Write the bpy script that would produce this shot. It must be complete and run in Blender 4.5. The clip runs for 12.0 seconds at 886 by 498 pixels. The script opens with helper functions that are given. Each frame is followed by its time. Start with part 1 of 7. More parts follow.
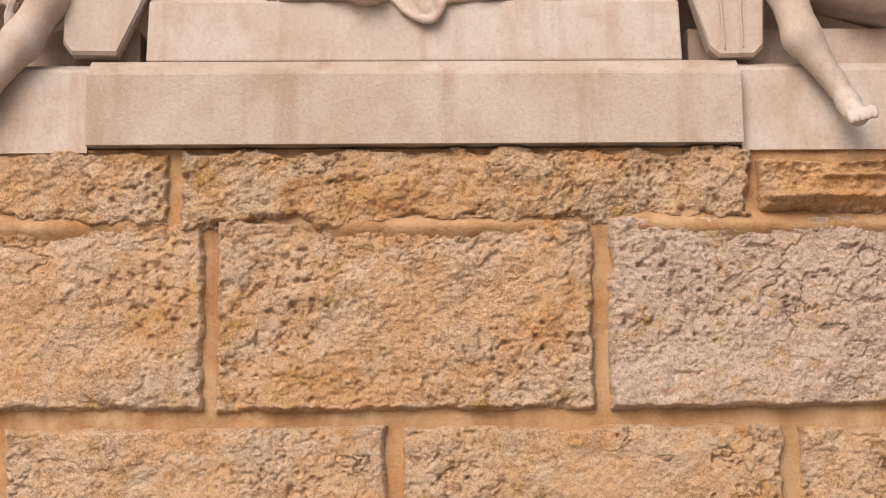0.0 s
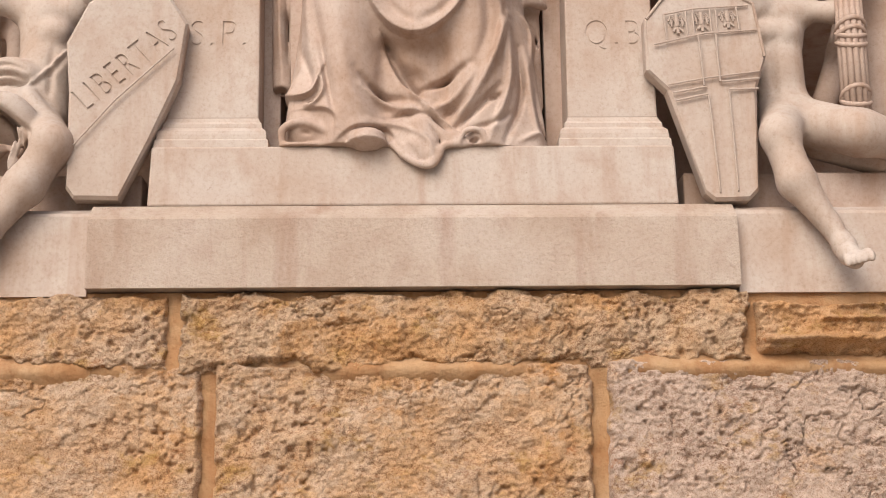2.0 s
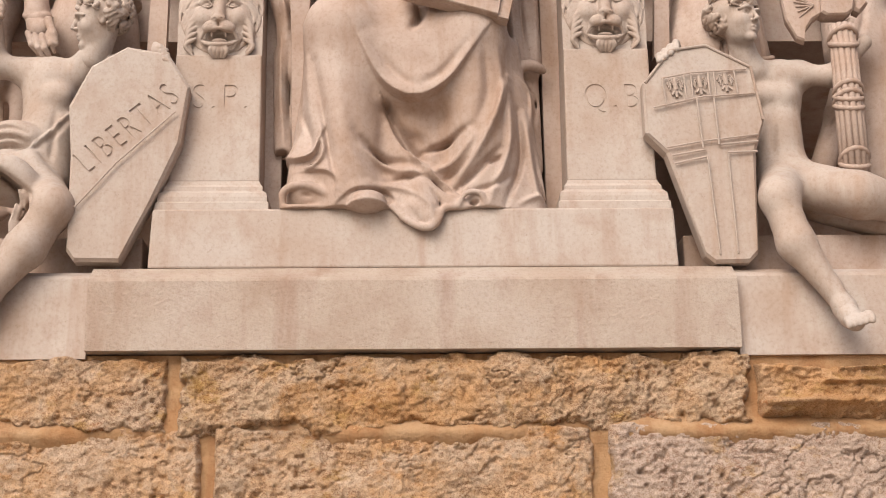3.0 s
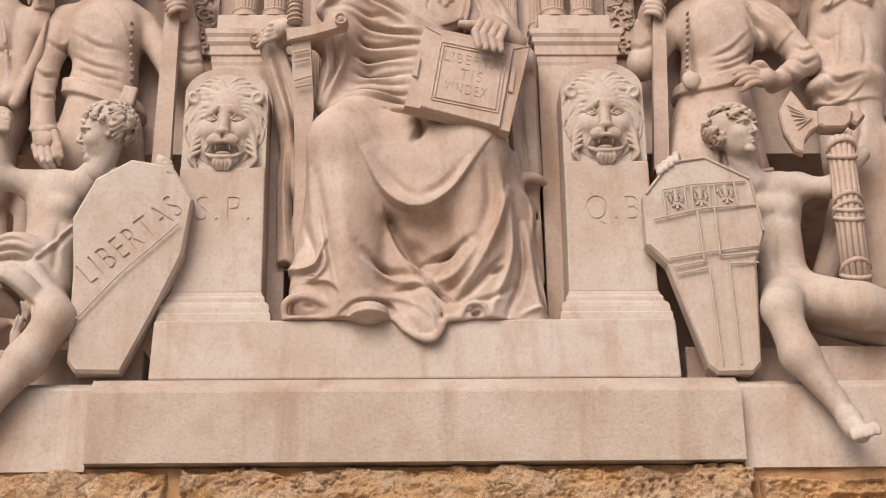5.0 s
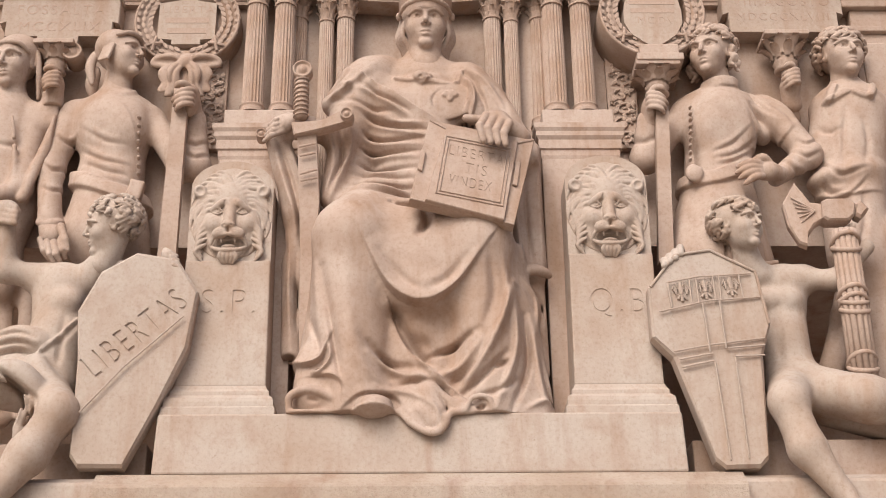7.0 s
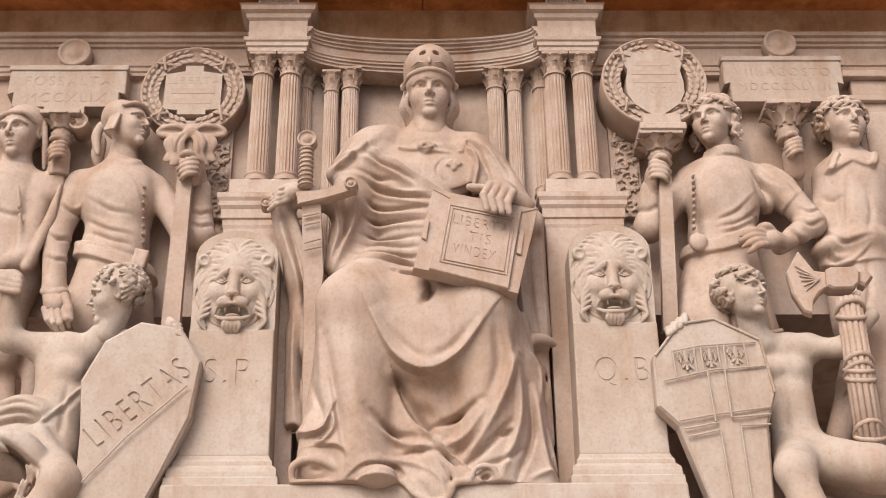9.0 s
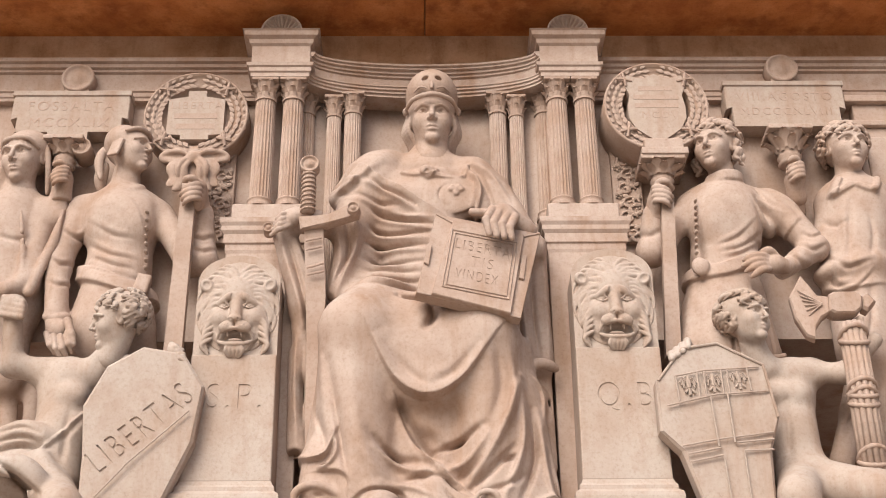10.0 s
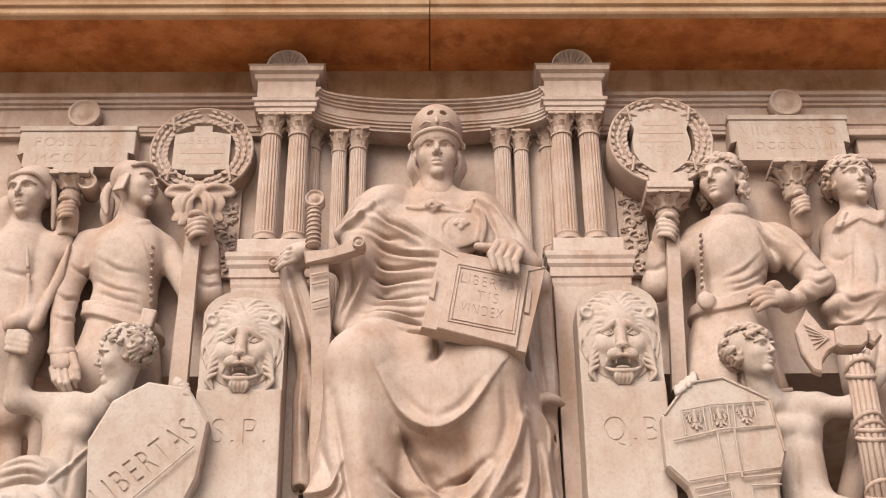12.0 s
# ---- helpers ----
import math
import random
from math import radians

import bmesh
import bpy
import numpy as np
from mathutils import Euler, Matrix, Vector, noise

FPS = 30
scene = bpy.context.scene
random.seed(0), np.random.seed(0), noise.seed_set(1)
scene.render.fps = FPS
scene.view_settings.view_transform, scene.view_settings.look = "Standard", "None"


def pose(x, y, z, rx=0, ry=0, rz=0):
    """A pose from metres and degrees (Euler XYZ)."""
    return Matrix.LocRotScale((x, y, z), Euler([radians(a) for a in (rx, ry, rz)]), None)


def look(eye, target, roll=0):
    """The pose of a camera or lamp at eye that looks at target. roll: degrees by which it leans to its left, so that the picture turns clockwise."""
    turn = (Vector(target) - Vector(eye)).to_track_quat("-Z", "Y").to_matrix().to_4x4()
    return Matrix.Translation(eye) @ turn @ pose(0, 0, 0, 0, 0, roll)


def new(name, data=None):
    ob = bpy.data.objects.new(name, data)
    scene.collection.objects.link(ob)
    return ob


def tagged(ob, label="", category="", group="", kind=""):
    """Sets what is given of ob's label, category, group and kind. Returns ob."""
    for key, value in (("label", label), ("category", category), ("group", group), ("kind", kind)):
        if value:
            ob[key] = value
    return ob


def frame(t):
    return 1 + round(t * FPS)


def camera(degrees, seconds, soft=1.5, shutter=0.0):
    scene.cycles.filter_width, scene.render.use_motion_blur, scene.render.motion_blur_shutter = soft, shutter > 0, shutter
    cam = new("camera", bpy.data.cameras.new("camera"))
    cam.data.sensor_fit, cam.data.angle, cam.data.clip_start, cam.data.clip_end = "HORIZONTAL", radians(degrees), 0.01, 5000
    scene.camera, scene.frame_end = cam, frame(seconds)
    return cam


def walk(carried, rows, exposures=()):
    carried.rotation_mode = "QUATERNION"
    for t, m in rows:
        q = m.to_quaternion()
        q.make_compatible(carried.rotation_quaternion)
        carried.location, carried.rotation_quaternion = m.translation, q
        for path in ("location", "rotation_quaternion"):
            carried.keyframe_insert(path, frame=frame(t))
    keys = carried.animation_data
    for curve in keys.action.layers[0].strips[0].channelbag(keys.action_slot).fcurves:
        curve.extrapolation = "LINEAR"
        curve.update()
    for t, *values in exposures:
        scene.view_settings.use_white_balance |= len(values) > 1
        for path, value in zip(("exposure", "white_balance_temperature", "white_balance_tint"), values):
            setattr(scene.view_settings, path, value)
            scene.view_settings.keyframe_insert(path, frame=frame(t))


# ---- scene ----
# ---- camera: stands still and tilts up ----
cam = camera(35.5, 12.0, 1.0)
EYE = (-0.013, -5.200, 1.600)
TURNS = [
    (0.0, 98.200, 0.554, -1.179),
    (0.5, 99.740, 0.587, -1.176),
    (1.0, 101.245, 0.600, -1.188),
    (1.5, 102.698, 0.637, -1.205),
    (2.0, 104.118, 0.636, -1.218),
    (2.5, 105.450, 0.655, -1.223),
    (3.0, 106.695, 0.641, -1.210),
    (5.0, 111.295, 0.645, -1.126),
    (5.5, 112.347, 0.641, -1.082),
    (6.0, 113.333, 0.618, -1.047),
    (6.5, 114.249, 0.641, -0.978),
    (7.0, 115.137, 0.610, -0.920),
    (9.0, 117.985, 0.590, -0.745),
    (9.5, 118.535, 0.556, -0.711),
    (10.0, 119.012, 0.571, -0.640),
    (10.5, 119.435, 0.563, -0.592),
    (11.0, 119.821, 0.555, -0.546),
    (11.5, 120.152, 0.533, -0.495),
    (12.0, 120.436, 0.536, -0.412),
]
walk(cam, [(t, pose(*EYE, rx, ry, rz)) for t, rx, ry, rz in TURNS], [(0.0, -0.16, 6250, 10), (5.0, -0.28, 6250, 10), (7.0, -0.27, 6250, 10), (12.0, -0.05, 6250, 10)])

# ---- daylight: bright overcast ----
world = bpy.data.worlds.new("world")
scene.world = world
world.use_nodes = True
sky = world.node_tree.nodes.new("ShaderNodeTexSky")
sky.sky_type, sky.sun_disc = "NISHITA", False
sky.sun_elevation, sky.sun_rotation = radians(40), radians(204)
sky.dust_density, sky.air_density, sky.ozone_density = 8.0, 0.7, 0.0
world.node_tree.links.new(sky.outputs[0], world.node_tree.nodes["Background"].inputs[0])
world.node_tree.nodes["Background"].inputs[1].default_value = 0.190
sun = new("sun", bpy.data.lights.new("sun", "SUN"))
sun.data.energy, sun.data.angle, sun.data.color = 1.25, radians(46), (1.0, 0.97, 0.91)
sun.matrix_world = look((-3.8, -8.5, 7.8), (0, 0, 0))


# ---- materials ----
def nodes_of(name):
    m = bpy.data.materials.new(name)
    m.use_nodes = True
    return m, m.node_tree.nodes, m.node_tree.links, m.node_tree.nodes["Principled BSDF"]


def noise_node(n, l, src, scale, detail=6.0, rough=0.6, stretch=(1, 1, 1)):
    mp = n.new("ShaderNodeMapping")
    mp.inputs["Scale"].default_value = stretch
    l.new(src, mp.inputs[0])
    t = n.new("ShaderNodeTexNoise")
    t.inputs["Scale"].default_value, t.inputs["Detail"].default_value, t.inputs["Roughness"].default_value = scale, detail, rough
    l.new(mp.outputs[0], t.inputs["Vector"])
    return t.outputs["Fac"]


def ramp_node(n, l, fac, stops):
    r = n.new("ShaderNodeValToRGB")
    e = r.color_ramp.elements
    while len(e) < len(stops):
        e.new(0.5)
    for i, (p, c) in enumerate(stops):
        e[i].position, e[i].color = p, (*c, 1)
    l.new(fac, r.inputs[0])
    return r.outputs[0]


def mix_node(n, l, fac, a, b, mode="MIX"):
    m = n.new("ShaderNodeMix")
    m.data_type, m.blend_type = "RGBA", mode
    for s, v in ((m.inputs[0], fac), (m.inputs[6], a), (m.inputs[7], b)):
        if isinstance(v, (int, float)):
            s.default_value = v
        elif isinstance(v, tuple):
            s.default_value = (*v, 1)
        else:
            l.new(v, s)
    return m.outputs[2]


def bump_node(n, l, bsdf, height, strength, distance, before=None):
    b = n.new("ShaderNodeBump")
    b.inputs["Strength"].default_value, b.inputs["Distance"].default_value = strength, distance
    l.new(height, b.inputs["Height"])
    if before:
        l.new(before, b.inputs["Normal"])
    l.new(b.outputs[0], bsdf.inputs["Normal"])
    return b.outputs[0]


def stone(name, light, mid, dark, stain, grain=0.002, pecked=False, rough=0.75, blotch=0.5):
    """Weathered stone: broad tint, warm blotches, run-off streaks, pale wash, fine grain."""
    m, n, l, bsdf = nodes_of(name)
    co = n.new("ShaderNodeTexCoord").outputs["Object"]
    broad = noise_node(n, l, co, 3.0, 7, 0.6)
    col = ramp_node(n, l, broad, [(0.34, dark), (0.5, mid), (0.64, light)])
    patch = noise_node(n, l, co, 7.5, 8, 0.66, (1, 1, 0.7))
    col = mix_node(n, l, ramp_node(n, l, patch, [(0.50, (0, 0, 0)), (0.68, (blotch, blotch, blotch))]), col, tuple(0.5 * (a + b) for a, b in zip(dark, stain)))
    streak = noise_node(n, l, co, 5.0, 6, 0.6, (1.6, 1.6, 0.16))
    col = mix_node(n, l, ramp_node(n, l, streak, [(0.52, (0, 0, 0)), (0.72, (0.7, 0.7, 0.7))]), col, stain)
    wash = noise_node(n, l, co, 4.2, 8, 0.7, (1, 1, 0.45))
    col = mix_node(n, l, ramp_node(n, l, wash, [(0.55, (0, 0, 0)), (0.70, (0.6, 0.6, 0.6))]), col, tuple(min(0.8, v * 1.10) for v in light))
    fine = noise_node(n, l, co, 70, 8, 0.75)
    col = mix_node(n, l, 0.5, col, mix_node(n, l, 1.0, col, ramp_node(n, l, fine, [(0.34, (0.70, 0.63, 0.56)), (0.48, (0.98, 0.97, 0.96)), (0.64, (1.07, 1.07, 1.07))]), "MULTIPLY"))
    speck = noise_node(n, l, co, 38, 4, 0.6)
    col = mix_node(n, l, ramp_node(n, l, speck, [(0.70, (0, 0, 0)), (0.76, (0.45, 0.45, 0.45))]), col, tuple(v * 0.55 for v in stain))
    l.new(col, bsdf.inputs["Base Color"])
    bsdf.inputs["Roughness"].default_value = rough
    bsdf.inputs["Specular IOR Level"].default_value = 0.25
    b = bump_node(n, l, bsdf, fine, 0.4, grain)
    b = bump_node(n, l, bsdf, noise_node(n, l, co, 16, 5, 0.6), 0.25, 0.004, b)
    if pecked:
        bump_node(n, l, bsdf, noise_node(n, l, co, 60, 5, 0.7), 0.8, 0.010, b)
    return m


MARBLE = stone("weathered_marble", (0.466, 0.382, 0.335), (0.426, 0.332, 0.281), (0.363, 0.262, 0.206), (0.295, 0.179, 0.114))
MARBLE_PALE = stone("washed_marble", (0.458, 0.402, 0.362), (0.432, 0.362, 0.316), (0.388, 0.303, 0.248), (0.322, 0.212, 0.150), blotch=0.6)
TOOLED = stone("pecked_marble", (0.462, 0.392, 0.338), (0.432, 0.352, 0.292), (0.380, 0.292, 0.232), (0.305, 0.195, 0.145), 0.006, True, blotch=0.45)
WALL_BROWN = stone("brown_wall_marble", (0.494, 0.336, 0.228), (0.429, 0.270, 0.169), (0.322, 0.183, 0.101), (0.215, 0.107, 0.053), blotch=0.8)
SOFFIT = stone("cornice_stone", (0.587, 0.249, 0.090), (0.485, 0.180, 0.055), (0.345, 0.113, 0.031), (0.229, 0.072, 0.021), 0.006, blotch=0.8)
CORNICE = stone("cornice_face", (0.491, 0.347, 0.227), (0.448, 0.297, 0.184), (0.378, 0.230, 0.128), (0.302, 0.162, 0.077))


def rock(name, pale=0.0):
    """Rough ochre sandstone with pale crusts, ochre and rust patches and a little lichen."""
    m, n, l, bsdf = nodes_of(name)
    co = n.new("ShaderNodeTexCoord").outputs["Object"]
    rnd = n.new("ShaderNodeObjectInfo").outputs["Random"]
    broad = noise_node(n, l, co, 2.6, 8, 0.62)
    col = ramp_node(n, l, broad, [(0.36, (0.57, 0.310, 0.135)), (0.46, (0.63, 0.395, 0.215)), (0.54, (0.65, 0.440, 0.275)), (0.64, (0.64, 0.475, 0.335))])
    crust = noise_node(n, l, co, 3.6, 9, 0.70, (1, 1, 1.2))
    col = mix_node(n, l, ramp_node(n, l, crust, [(0.48 - 0.14 * pale, (0, 0, 0)), (0.58 - 0.12 * pale, (0.9, 0.9, 0.9))]), col, (0.65 - 0.03 * pale, 0.490, 0.355 + 0.05 * pale))
    ochre = noise_node(n, l, co, 6.0, 9, 0.72, (1, 1, 1.4))
    col = mix_node(n, l, ramp_node(n, l, ochre, [(0.55, (0, 0, 0)), (0.66, (0.75, 0.75, 0.75))]), col, (0.50, 0.305, 0.095))
    rust = noise_node(n, l, co, 5.0, 9, 0.76, (1, 1, 1.6))
    col = mix_node(n, l, ramp_node(n, l, rust, [(0.60, (0, 0, 0)), (0.68, (0.8, 0.8, 0.8))]), col, (0.40, 0.150, 0.045))
    dark = noise_node(n, l, co, 4.4, 10, 0.80, (1, 1, 2.4))
    col = mix_node(n, l, ramp_node(n, l, dark, [(0.60, (0, 0, 0)), (0.70, (0.75, 0.75, 0.75))]), col, (0.26, 0.175, 0.115))
    fine = noise_node(n, l, co, 60, 9, 0.80)
    col = mix_node(n, l, 0.9, col, mix_node(n, l, 1.0, col, ramp_node(n, l, fine, [(0.35, (0.52, 0.35, 0.22)), (0.45, (0.97, 0.95, 0.93)), (0.60, (1.10, 1.10, 1.10))]), "MULTIPLY"))
    grit = noise_node(n, l, co, 190, 5, 0.75)
    col = mix_node(n, l, 0.85, col, mix_node(n, l, 1.0, col, ramp_node(n, l, grit, [(0.36, (0.50, 0.36, 0.26)), (0.47, (1.0, 1.0, 1.0)), (0.62, (1.18, 1.18, 1.18))]), "MULTIPLY"))
    vein = noise_node(n, l, co, 8.0, 9, 0.74, (1, 1, 1.6))
    where = noise_node(n, l, co, 3.0, 3, 0.5)
    lines = mix_node(n, l, 1.0, ramp_node(n, l, vein, [(0.486, (0, 0, 0)), (0.499, (1, 1, 1)), (0.512, (0, 0, 0))]), ramp_node(n, l, where, [(0.44, (0, 0, 0)), (0.52, (1, 1, 1))]), "MULTIPLY")
    col = mix_node(n, l, lines, col, (0.20, 0.075, 0.028))
    tone = ramp_node(n, l, rnd, [(0.0, (0.74, 0.73, 0.70)), (1.0, (0.79, 0.80, 0.82))])
    l.new(mix_node(n, l, 1.0, col, tone, "MULTIPLY"), bsdf.inputs["Base Color"])
    bsdf.inputs["Roughness"].default_value = 0.95
    bsdf.inputs["Specular IOR Level"].default_value = 0.1
    pit = n.new("ShaderNodeTexVoronoi")
    pit.inputs["Scale"].default_value = 62
    l.new(co, pit.inputs["Vector"])
    b = bump_node(n, l, bsdf, pit.outputs["Distance"], 0.20, 0.005)
    b = bump_node(n, l, bsdf, fine, 0.9, 0.010, b)
    bump_node(n, l, bsdf, noise_node(n, l, co, 34, 9, 0.80), 0.6, 0.009, b)
    return m


ROCK = rock("ochre_sandstone")
ROCK_PALE = rock("pale_sandstone", 1.0)
ROCK_BROWN = rock("brown_sandstone", -1.0)
MORTAR = stone("lime_mortar", (0.46, 0.315, 0.190), (0.43, 0.270, 0.145), (0.36, 0.190, 0.085), (0.27, 0.115, 0.045), 0.010, True, 0.9, 0.7)
PAVING = stone("street_paving", (0.336, 0.288, 0.240), (0.304, 0.264, 0.216), (0.264, 0.224, 0.176), (0.216, 0.176, 0.136))


# ---- mesh helpers ----
def place(name, verts, faces, material, parent=None, smooth=False, label="", category="", group="", kind=""):
    """A mesh from world coordinates, with its origin at the middle of its base."""
    v = np.asarray(verts, dtype=np.float64).reshape(-1, 3)
    lo, hi = v.min(0), v.max(0)
    base = np.array([(lo[0] + hi[0]) / 2, (lo[1] + hi[1]) / 2, lo[2]])
    me = bpy.data.meshes.new(name)
    me.from_pydata((v - base).tolist(), [], faces.tolist() if isinstance(faces, np.ndarray) else faces)
    me.materials.append(material)
    if smooth:
        me.shade_smooth()
    me.update()
    ob = new(name, me)
    home = Vector(base)
    if parent:
        ob.parent = parent
        up = parent
        while up:
            home = home - up.location
            up = up.parent
    ob.location = home
    return tagged(ob, label, category, group, kind)


def holder(name, at, label, category, group="", kind=""):
    ob = new(name)
    ob.location = at
    return tagged(ob, label, category, group, kind)


def from_bm(name, bm, material, parent=None, smooth=False, **tags):
    bmesh.ops.recalc_face_normals(bm, faces=bm.faces)
    bm.verts.index_update()
    v = [tuple(p.co) for p in bm.verts]
    fs = [[p.index for p in f.verts] for f in bm.faces]
    bm.free()
    return place(name, v, fs, material, parent, smooth, **tags)


def add_box(bm, x0, x1, y0, y1, z0, z1, bevel=0.006, taper=0.0):
    """A bevelled block; taper draws its top in at either side."""
    vs = [bm.verts.new((x + (taper if (z == z1 and x == x0) else -taper if (z == z1 and x == x1) else 0), y, z)) for x in (x0, x1) for y in (y0, y1) for z in (z0, z1)]
    quads = [(0, 1, 3, 2), (4, 6, 7, 5), (0, 4, 5, 1), (2, 3, 7, 6), (0, 2, 6, 4), (1, 5, 7, 3)]
    fs = [bm.faces.new([vs[i] for i in q]) for q in quads]
    if bevel:
        es = {e for f in fs for e in f.edges}
        bmesh.ops.bevel(bm, geom=list(es), offset=bevel, segments=2, affect="EDGES", profile=0.5)


def add_sweep(bm, profile, path, closed=False):
    """Sweeps (out, z) profile points along plan points (x, y, nx, ny)."""
    rings = [[bm.verts.new((x + nx * o, y + ny * o, z)) for o, z in profile] for x, y, nx, ny in path]
    for a, b in zip(rings, rings[1:]):
        for i in range(len(profile) - 1):
            bm.faces.new((a[i], b[i], b[i + 1], a[i + 1]))
    if not closed:
        bm.faces.new(rings[0])
        bm.faces.new(rings[-1][::-1])


def add_lathe(bm, x, y, profile, seg=32, flutes=0, depth=0.0, lean=None):
    """Turns (radius, z) points round a vertical axis; flutes cut grooves."""
    rings = []
    for r, z in profile:
        ring = []
        for i in range(seg):
            a = 2 * math.pi * i / seg
            rr = r - (depth * r * (0.5 - 0.5 * math.cos(a * flutes)) ** 0.6 if flutes else 0)
            ring.append(bm.verts.new((x + rr * math.cos(a), y + rr * math.sin(a), z)))
        rings.append(ring)
    for a, b in zip(rings, rings[1:]):
        for i in range(seg):
            j = (i + 1) % seg
            bm.faces.new((a[i], a[j], b[j], b[i]))
    bm.faces.new(rings[0][::-1])
    bm.faces.new(rings[-1])


_lat = np.random.RandomState(7).rand(64, 64, 8).astype(np.float32)


def val_noise(x, z, ch=0):
    xi, zi = np.floor(x).astype(int), np.floor(z).astype(int)
    fx, fz = x - xi, z - zi
    fx, fz = fx * fx * (3 - 2 * fx), fz * fz * (3 - 2 * fz)
    g = _lat[:, :, ch]
    a, b = g[xi % 64, zi % 64], g[(xi + 1) % 64, zi % 64]
    c, d = g[xi % 64, (zi + 1) % 64], g[(xi + 1) % 64, (zi + 1) % 64]
    return (a * (1 - fx) + b * fx) * (1 - fz) + (c * (1 - fx) + d * fx) * fz


def fbm(x, z, octaves=5, gain=0.5, ch=0):
    s, a, n = 0.0, 1.0, 0.0
    for i in range(octaves):
        s, n = s + a * val_noise(x * 2 ** i + 17 * i, z * 2 ** i + 31 * i, (ch + i) % 8), n + a
        a *= gain
    return s / n


# ---- clay: smooth carved forms on a grid ----
class Clay:
    def __init__(self, lo, hi, h):
        self.lo, self.h = np.array(lo, dtype=np.float32), h
        n = np.ceil((np.array(hi) - np.array(lo)) / h).astype(int) + 1
        self.ax = [(lo[i] + h * np.arange(n[i])).astype(np.float32) for i in range(3)]
        self.f = np.full(n, 1.0, dtype=np.float32)

    def part(self, lo, hi):
        sl = []
        for i in range(3):
            a = int(np.clip(np.floor((lo[i] - self.lo[i]) / self.h), 0, len(self.ax[i])))
            b = int(np.clip(np.ceil((hi[i] - self.lo[i]) / self.h) + 1, 0, len(self.ax[i])))
            if b <= a:
                return None, None
            sl.append(slice(a, b))
        sl = tuple(sl)
        g = np.meshgrid(*[self.ax[i][sl[i]] for i in range(3)], indexing="ij", sparse=True)
        return sl, g

    def blend(self, sl, d, k, cut):
        a = self.f[sl]
        if cut:
            a, d = -a, d
        k = max(k, 1e-4)
        h = np.clip(0.5 + 0.5 * (a - d) / k, 0, 1)
        if cut:
            h = np.clip(0.5 + 0.5 * (a - d) / k, 0, 1)
            self.f[sl] = -(a * (1 - h) + d * h - k * h * (1 - h))
        else:
            self.f[sl] = a * (1 - h) + d * h - k * h * (1 - h)

    def ball(self, c, r, turn=(0, 0, 0), k=0.02, cut=False):
        r = np.array((r, r, r) if isinstance(r, (int, float)) else r, dtype=np.float32)
        m = float(r.max()) + 2 * k + 3 * self.h
        sl, g = self.part([v - m for v in c], [v + m for v in c])
        if sl is None:
            return self
        rot = np.array(Euler([radians(a) for a in turn]).to_matrix().transposed(), dtype=np.float32)
        d = [g[i] - c[i] for i in range(3)]
        q = [(rot[i][0] * d[0] + rot[i][1] * d[1] + rot[i][2] * d[2]) / r[i] for i in range(3)]
        k0 = np.sqrt(q[0] ** 2 + q[1] ** 2 + q[2] ** 2)
        k1 = np.sqrt((q[0] / r[0]) ** 2 + (q[1] / r[1]) ** 2 + (q[2] / r[2]) ** 2) + 1e-6
        self.blend(sl, k0 * (k0 - 1) / k1, k, cut)
        return self

    def limb(self, a, b, ra, rb=None, k=0.02, flat=1.0, cut=False):
        """A rounded tapering limb; flat below 1 thins it towards the wall."""
        rb = ra if rb is None else rb
        a, b = np.array(a, dtype=np.float32), np.array(b, dtype=np.float32)
        m = max(ra, rb) + 2 * k + 3 * self.h
        sl, g = self.part(np.minimum(a, b) - m, np.maximum(a, b) + m)
        if sl is None:
            return self
        e = b - a
        t = np.clip(((g[0] - a[0]) * e[0] + (g[1] - a[1]) * e[1] + (g[2] - a[2]) * e[2]) / (float(e @ e) + 1e-9), 0, 1)
        d = np.sqrt((g[0] - a[0] - t * e[0]) ** 2 + ((g[1] - a[1] - t * e[1]) / flat) ** 2 + (g[2] - a[2] - t * e[2]) ** 2)
        self.blend(sl, (d - (ra + (rb - ra) * t)) * min(1.0, flat), k, cut)
        return self

    def chain(self, pts, ra, rb=None, k=0.02, flat=1.0, cut=False):
        rb = ra if rb is None else rb
        n = len(pts) - 1
        for i in range(n):
            self.limb(pts[i], pts[i + 1], ra + (rb - ra) * i / n, ra + (rb - ra) * (i + 1) / n, k, flat, cut)
        return self

    def bow(self, pts, ra, rb=None, k=0.012, cut=False, flat=1.0, steps=5):
        """A smooth curve through the points, thin at both ends: a fold, or a groove."""
        p = [Vector(q) for q in pts]
        p = [2 * p[0] - p[1]] + p + [2 * p[-1] - p[-2]]
        out = []
        for i in range(1, len(p) - 2):
            for s in range(steps):
                t = s / steps
                out.append(0.5 * (2 * p[i] + (p[i + 1] - p[i - 1]) * t + (2 * p[i - 1] - 5 * p[i] + 4 * p[i + 1] - p[i + 2]) * t * t + (3 * p[i] - p[i - 1] - 3 * p[i + 1] + p[i + 2]) * t ** 3))
        out.append(p[-2])
        rb = ra if rb is None else rb
        n = len(out) - 1
        rad = [(ra + (rb - ra) * i / n) * (0.45 + 0.55 * math.sin(math.pi * min(1, max(0, (i + 0.6) / (n + 1.2)))) ** 0.6) for i in range(n + 1)]
        for i in range(n):
            self.limb(out[i], out[i + 1], rad[i], rad[i + 1], k, flat, cut)
        return self

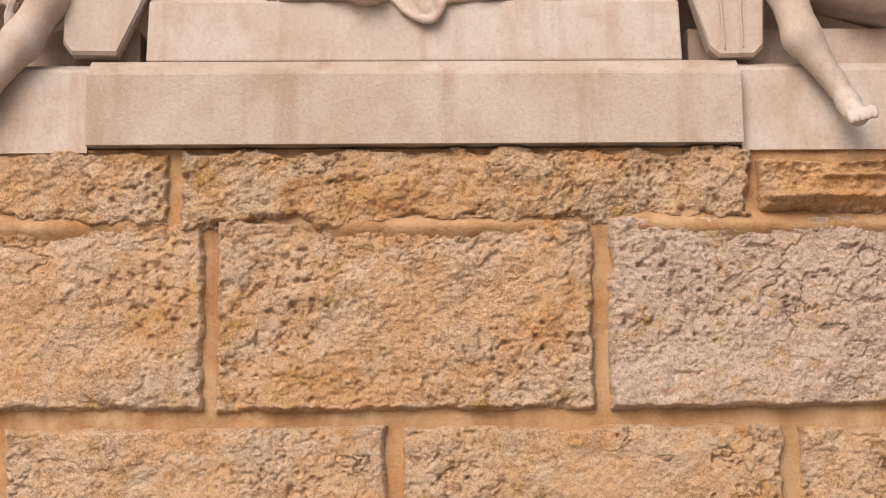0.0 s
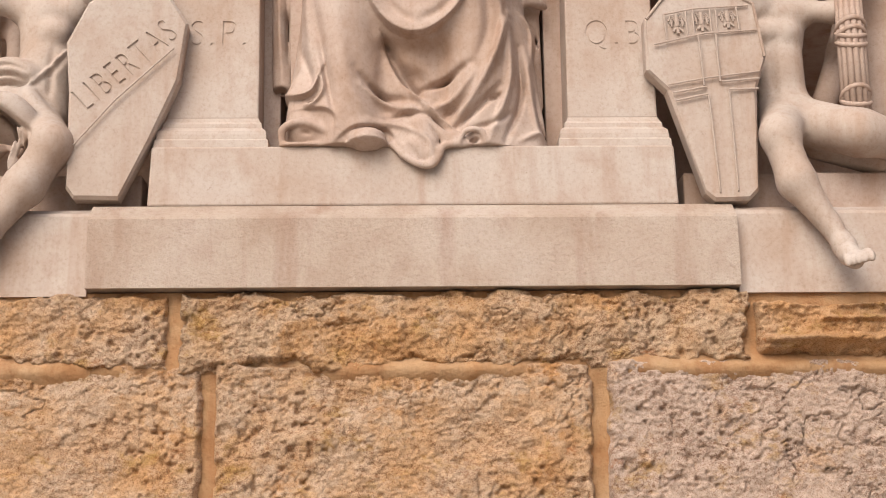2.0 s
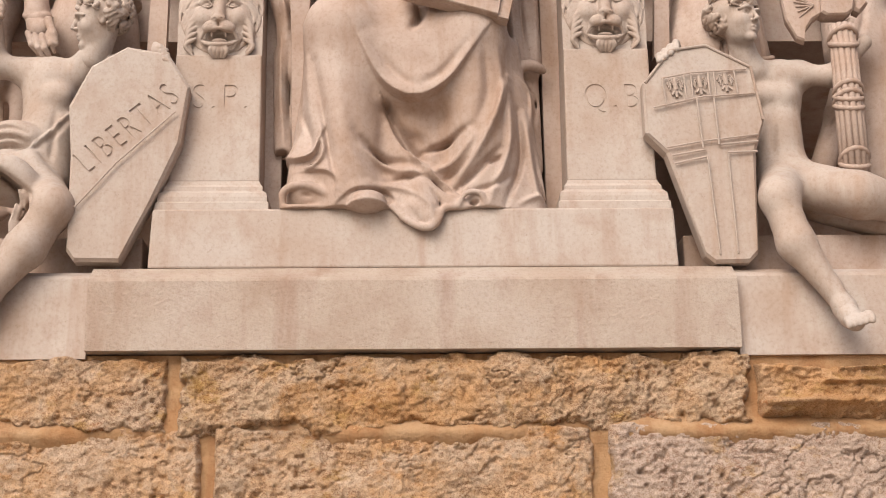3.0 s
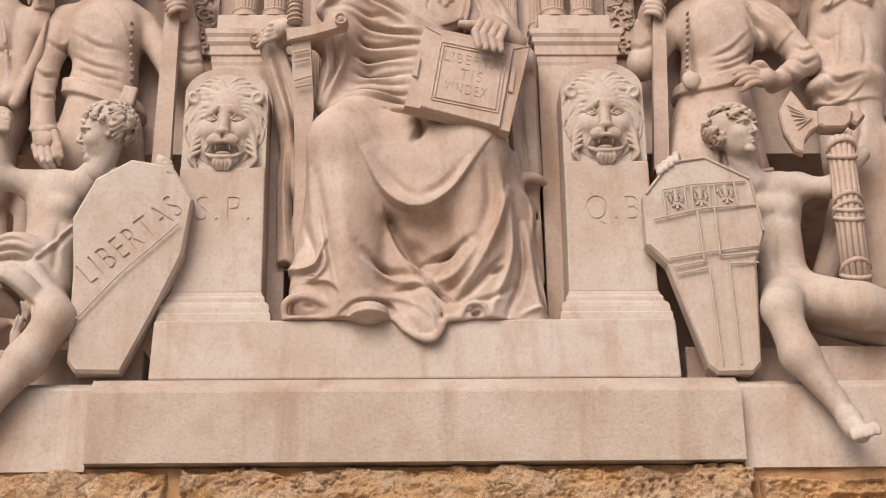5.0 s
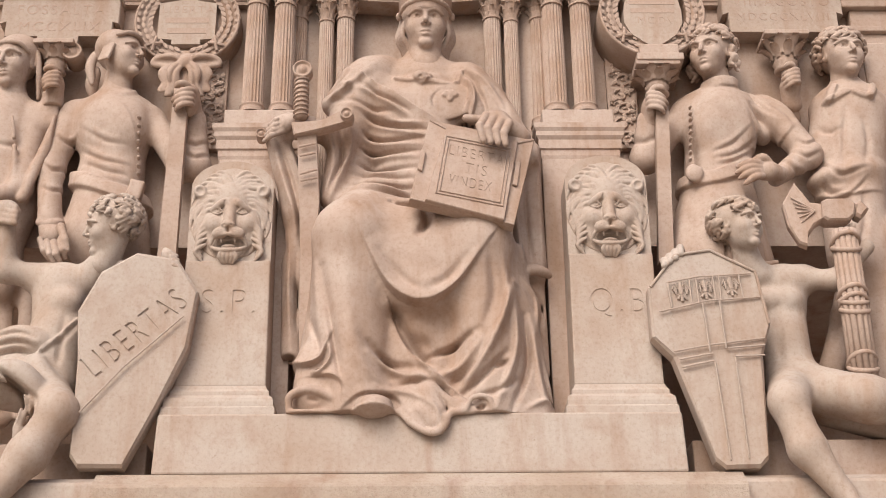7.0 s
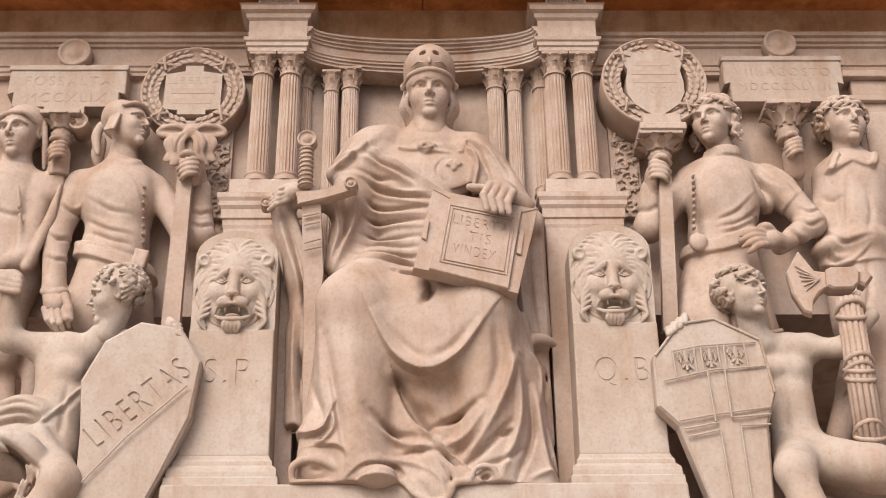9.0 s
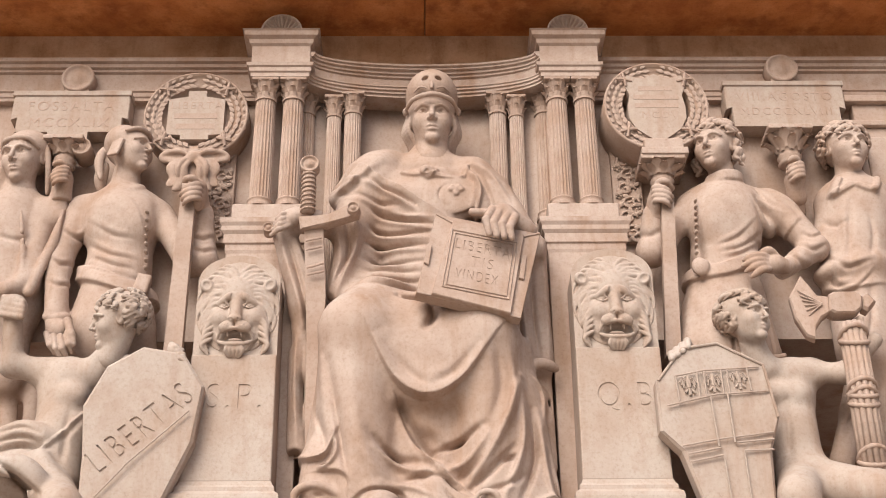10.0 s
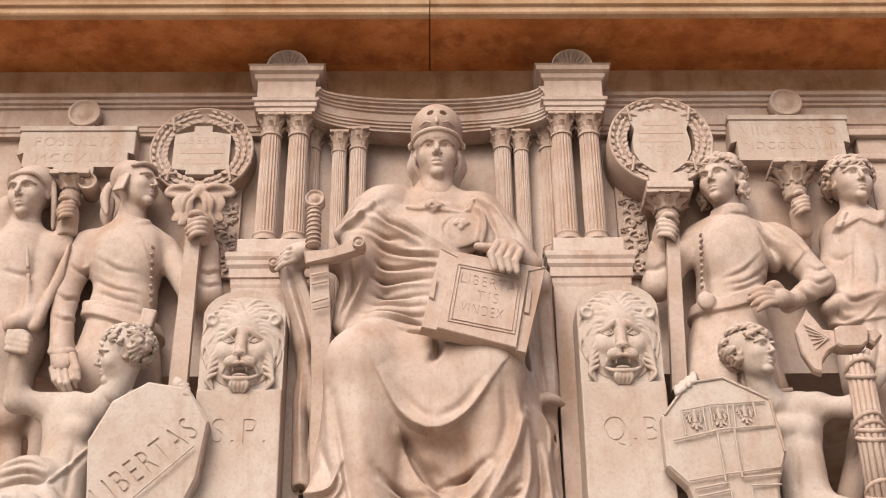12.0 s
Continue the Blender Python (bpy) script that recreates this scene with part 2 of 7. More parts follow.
    def fold(self, pts, w, high, kind="round", front=None):
        """Raises (or, below 0, sinks) the surface along a curve on the front: a fold or a crease."""
        p = [Vector((q[0], q[2])) for q in pts]
        p = [2 * p[0] - p[1]] + p + [2 * p[-1] - p[-2]]
        out = []
        for i in range(1, len(p) - 2):
            for j in range(5):
                t = j / 5
                out.append(0.5 * (2 * p[i] + (p[i + 1] - p[i - 1]) * t + (2 * p[i - 1] - 5 * p[i] + 4 * p[i + 1] - p[i + 2]) * t * t + (3 * p[i] - p[i - 1] - 3 * p[i + 1] + p[i + 2]) * t ** 3))
        out.append(p[-2])
        m = w * {"round": 2.2, "band": 1.6, "left": 3.2, "right": 3.2}[kind]
        lo = (min(q.x for q in out) - m, -9, min(q.y for q in out) - m)
        hi = (max(q.x for q in out) + m, 9 if front is None else front, max(q.y for q in out) + m)
        sl, g = self.part(lo, hi)
        if sl is None:
            return self
        X, Z = g[0][:, 0, :], g[2][:, 0, :]
        best, n = np.full((X.shape[0], Z.shape[1]), 9.0, dtype=np.float32), len(out) - 1
        tt, side = np.zeros_like(best), np.zeros_like(best)
        for i in range(n):
            a, e = out[i], out[i + 1] - out[i]
            t = np.clip(((X - a.x) * e.x + (Z - a.y) * e.y) / (e.length_squared + 1e-9), 0, 1)
            d = np.sqrt((X - a.x - t * e.x) ** 2 + (Z - a.y - t * e.y) ** 2)
            near = d < best
            best = np.where(near, d, best)
            tt = np.where(near, (i + t) / n, tt)
            side = np.where(near, (X - a.x) * e.y - (Z - a.y) * e.x, side)
        amp = high * np.clip(np.sin(math.pi * np.clip(tt, 0.04, 0.96)), 0, 1) ** 0.6
        if kind == "round":
            shape = np.exp(-(best / w) ** 2)
        elif kind == "band":
            amp = high
            shape = np.clip((w - best) / 0.008 + 0.5, 0, 1)
        else:
            on = np.clip(np.where(side > 0, best, -best) * (1 if kind == "right" else -1) / 0.008 + 0.5, 0, 1)
            shape = on * np.exp(-best / w)
        self.f[sl] -= (amp * shape)[:, None, :]
        return self

    def block(self, c, half, turn=(0, 0, 0), edge=0.01, k=0.01, cut=False):
        m = float(np.linalg.norm(half)) + 2 * k + 3 * self.h
        sl, g = self.part([v - m for v in c], [v + m for v in c])
        if sl is None:
            return self
        rot = np.array(Euler([radians(a) for a in turn]).to_matrix().transposed(), dtype=np.float32)
        d = [g[i] - c[i] for i in range(3)]
        q = [np.abs(rot[i][0] * d[0] + rot[i][1] * d[1] + rot[i][2] * d[2]) - (half[i] - edge) for i in range(3)]
        out = np.sqrt(np.maximum(q[0], 0) ** 2 + np.maximum(q[1], 0) ** 2 + np.maximum(q[2], 0) ** 2)
        self.blend(sl, out + np.minimum(np.maximum(np.maximum(q[0], q[1]), q[2]), 0) - edge, k, cut)
        return self

    def wear(self, amount, size):
        """Slight unevenness of the chisel."""
        g = np.meshgrid(*self.ax, indexing="ij", sparse=True)
        s = 2 * math.pi / size
        self.f += amount * np.sin(g[0] * s + 1.3 * np.sin(g[2] * s * 0.7)) * np.sin(g[2] * s * 0.9 + 2.0 * np.sin(g[1] * s * 0.6)) * np.cos(g[1] * s * 0.8 + g[0] * s * 0.5)
        return self

    def surface(self):
        """Surface nets: one vertex in each cell that the surface crosses."""
        f = self.f
        for ax in range(3):
            sl = [slice(None)] * 3
            for end in (0, -1):
                sl[ax] = end
                f[tuple(sl)] = np.maximum(f[tuple(sl)], 0.001)
        inside = f < 0
        n = [s - 1 for s in f.shape]
        cnt = np.zeros(n, dtype=np.int8)
        corners = [(i, j, k) for i in (0, 1) for j in (0, 1) for k in (0, 1)]
        for i, j, k in corners:
            cnt += inside[i:n[0] + i, j:n[1] + j, k:n[2] + k]
        idx = np.argwhere((cnt > 0) & (cnt < 8))
        ids = np.full(n, -1, dtype=np.int32)
        ids[idx[:, 0], idx[:, 1], idx[:, 2]] = np.arange(len(idx))
        val = {c: f[idx[:, 0] + c[0], idx[:, 1] + c[1], idx[:, 2] + c[2]] for c in corners}
        acc, num = np.zeros((len(idx), 3)), np.zeros(len(idx))
        for c in corners:
            for ax in range(3):
                if c[ax]:
                    continue
                d = list(c)
                d[ax] = 1
                va, vb = val[c], val[tuple(d)]
                hit = (va < 0) != (vb < 0)
                t = np.where(hit, va / np.where(hit, va - vb, 1), 0)
                p = np.array(c, dtype=float)[None] + np.eye(3)[ax][None] * t[:, None]
                acc += np.where(hit[:, None], p, 0)
                num += hit
        verts = self.lo + self.h * (idx + acc / num[:, None])
        quads = []
        for ax in range(3):
            o1, o2 = [a for a in range(3) if a != ax]
            sa, sb = [slice(1, -1)] * 3, [slice(1, -1)] * 3
            sa[ax], sb[ax] = slice(0, -1), slice(1, None)
            a, b = inside[tuple(sa)], inside[tuple(sb)]
            for flip, mask in ((False, a & ~b), (True, ~a & b)):
                e = np.argwhere(mask)
                if not len(e):
                    continue
                base = e + 1
                base[:, ax] = e[:, ax]
                four = []
                for u, w in ((-1, -1), (0, -1), (0, 0), (-1, 0)):
                    q = base.copy()
                    q[:, o1] += u
                    q[:, o2] += w
                    four.append(ids[q[:, 0], q[:, 1], q[:, 2]])
                qd = np.stack(four, 1)
                if flip ^ (ax == 1):
                    qd = qd[:, ::-1]
                quads.append(qd)
        return verts, np.concatenate(quads)


def carved(name, clays, material, parent=None, **tags):
    """One mesh out of several carved grids."""
    vs, fs, n = [], [], 0
    for c in clays:
        v, q = c.surface()
        vs.append(v)
        fs.append(q + n)
        n += len(v)
    return place(name, np.concatenate(vs), np.concatenate(fs), material, parent, True, **tags)


# ---- ground and building ----
bm = bmesh.new()
add_box(bm, -400, 400, -400, 400, -0.3, 0.0, 0)
from_bm("ground", bm, PAVING, label="grey stone street paving before the monument", category="ground", kind="structure")

FACE = -0.45   # front of the rough stone wall
bm = bmesh.new()
add_box(bm, -6, 6, FACE + 0.035, 2.0, 0.0, 2.646, 0.0)
rock_wall = from_bm("wall_lower", bm, MORTAR, label="rough ochre sandstone block wall with wide mortar joints", category="wall", kind="structure")
bm = bmesh.new()
add_box(bm, -6, -0.56, 0.0, 2.0, 4.05, 5.45, 0.0)
add_box(bm, -6, -0.56, 1.4, 2.0, 2.646, 4.05, 0.0)
from_bm("wall_west", bm, MARBLE, label="plain weathered marble backing wall behind the figures", category="wall", kind="structure")
bm = bmesh.new()
add_box(bm, 0.56, 6, 0.0, 2.0, 4.05, 5.45, 0.0)
add_box(bm, 0.56, 6, 1.4, 2.0, 2.646, 4.05, 0.0)
from_bm("wall_east", bm, MARBLE, label="plain weathered marble backing wall behind the figures", category="wall", kind="structure")
bm = bmesh.new()
add_box(bm, -6, 6, -0.30, 1.2, 5.9, 9.0, 0.0)
from_bm("wall_upper", bm, CORNICE, label="plain warm stone facade above the cornice", category="wall", kind="structure")

# shallow concave screen between the piers
bm = bmesh.new()
add_box(bm, -0.56, 0.56, 0.0, 1.0, 5.30, 5.45, 0.0)
add_box(bm, -0.56, 0.56, 0.16, 1.0, 2.646, 5.30, 0.0)
from_bm("wall_middle", bm, MARBLE, label="plain marble wall above the curved cornice", category="wall", kind="structure")
# strip under the cornice, browner and darker than the wall below
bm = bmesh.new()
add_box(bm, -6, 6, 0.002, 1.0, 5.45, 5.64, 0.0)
from_bm("wall_top", bm, WALL_BROWN, label="darker brown marble wall strip under the cornice", category="wall", kind="structure")
BOW = [math.pi / 2 * i / 16 for i in range(-16, 17)]
bm = bmesh.new()
add_sweep(bm, [(-0.02, 2.97), (0.0, 2.97), (0.0, 5.26), (-0.02, 5.26)], [(0.55 * math.sin(a), -0.09 + 0.16 * math.cos(a), -math.sin(a) * 0.7, -math.cos(a)) for a in BOW])
from_bm("wall_niche", bm, MARBLE, smooth=True, label="curved marble niche wall behind the seated figure", category="wall", kind="structure")

# cornice overhead: stained soffit slabs behind a pale moulded fascia
for x0, x1 in ((-6, -0.002), (0.002, 6)):
    bm = bmesh.new()
    add_box(bm, x0, x1, -0.385, 0.35, 5.63, 5.90, 0.003)
    from_bm("cornice_soffit", bm, SOFFIT, label="orange-brown stained underside slab of the cornice", category="cornice", group="soffit slabs", kind="structure")
    bm = bmesh.new()
    add_sweep(bm, [(0.386, 5.90), (0.386, 5.622), (0.392, 5.616), (0.425, 5.616), (0.432, 5.624), (0.434, 5.652), (0.45, 5.656), (0.454, 5.672), (0.47, 5.70), (0.52, 5.74), (0.52, 5.80), (0.60, 5.86), (0.60, 5.90)], [(x0, 0, 0, -1), (x1, 0, 0, -1)])
    from_bm("cornice_fascia", bm, CORNICE, label="pale moulded front edge of the stone cornice", category="cornice", group="fascia slabs", kind="structure")

# plinth
bm = bmesh.new()
add_sweep(bm, [(-1.41, 2.649), (0.50, 2.649), (0.50, 2.897), (0.494, 2.908), (0.43, 2.962), (-1.41, 2.962)], [(-1.143, 0, 0, -1), (1.143, 0, 0, -1)])
from_bm("plinth", bm, TOOLED, label="long tooled marble plinth slab on the rough wall", category="plinth")
for s in (-1, 1):
    bm = bmesh.new()
    x0, x1 = (-6, -1.146) if s < 0 else (1.146, 6)
    add_sweep(bm, [(-1.41, 2.648), (0.40, 2.648), (0.40, 2.630), (0.455, 2.630), (0.455, 2.918), (0.45, 2.93), (0.40, 2.957), (-1.41, 2.957)], [(x0, 0, 0, -1), (x1, 0, 0, -1)])
    from_bm("side_plinth", bm, MARBLE_PALE, label="smooth pale marble plinth slab under the youth", category="plinth", group="side plinths")
    bm = bmesh.new()
    x0, x1 = (-6, -1.0) if s < 0 else (1.0, 6)
    add_box(bm, x0, x1, -0.30, 1.41, 2.958, 3.12, 0.008)
    from_bm("ledge_block", bm, MARBLE, label="low marble ledge block behind the leaning shield", category="ledge", group="ledge blocks")

# seat pedestal
ped = holder("pedestal", (0, -0.2, 2.962), "marble pedestal block under the seated figure", "pedestal")
bm = bmesh.new()
add_box(bm, -0.953, 0.953, -0.435, 0.05, 2.962, 3.185, 0.008, 0.008)
from_bm("base_block", bm, MARBLE_PALE, ped)
bm = bmesh.new()
add_box(bm, -0.34, 0.34, -0.28, 0.05, 3.185, 3.80, 0.01)
from_bm("seat_block", bm, MARBLE, ped)


# ---- herms with lion masks ----
def lion(x, top):
    """Low-relief lion face: flowing mane strokes, round ears, frowning brow, open mouth, beard."""
    c = Clay((x - 0.185, -0.49, top - 0.47), (x + 0.185, -0.30, top + 0.01), 0.0031)
    y, Z = -0.356, top
    rnd = random.Random(5)
    c.ball((x, y + 0.010, Z - 0.235), (0.158, 0.030, 0.222), k=0.02)
    c.ball((x, y + 0.004, Z - 0.255), (0.108, 0.040, 0.150), k=0.03)
    # mane: long strokes combed out from the face, overlapping in three rings
    for ring, (r0, r1, wd, out) in enumerate(((0.104, 0.164, 0.0090, -0.001), (0.092, 0.142, 0.0088, 0.006), (0.078, 0.118, 0.0080, 0.012))):
        n = 15 - ring
        for s in (-1, 1):
            for i in range(n):
                a = radians(86 - i * 152 / n + rnd.uniform(-4, 4))
                sweep = -0.30 - 0.25 * (i / n)
                st = [(r0, a), (r0 * 0.6 + r1 * 0.4, a + sweep * 0.25), (r1 * 0.95, a + sweep * 0.75), (r1, a + sweep * 1.25)]
                pts = [(x + s * min(0.156, r * math.cos(b)), y - out - 0.016 + 0.012 * (r - r0) / (r1 - r0), max(Z - 0.435, min(Z - 0.022, Z - 0.238 + 1.22 * r * math.sin(b)))) for r, b in st]
                c.bow(pts, wd, 0.003, 0.006, steps=4)
    for s in (-1, 1):
        # side locks ending in curls
        for k in range(5):
            zz = Z - 0.285 - 0.024 * k
            c.bow([(x + s * 0.092, y - 0.022, zz), (x + s * (0.112 + 0.004 * k), y - 0.026, zz - 0.030), (x + s * (0.128 - 0.006 * k), y - 0.016, zz - 0.062), (x + s * (0.110 - 0.004 * k), y - 0.010, zz - 0.078)], 0.010, 0.003, 0.004)
        # ear
        c.ball((x + s * 0.124, y - 0.020, Z - 0.150), (0.026, 0.016, 0.030), (0, s * 32, 0), 0.008)
        c.ball((x + s * 0.122, y - 0.034, Z - 0.154), (0.015, 0.010, 0.018), (0, s * 32, 0), 0.005, True)
    # forehead, cheeks, nose
    c.ball((x, y - 0.022, Z - 0.185), (0.062, 0.026, 0.058), k=0.02)
    c.limb((x, y - 0.034, Z - 0.215), (x, y - 0.056, Z - 0.310), 0.019, 0.024, 0.018)
    c.ball((x, y - 0.070, Z - 0.318), (0.029, 0.014, 0.013), k=0.007)
    for s in (-1, 1):
        c.ball((x + s * 0.062, y - 0.024, Z - 0.292), (0.036, 0.026, 0.034), k=0.02)
        # eyes under a slanting brow
        c.ball((x + s * 0.049, y - 0.052, Z - 0.246), (0.023, 0.017, 0.013), (0, s * 8, 0), 0.006, True)
        c.ball((x + s * 0.049, y - 0.032, Z - 0.247), (0.017, 0.014, 0.0115), k=0.002)
        c.ball((x + s * 0.049, y - 0.047, Z - 0.246), (0.0042, 0.005, 0.0042), k=0.001, cut=True)
        c.bow([(x + s * 0.028, y - 0.043, Z - 0.250), (x + s * 0.048, y - 0.047, Z - 0.234), (x + s * 0.072, y - 0.036, Z - 0.246)], 0.0042, 0.0036, 0.002)
        c.bow([(x + s * 0.030, y - 0.042, Z - 0.252), (x + s * 0.048, y - 0.045, Z - 0.260), (x + s * 0.070, y - 0.036, Z - 0.250)], 0.0032, 0.0030, 0.002)
        c.bow([(x + s * 0.020, y - 0.048, Z - 0.206), (x + s * 0.040, y - 0.048, Z - 0.219), (x + s * 0.076, y - 0.034, Z - 0.238)], 0.012, 0.006, 0.010)
        c.bow([(x + s * 0.012, y - 0.058, Z - 0.178), (x + s * 0.015, y - 0.060, Z - 0.205), (x + s * 0.022, y - 0.058, Z - 0.225)], 0.004, 0.003, 0.004, True)
        # muzzle and whisker pads, nostril
        c.ball((x + s * 0.030, y - 0.052, Z - 0.345), (0.034, 0.022, 0.024), (0, s * 18, 0), 0.010)
        c.ball((x + s * 0.014, y - 0.082, Z - 0.324), (0.006, 0.007, 0.004), (0, s * 22, 0), 0.002, True)
        for k in range(3):
            c.ball((x + s * (0.026 + 0.012 * k), y - 0.074, Z - 0.342 - 0.005 * k), (0.0022, 0.006, 0.0022), k=0.001, cut=True)
    # open mouth with drawn lip, tongue and lower jaw
    c.ball((x, y - 0.045, Z - 0.384), (0.052, 0.042, 0.022), k=0.006, cut=True)
    c.bow([(x - 0.072, y - 0.028, Z - 0.392), (x - 0.052, y - 0.048, Z - 0.362), (x, y - 0.066, Z - 0.356), (x + 0.052, y - 0.048, Z - 0.362), (x + 0.072, y - 0.028, Z - 0.392)], 0.0075, 0.0075, 0.004)
    c.bow([(x - 0.066, y - 0.028, Z - 0.394), (x - 0.040, y - 0.040, Z - 0.410), (x, y - 0.046, Z - 0.414), (x + 0.040, y - 0.040, Z - 0.410), (x + 0.066, y - 0.028, Z - 0.394)], 0.0085, 0.0085, 0.004)
    c.ball((x, y - 0.026, Z - 0.394), (0.030, 0.018, 0.010), k=0.004)
    for s in (-1, 1):
        c.limb((x + s * 0.026, y - 0.046, Z - 0.368), (x + s * 0.026, y - 0.044, Z - 0.384), 0.0055, 0.0025, 0.001)
    # beard
    for k in (-2, -1, 0, 1, 2):
        c.bow([(x + k * 0.012, y - 0.040, Z - 0.420), (x + k * 0.016, y - 0.036, Z - 0.440), (x + k * 0.009, y - 0.020, Z - 0.462)], 0.0095, 0.004, 0.004)
    c.fold([(x, 0, Z - 0.326), (x, 0, Z - 0.350)], 0.004, -0.006)
    return c


def letters(text, size, depth, m, wide=0.0):
    """Solid letters of the built-in font at the pose m, as a mesh; wide fits them to a width."""
    cu = bpy.data.curves.new("letters", "FONT")
    cu.body, cu.size, cu.extrude, cu.align_x, cu.align_y = text, size, depth, "CENTER", "CENTER"
    cu.space_character, cu.offset = 1.25, -0.006 * size
    tmp = bpy.data.objects.new("letters", cu)
    scene.collection.objects.link(tmp)
    dg = bpy.context.evaluated_depsgraph_get()
    me = bpy.data.meshes.new_from_object(tmp.evaluated_get(dg))
    bpy.data.objects.remove(tmp)
    bm = bmesh.new()
    bm.from_mesh(me)
    bmesh.ops.remove_doubles(bm, verts=bm.verts, dist=1e-5)
    if wide:
        xs = [v.co.x for v in bm.verts]
        bm.transform(Matrix.Diagonal((wide / (max(xs) - min(xs)), 1, 1, 1)))
    bm.transform(m)
    bm.to_mesh(me)
    bm.free()
    return me


def engrave(ob, meshes):
    """Cuts the letters into the face of ob."""
    dg = bpy.context.view_layer
    for me in meshes:
        tmp = bpy.data.objects.new("cutter", me)
        scene.collection.objects.link(tmp)
        at = ob.location.copy()
        up = ob.parent
        while up:
            at += up.location
            up = up.parent
        tmp.location = (0, 0, 0)
        me.transform(Matrix.Translation(-at))
        keep, ob.parent, home = ob.parent, None, ob.location.copy()
        ob.location = (0, 0, 0)
        before = [max(c[i] for c in ob.bound_box) - min(c[i] for c in ob.bound_box) for i in range(3)]
        for solver in ("EXACT", "FAST"):
            mod = ob.modifiers.new("cut", "BOOLEAN")
            mod.operation, mod.object, mod.solver = "DIFFERENCE", tmp, solver
            if solver == "EXACT":
                mod.use_self = True
            dg.update()
            out = bpy.data.meshes.new_from_object(ob.evaluated_get(bpy.context.evaluated_depsgraph_get()))
            ob.modifiers.remove(mod)
            size = [max(v.co[i] for v in out.vertices) - min(v.co[i] for v in out.vertices) for i in range(3)] if len(out.vertices) else [0, 0, 0]
            if len(out.polygons) > len(ob.data.polygons) and all(abs(p - q) < 0.01 for p, q in zip(before, size)):
                ob.data = out
                break
        ob.parent, ob.location = keep, home
        bpy.data.objects.remove(tmp)


def herm(x, text, top):
    h = holder("herm_pillar", (x, -0.2, 3.185), "marble herm pillar with a carved lion mask and cut letters", "pillar", "herm pillars")
    bm = bmesh.new()
    add_box(bm, x - 0.166, x + 0.166, -0.375, 0.0, 3.31, top - 0.445, 0.006, 0.004)
    shaft = from_bm("shaft", bm, MARBLE_PALE, h)
    engrave(shaft, [letters(text, 0.15, 0.0055, Matrix.Translation((x + 0.012, -0.376, 3.64)) @ Matrix.Rotation(radians(90), 4, "X"), 0.205)])
    bm = bmesh.new()
    out = 0.0
    prof = [(-0.19, 3.185), (0.040, 3.185), (0.040, 3.215), (0.033, 3.222), (0.033, 3.240), (0.030, 3.255), (0.014, 3.270), (0.014, 3.285), (0.006, 3.296), (0.0, 3.312), (-0.19, 3.312)]
    s = 0.166
    path = [(x - s, 0.0, -1, 0), (x - s, -0.375, -1, -1), (x + s, -0.375, 1, -1), (x + s, 0.0, 1, 0)]
    add_sweep(bm, prof, path)
    from_bm("base_moulding", bm, MARBLE_PALE, h)
    bm = bmesh.new()
    n = 20
    za = top - 0.445
    pts = [(x - 0.161, za), (x + 0.161, za)] + [(x + 0.161 * math.cos(math.pi * i / n), top - 0.125 + 0.118 * math.sin(math.pi * i / n)) for i in range(n + 1)]
    f = [bm.verts.new((px, -0.36, pz)) for px, pz in pts]
    b = [bm.verts.new((px, 0.0, pz)) for px, pz in pts]
    bm.faces.new(f)
    bm.faces.new(b[::-1])
    for i in range(len(pts)):
        j = (i + 1) % len(pts)
        bm.faces.new((f[i], f[j], b[j], b[i]))
    from_bm("head_block", bm, MARBLE_PALE, h)
    carved("lion_mask", [lion(x, top)], MARBLE_PALE, h, label="carved lion face with curling mane and open mouth")
    return h


herm(-0.735, "S.P.", 4.265)
herm(0.735, "Q.B", 4.290)


# ---- column piers with entablature and shell ----
def capital(bm, x, y, z0, z1, r):
    """Bell, two rows of leaves and an abacus."""
    add_lathe(bm, x, y, [(r * 1.12, z0 - 0.012), (r * 1.12, z0), (r * 0.9, z0 + 0.004), (r * 0.95, z0 + 0.03), (r * 1.15, z1 - 0.02), (r * 1.3, z1 - 0.014)], 20)
    for i in range(8):
        a = math.pi / 4 * i
        for row, (zb, zt, wd) in enumerate(((z0 + 0.004, z0 + 0.045, 0.30), (z0 + 0.02, z1 - 0.016, 0.30))):
            aa = a + (math.pi / 8 if row else 0)
            p = []
            for t, out, w in ((0.0, 0.98, 1.0), (0.5, 1.06, 1.15), (0.85, 1.30, 0.9), (1.0, 1.48, 0.5), (0.9, 1.55, 0.25)):
                z = zb + (zt - zb) * t
                p.append([bm.verts.new((x + r * out * (1 + 0.06 * (k == 1)) * math.cos(aa + k_ * wd * w), y + r * out * (1 + 0.06 * (k == 1)) * math.sin(aa + k_ * wd * w), z)) for k, k_ in enumerate((-1, 0, 1))])
            for u, v in zip(p, p[1:]):
                for k in (0, 1):
                    bm.faces.new((u[k], u[k + 1], v[k + 1], v[k]))
    add_box(bm, x - r * 1.35, x + r * 1.35, y - r * 1.35, y + r * 1.35, z1 - 0.014, z1, 0.003)


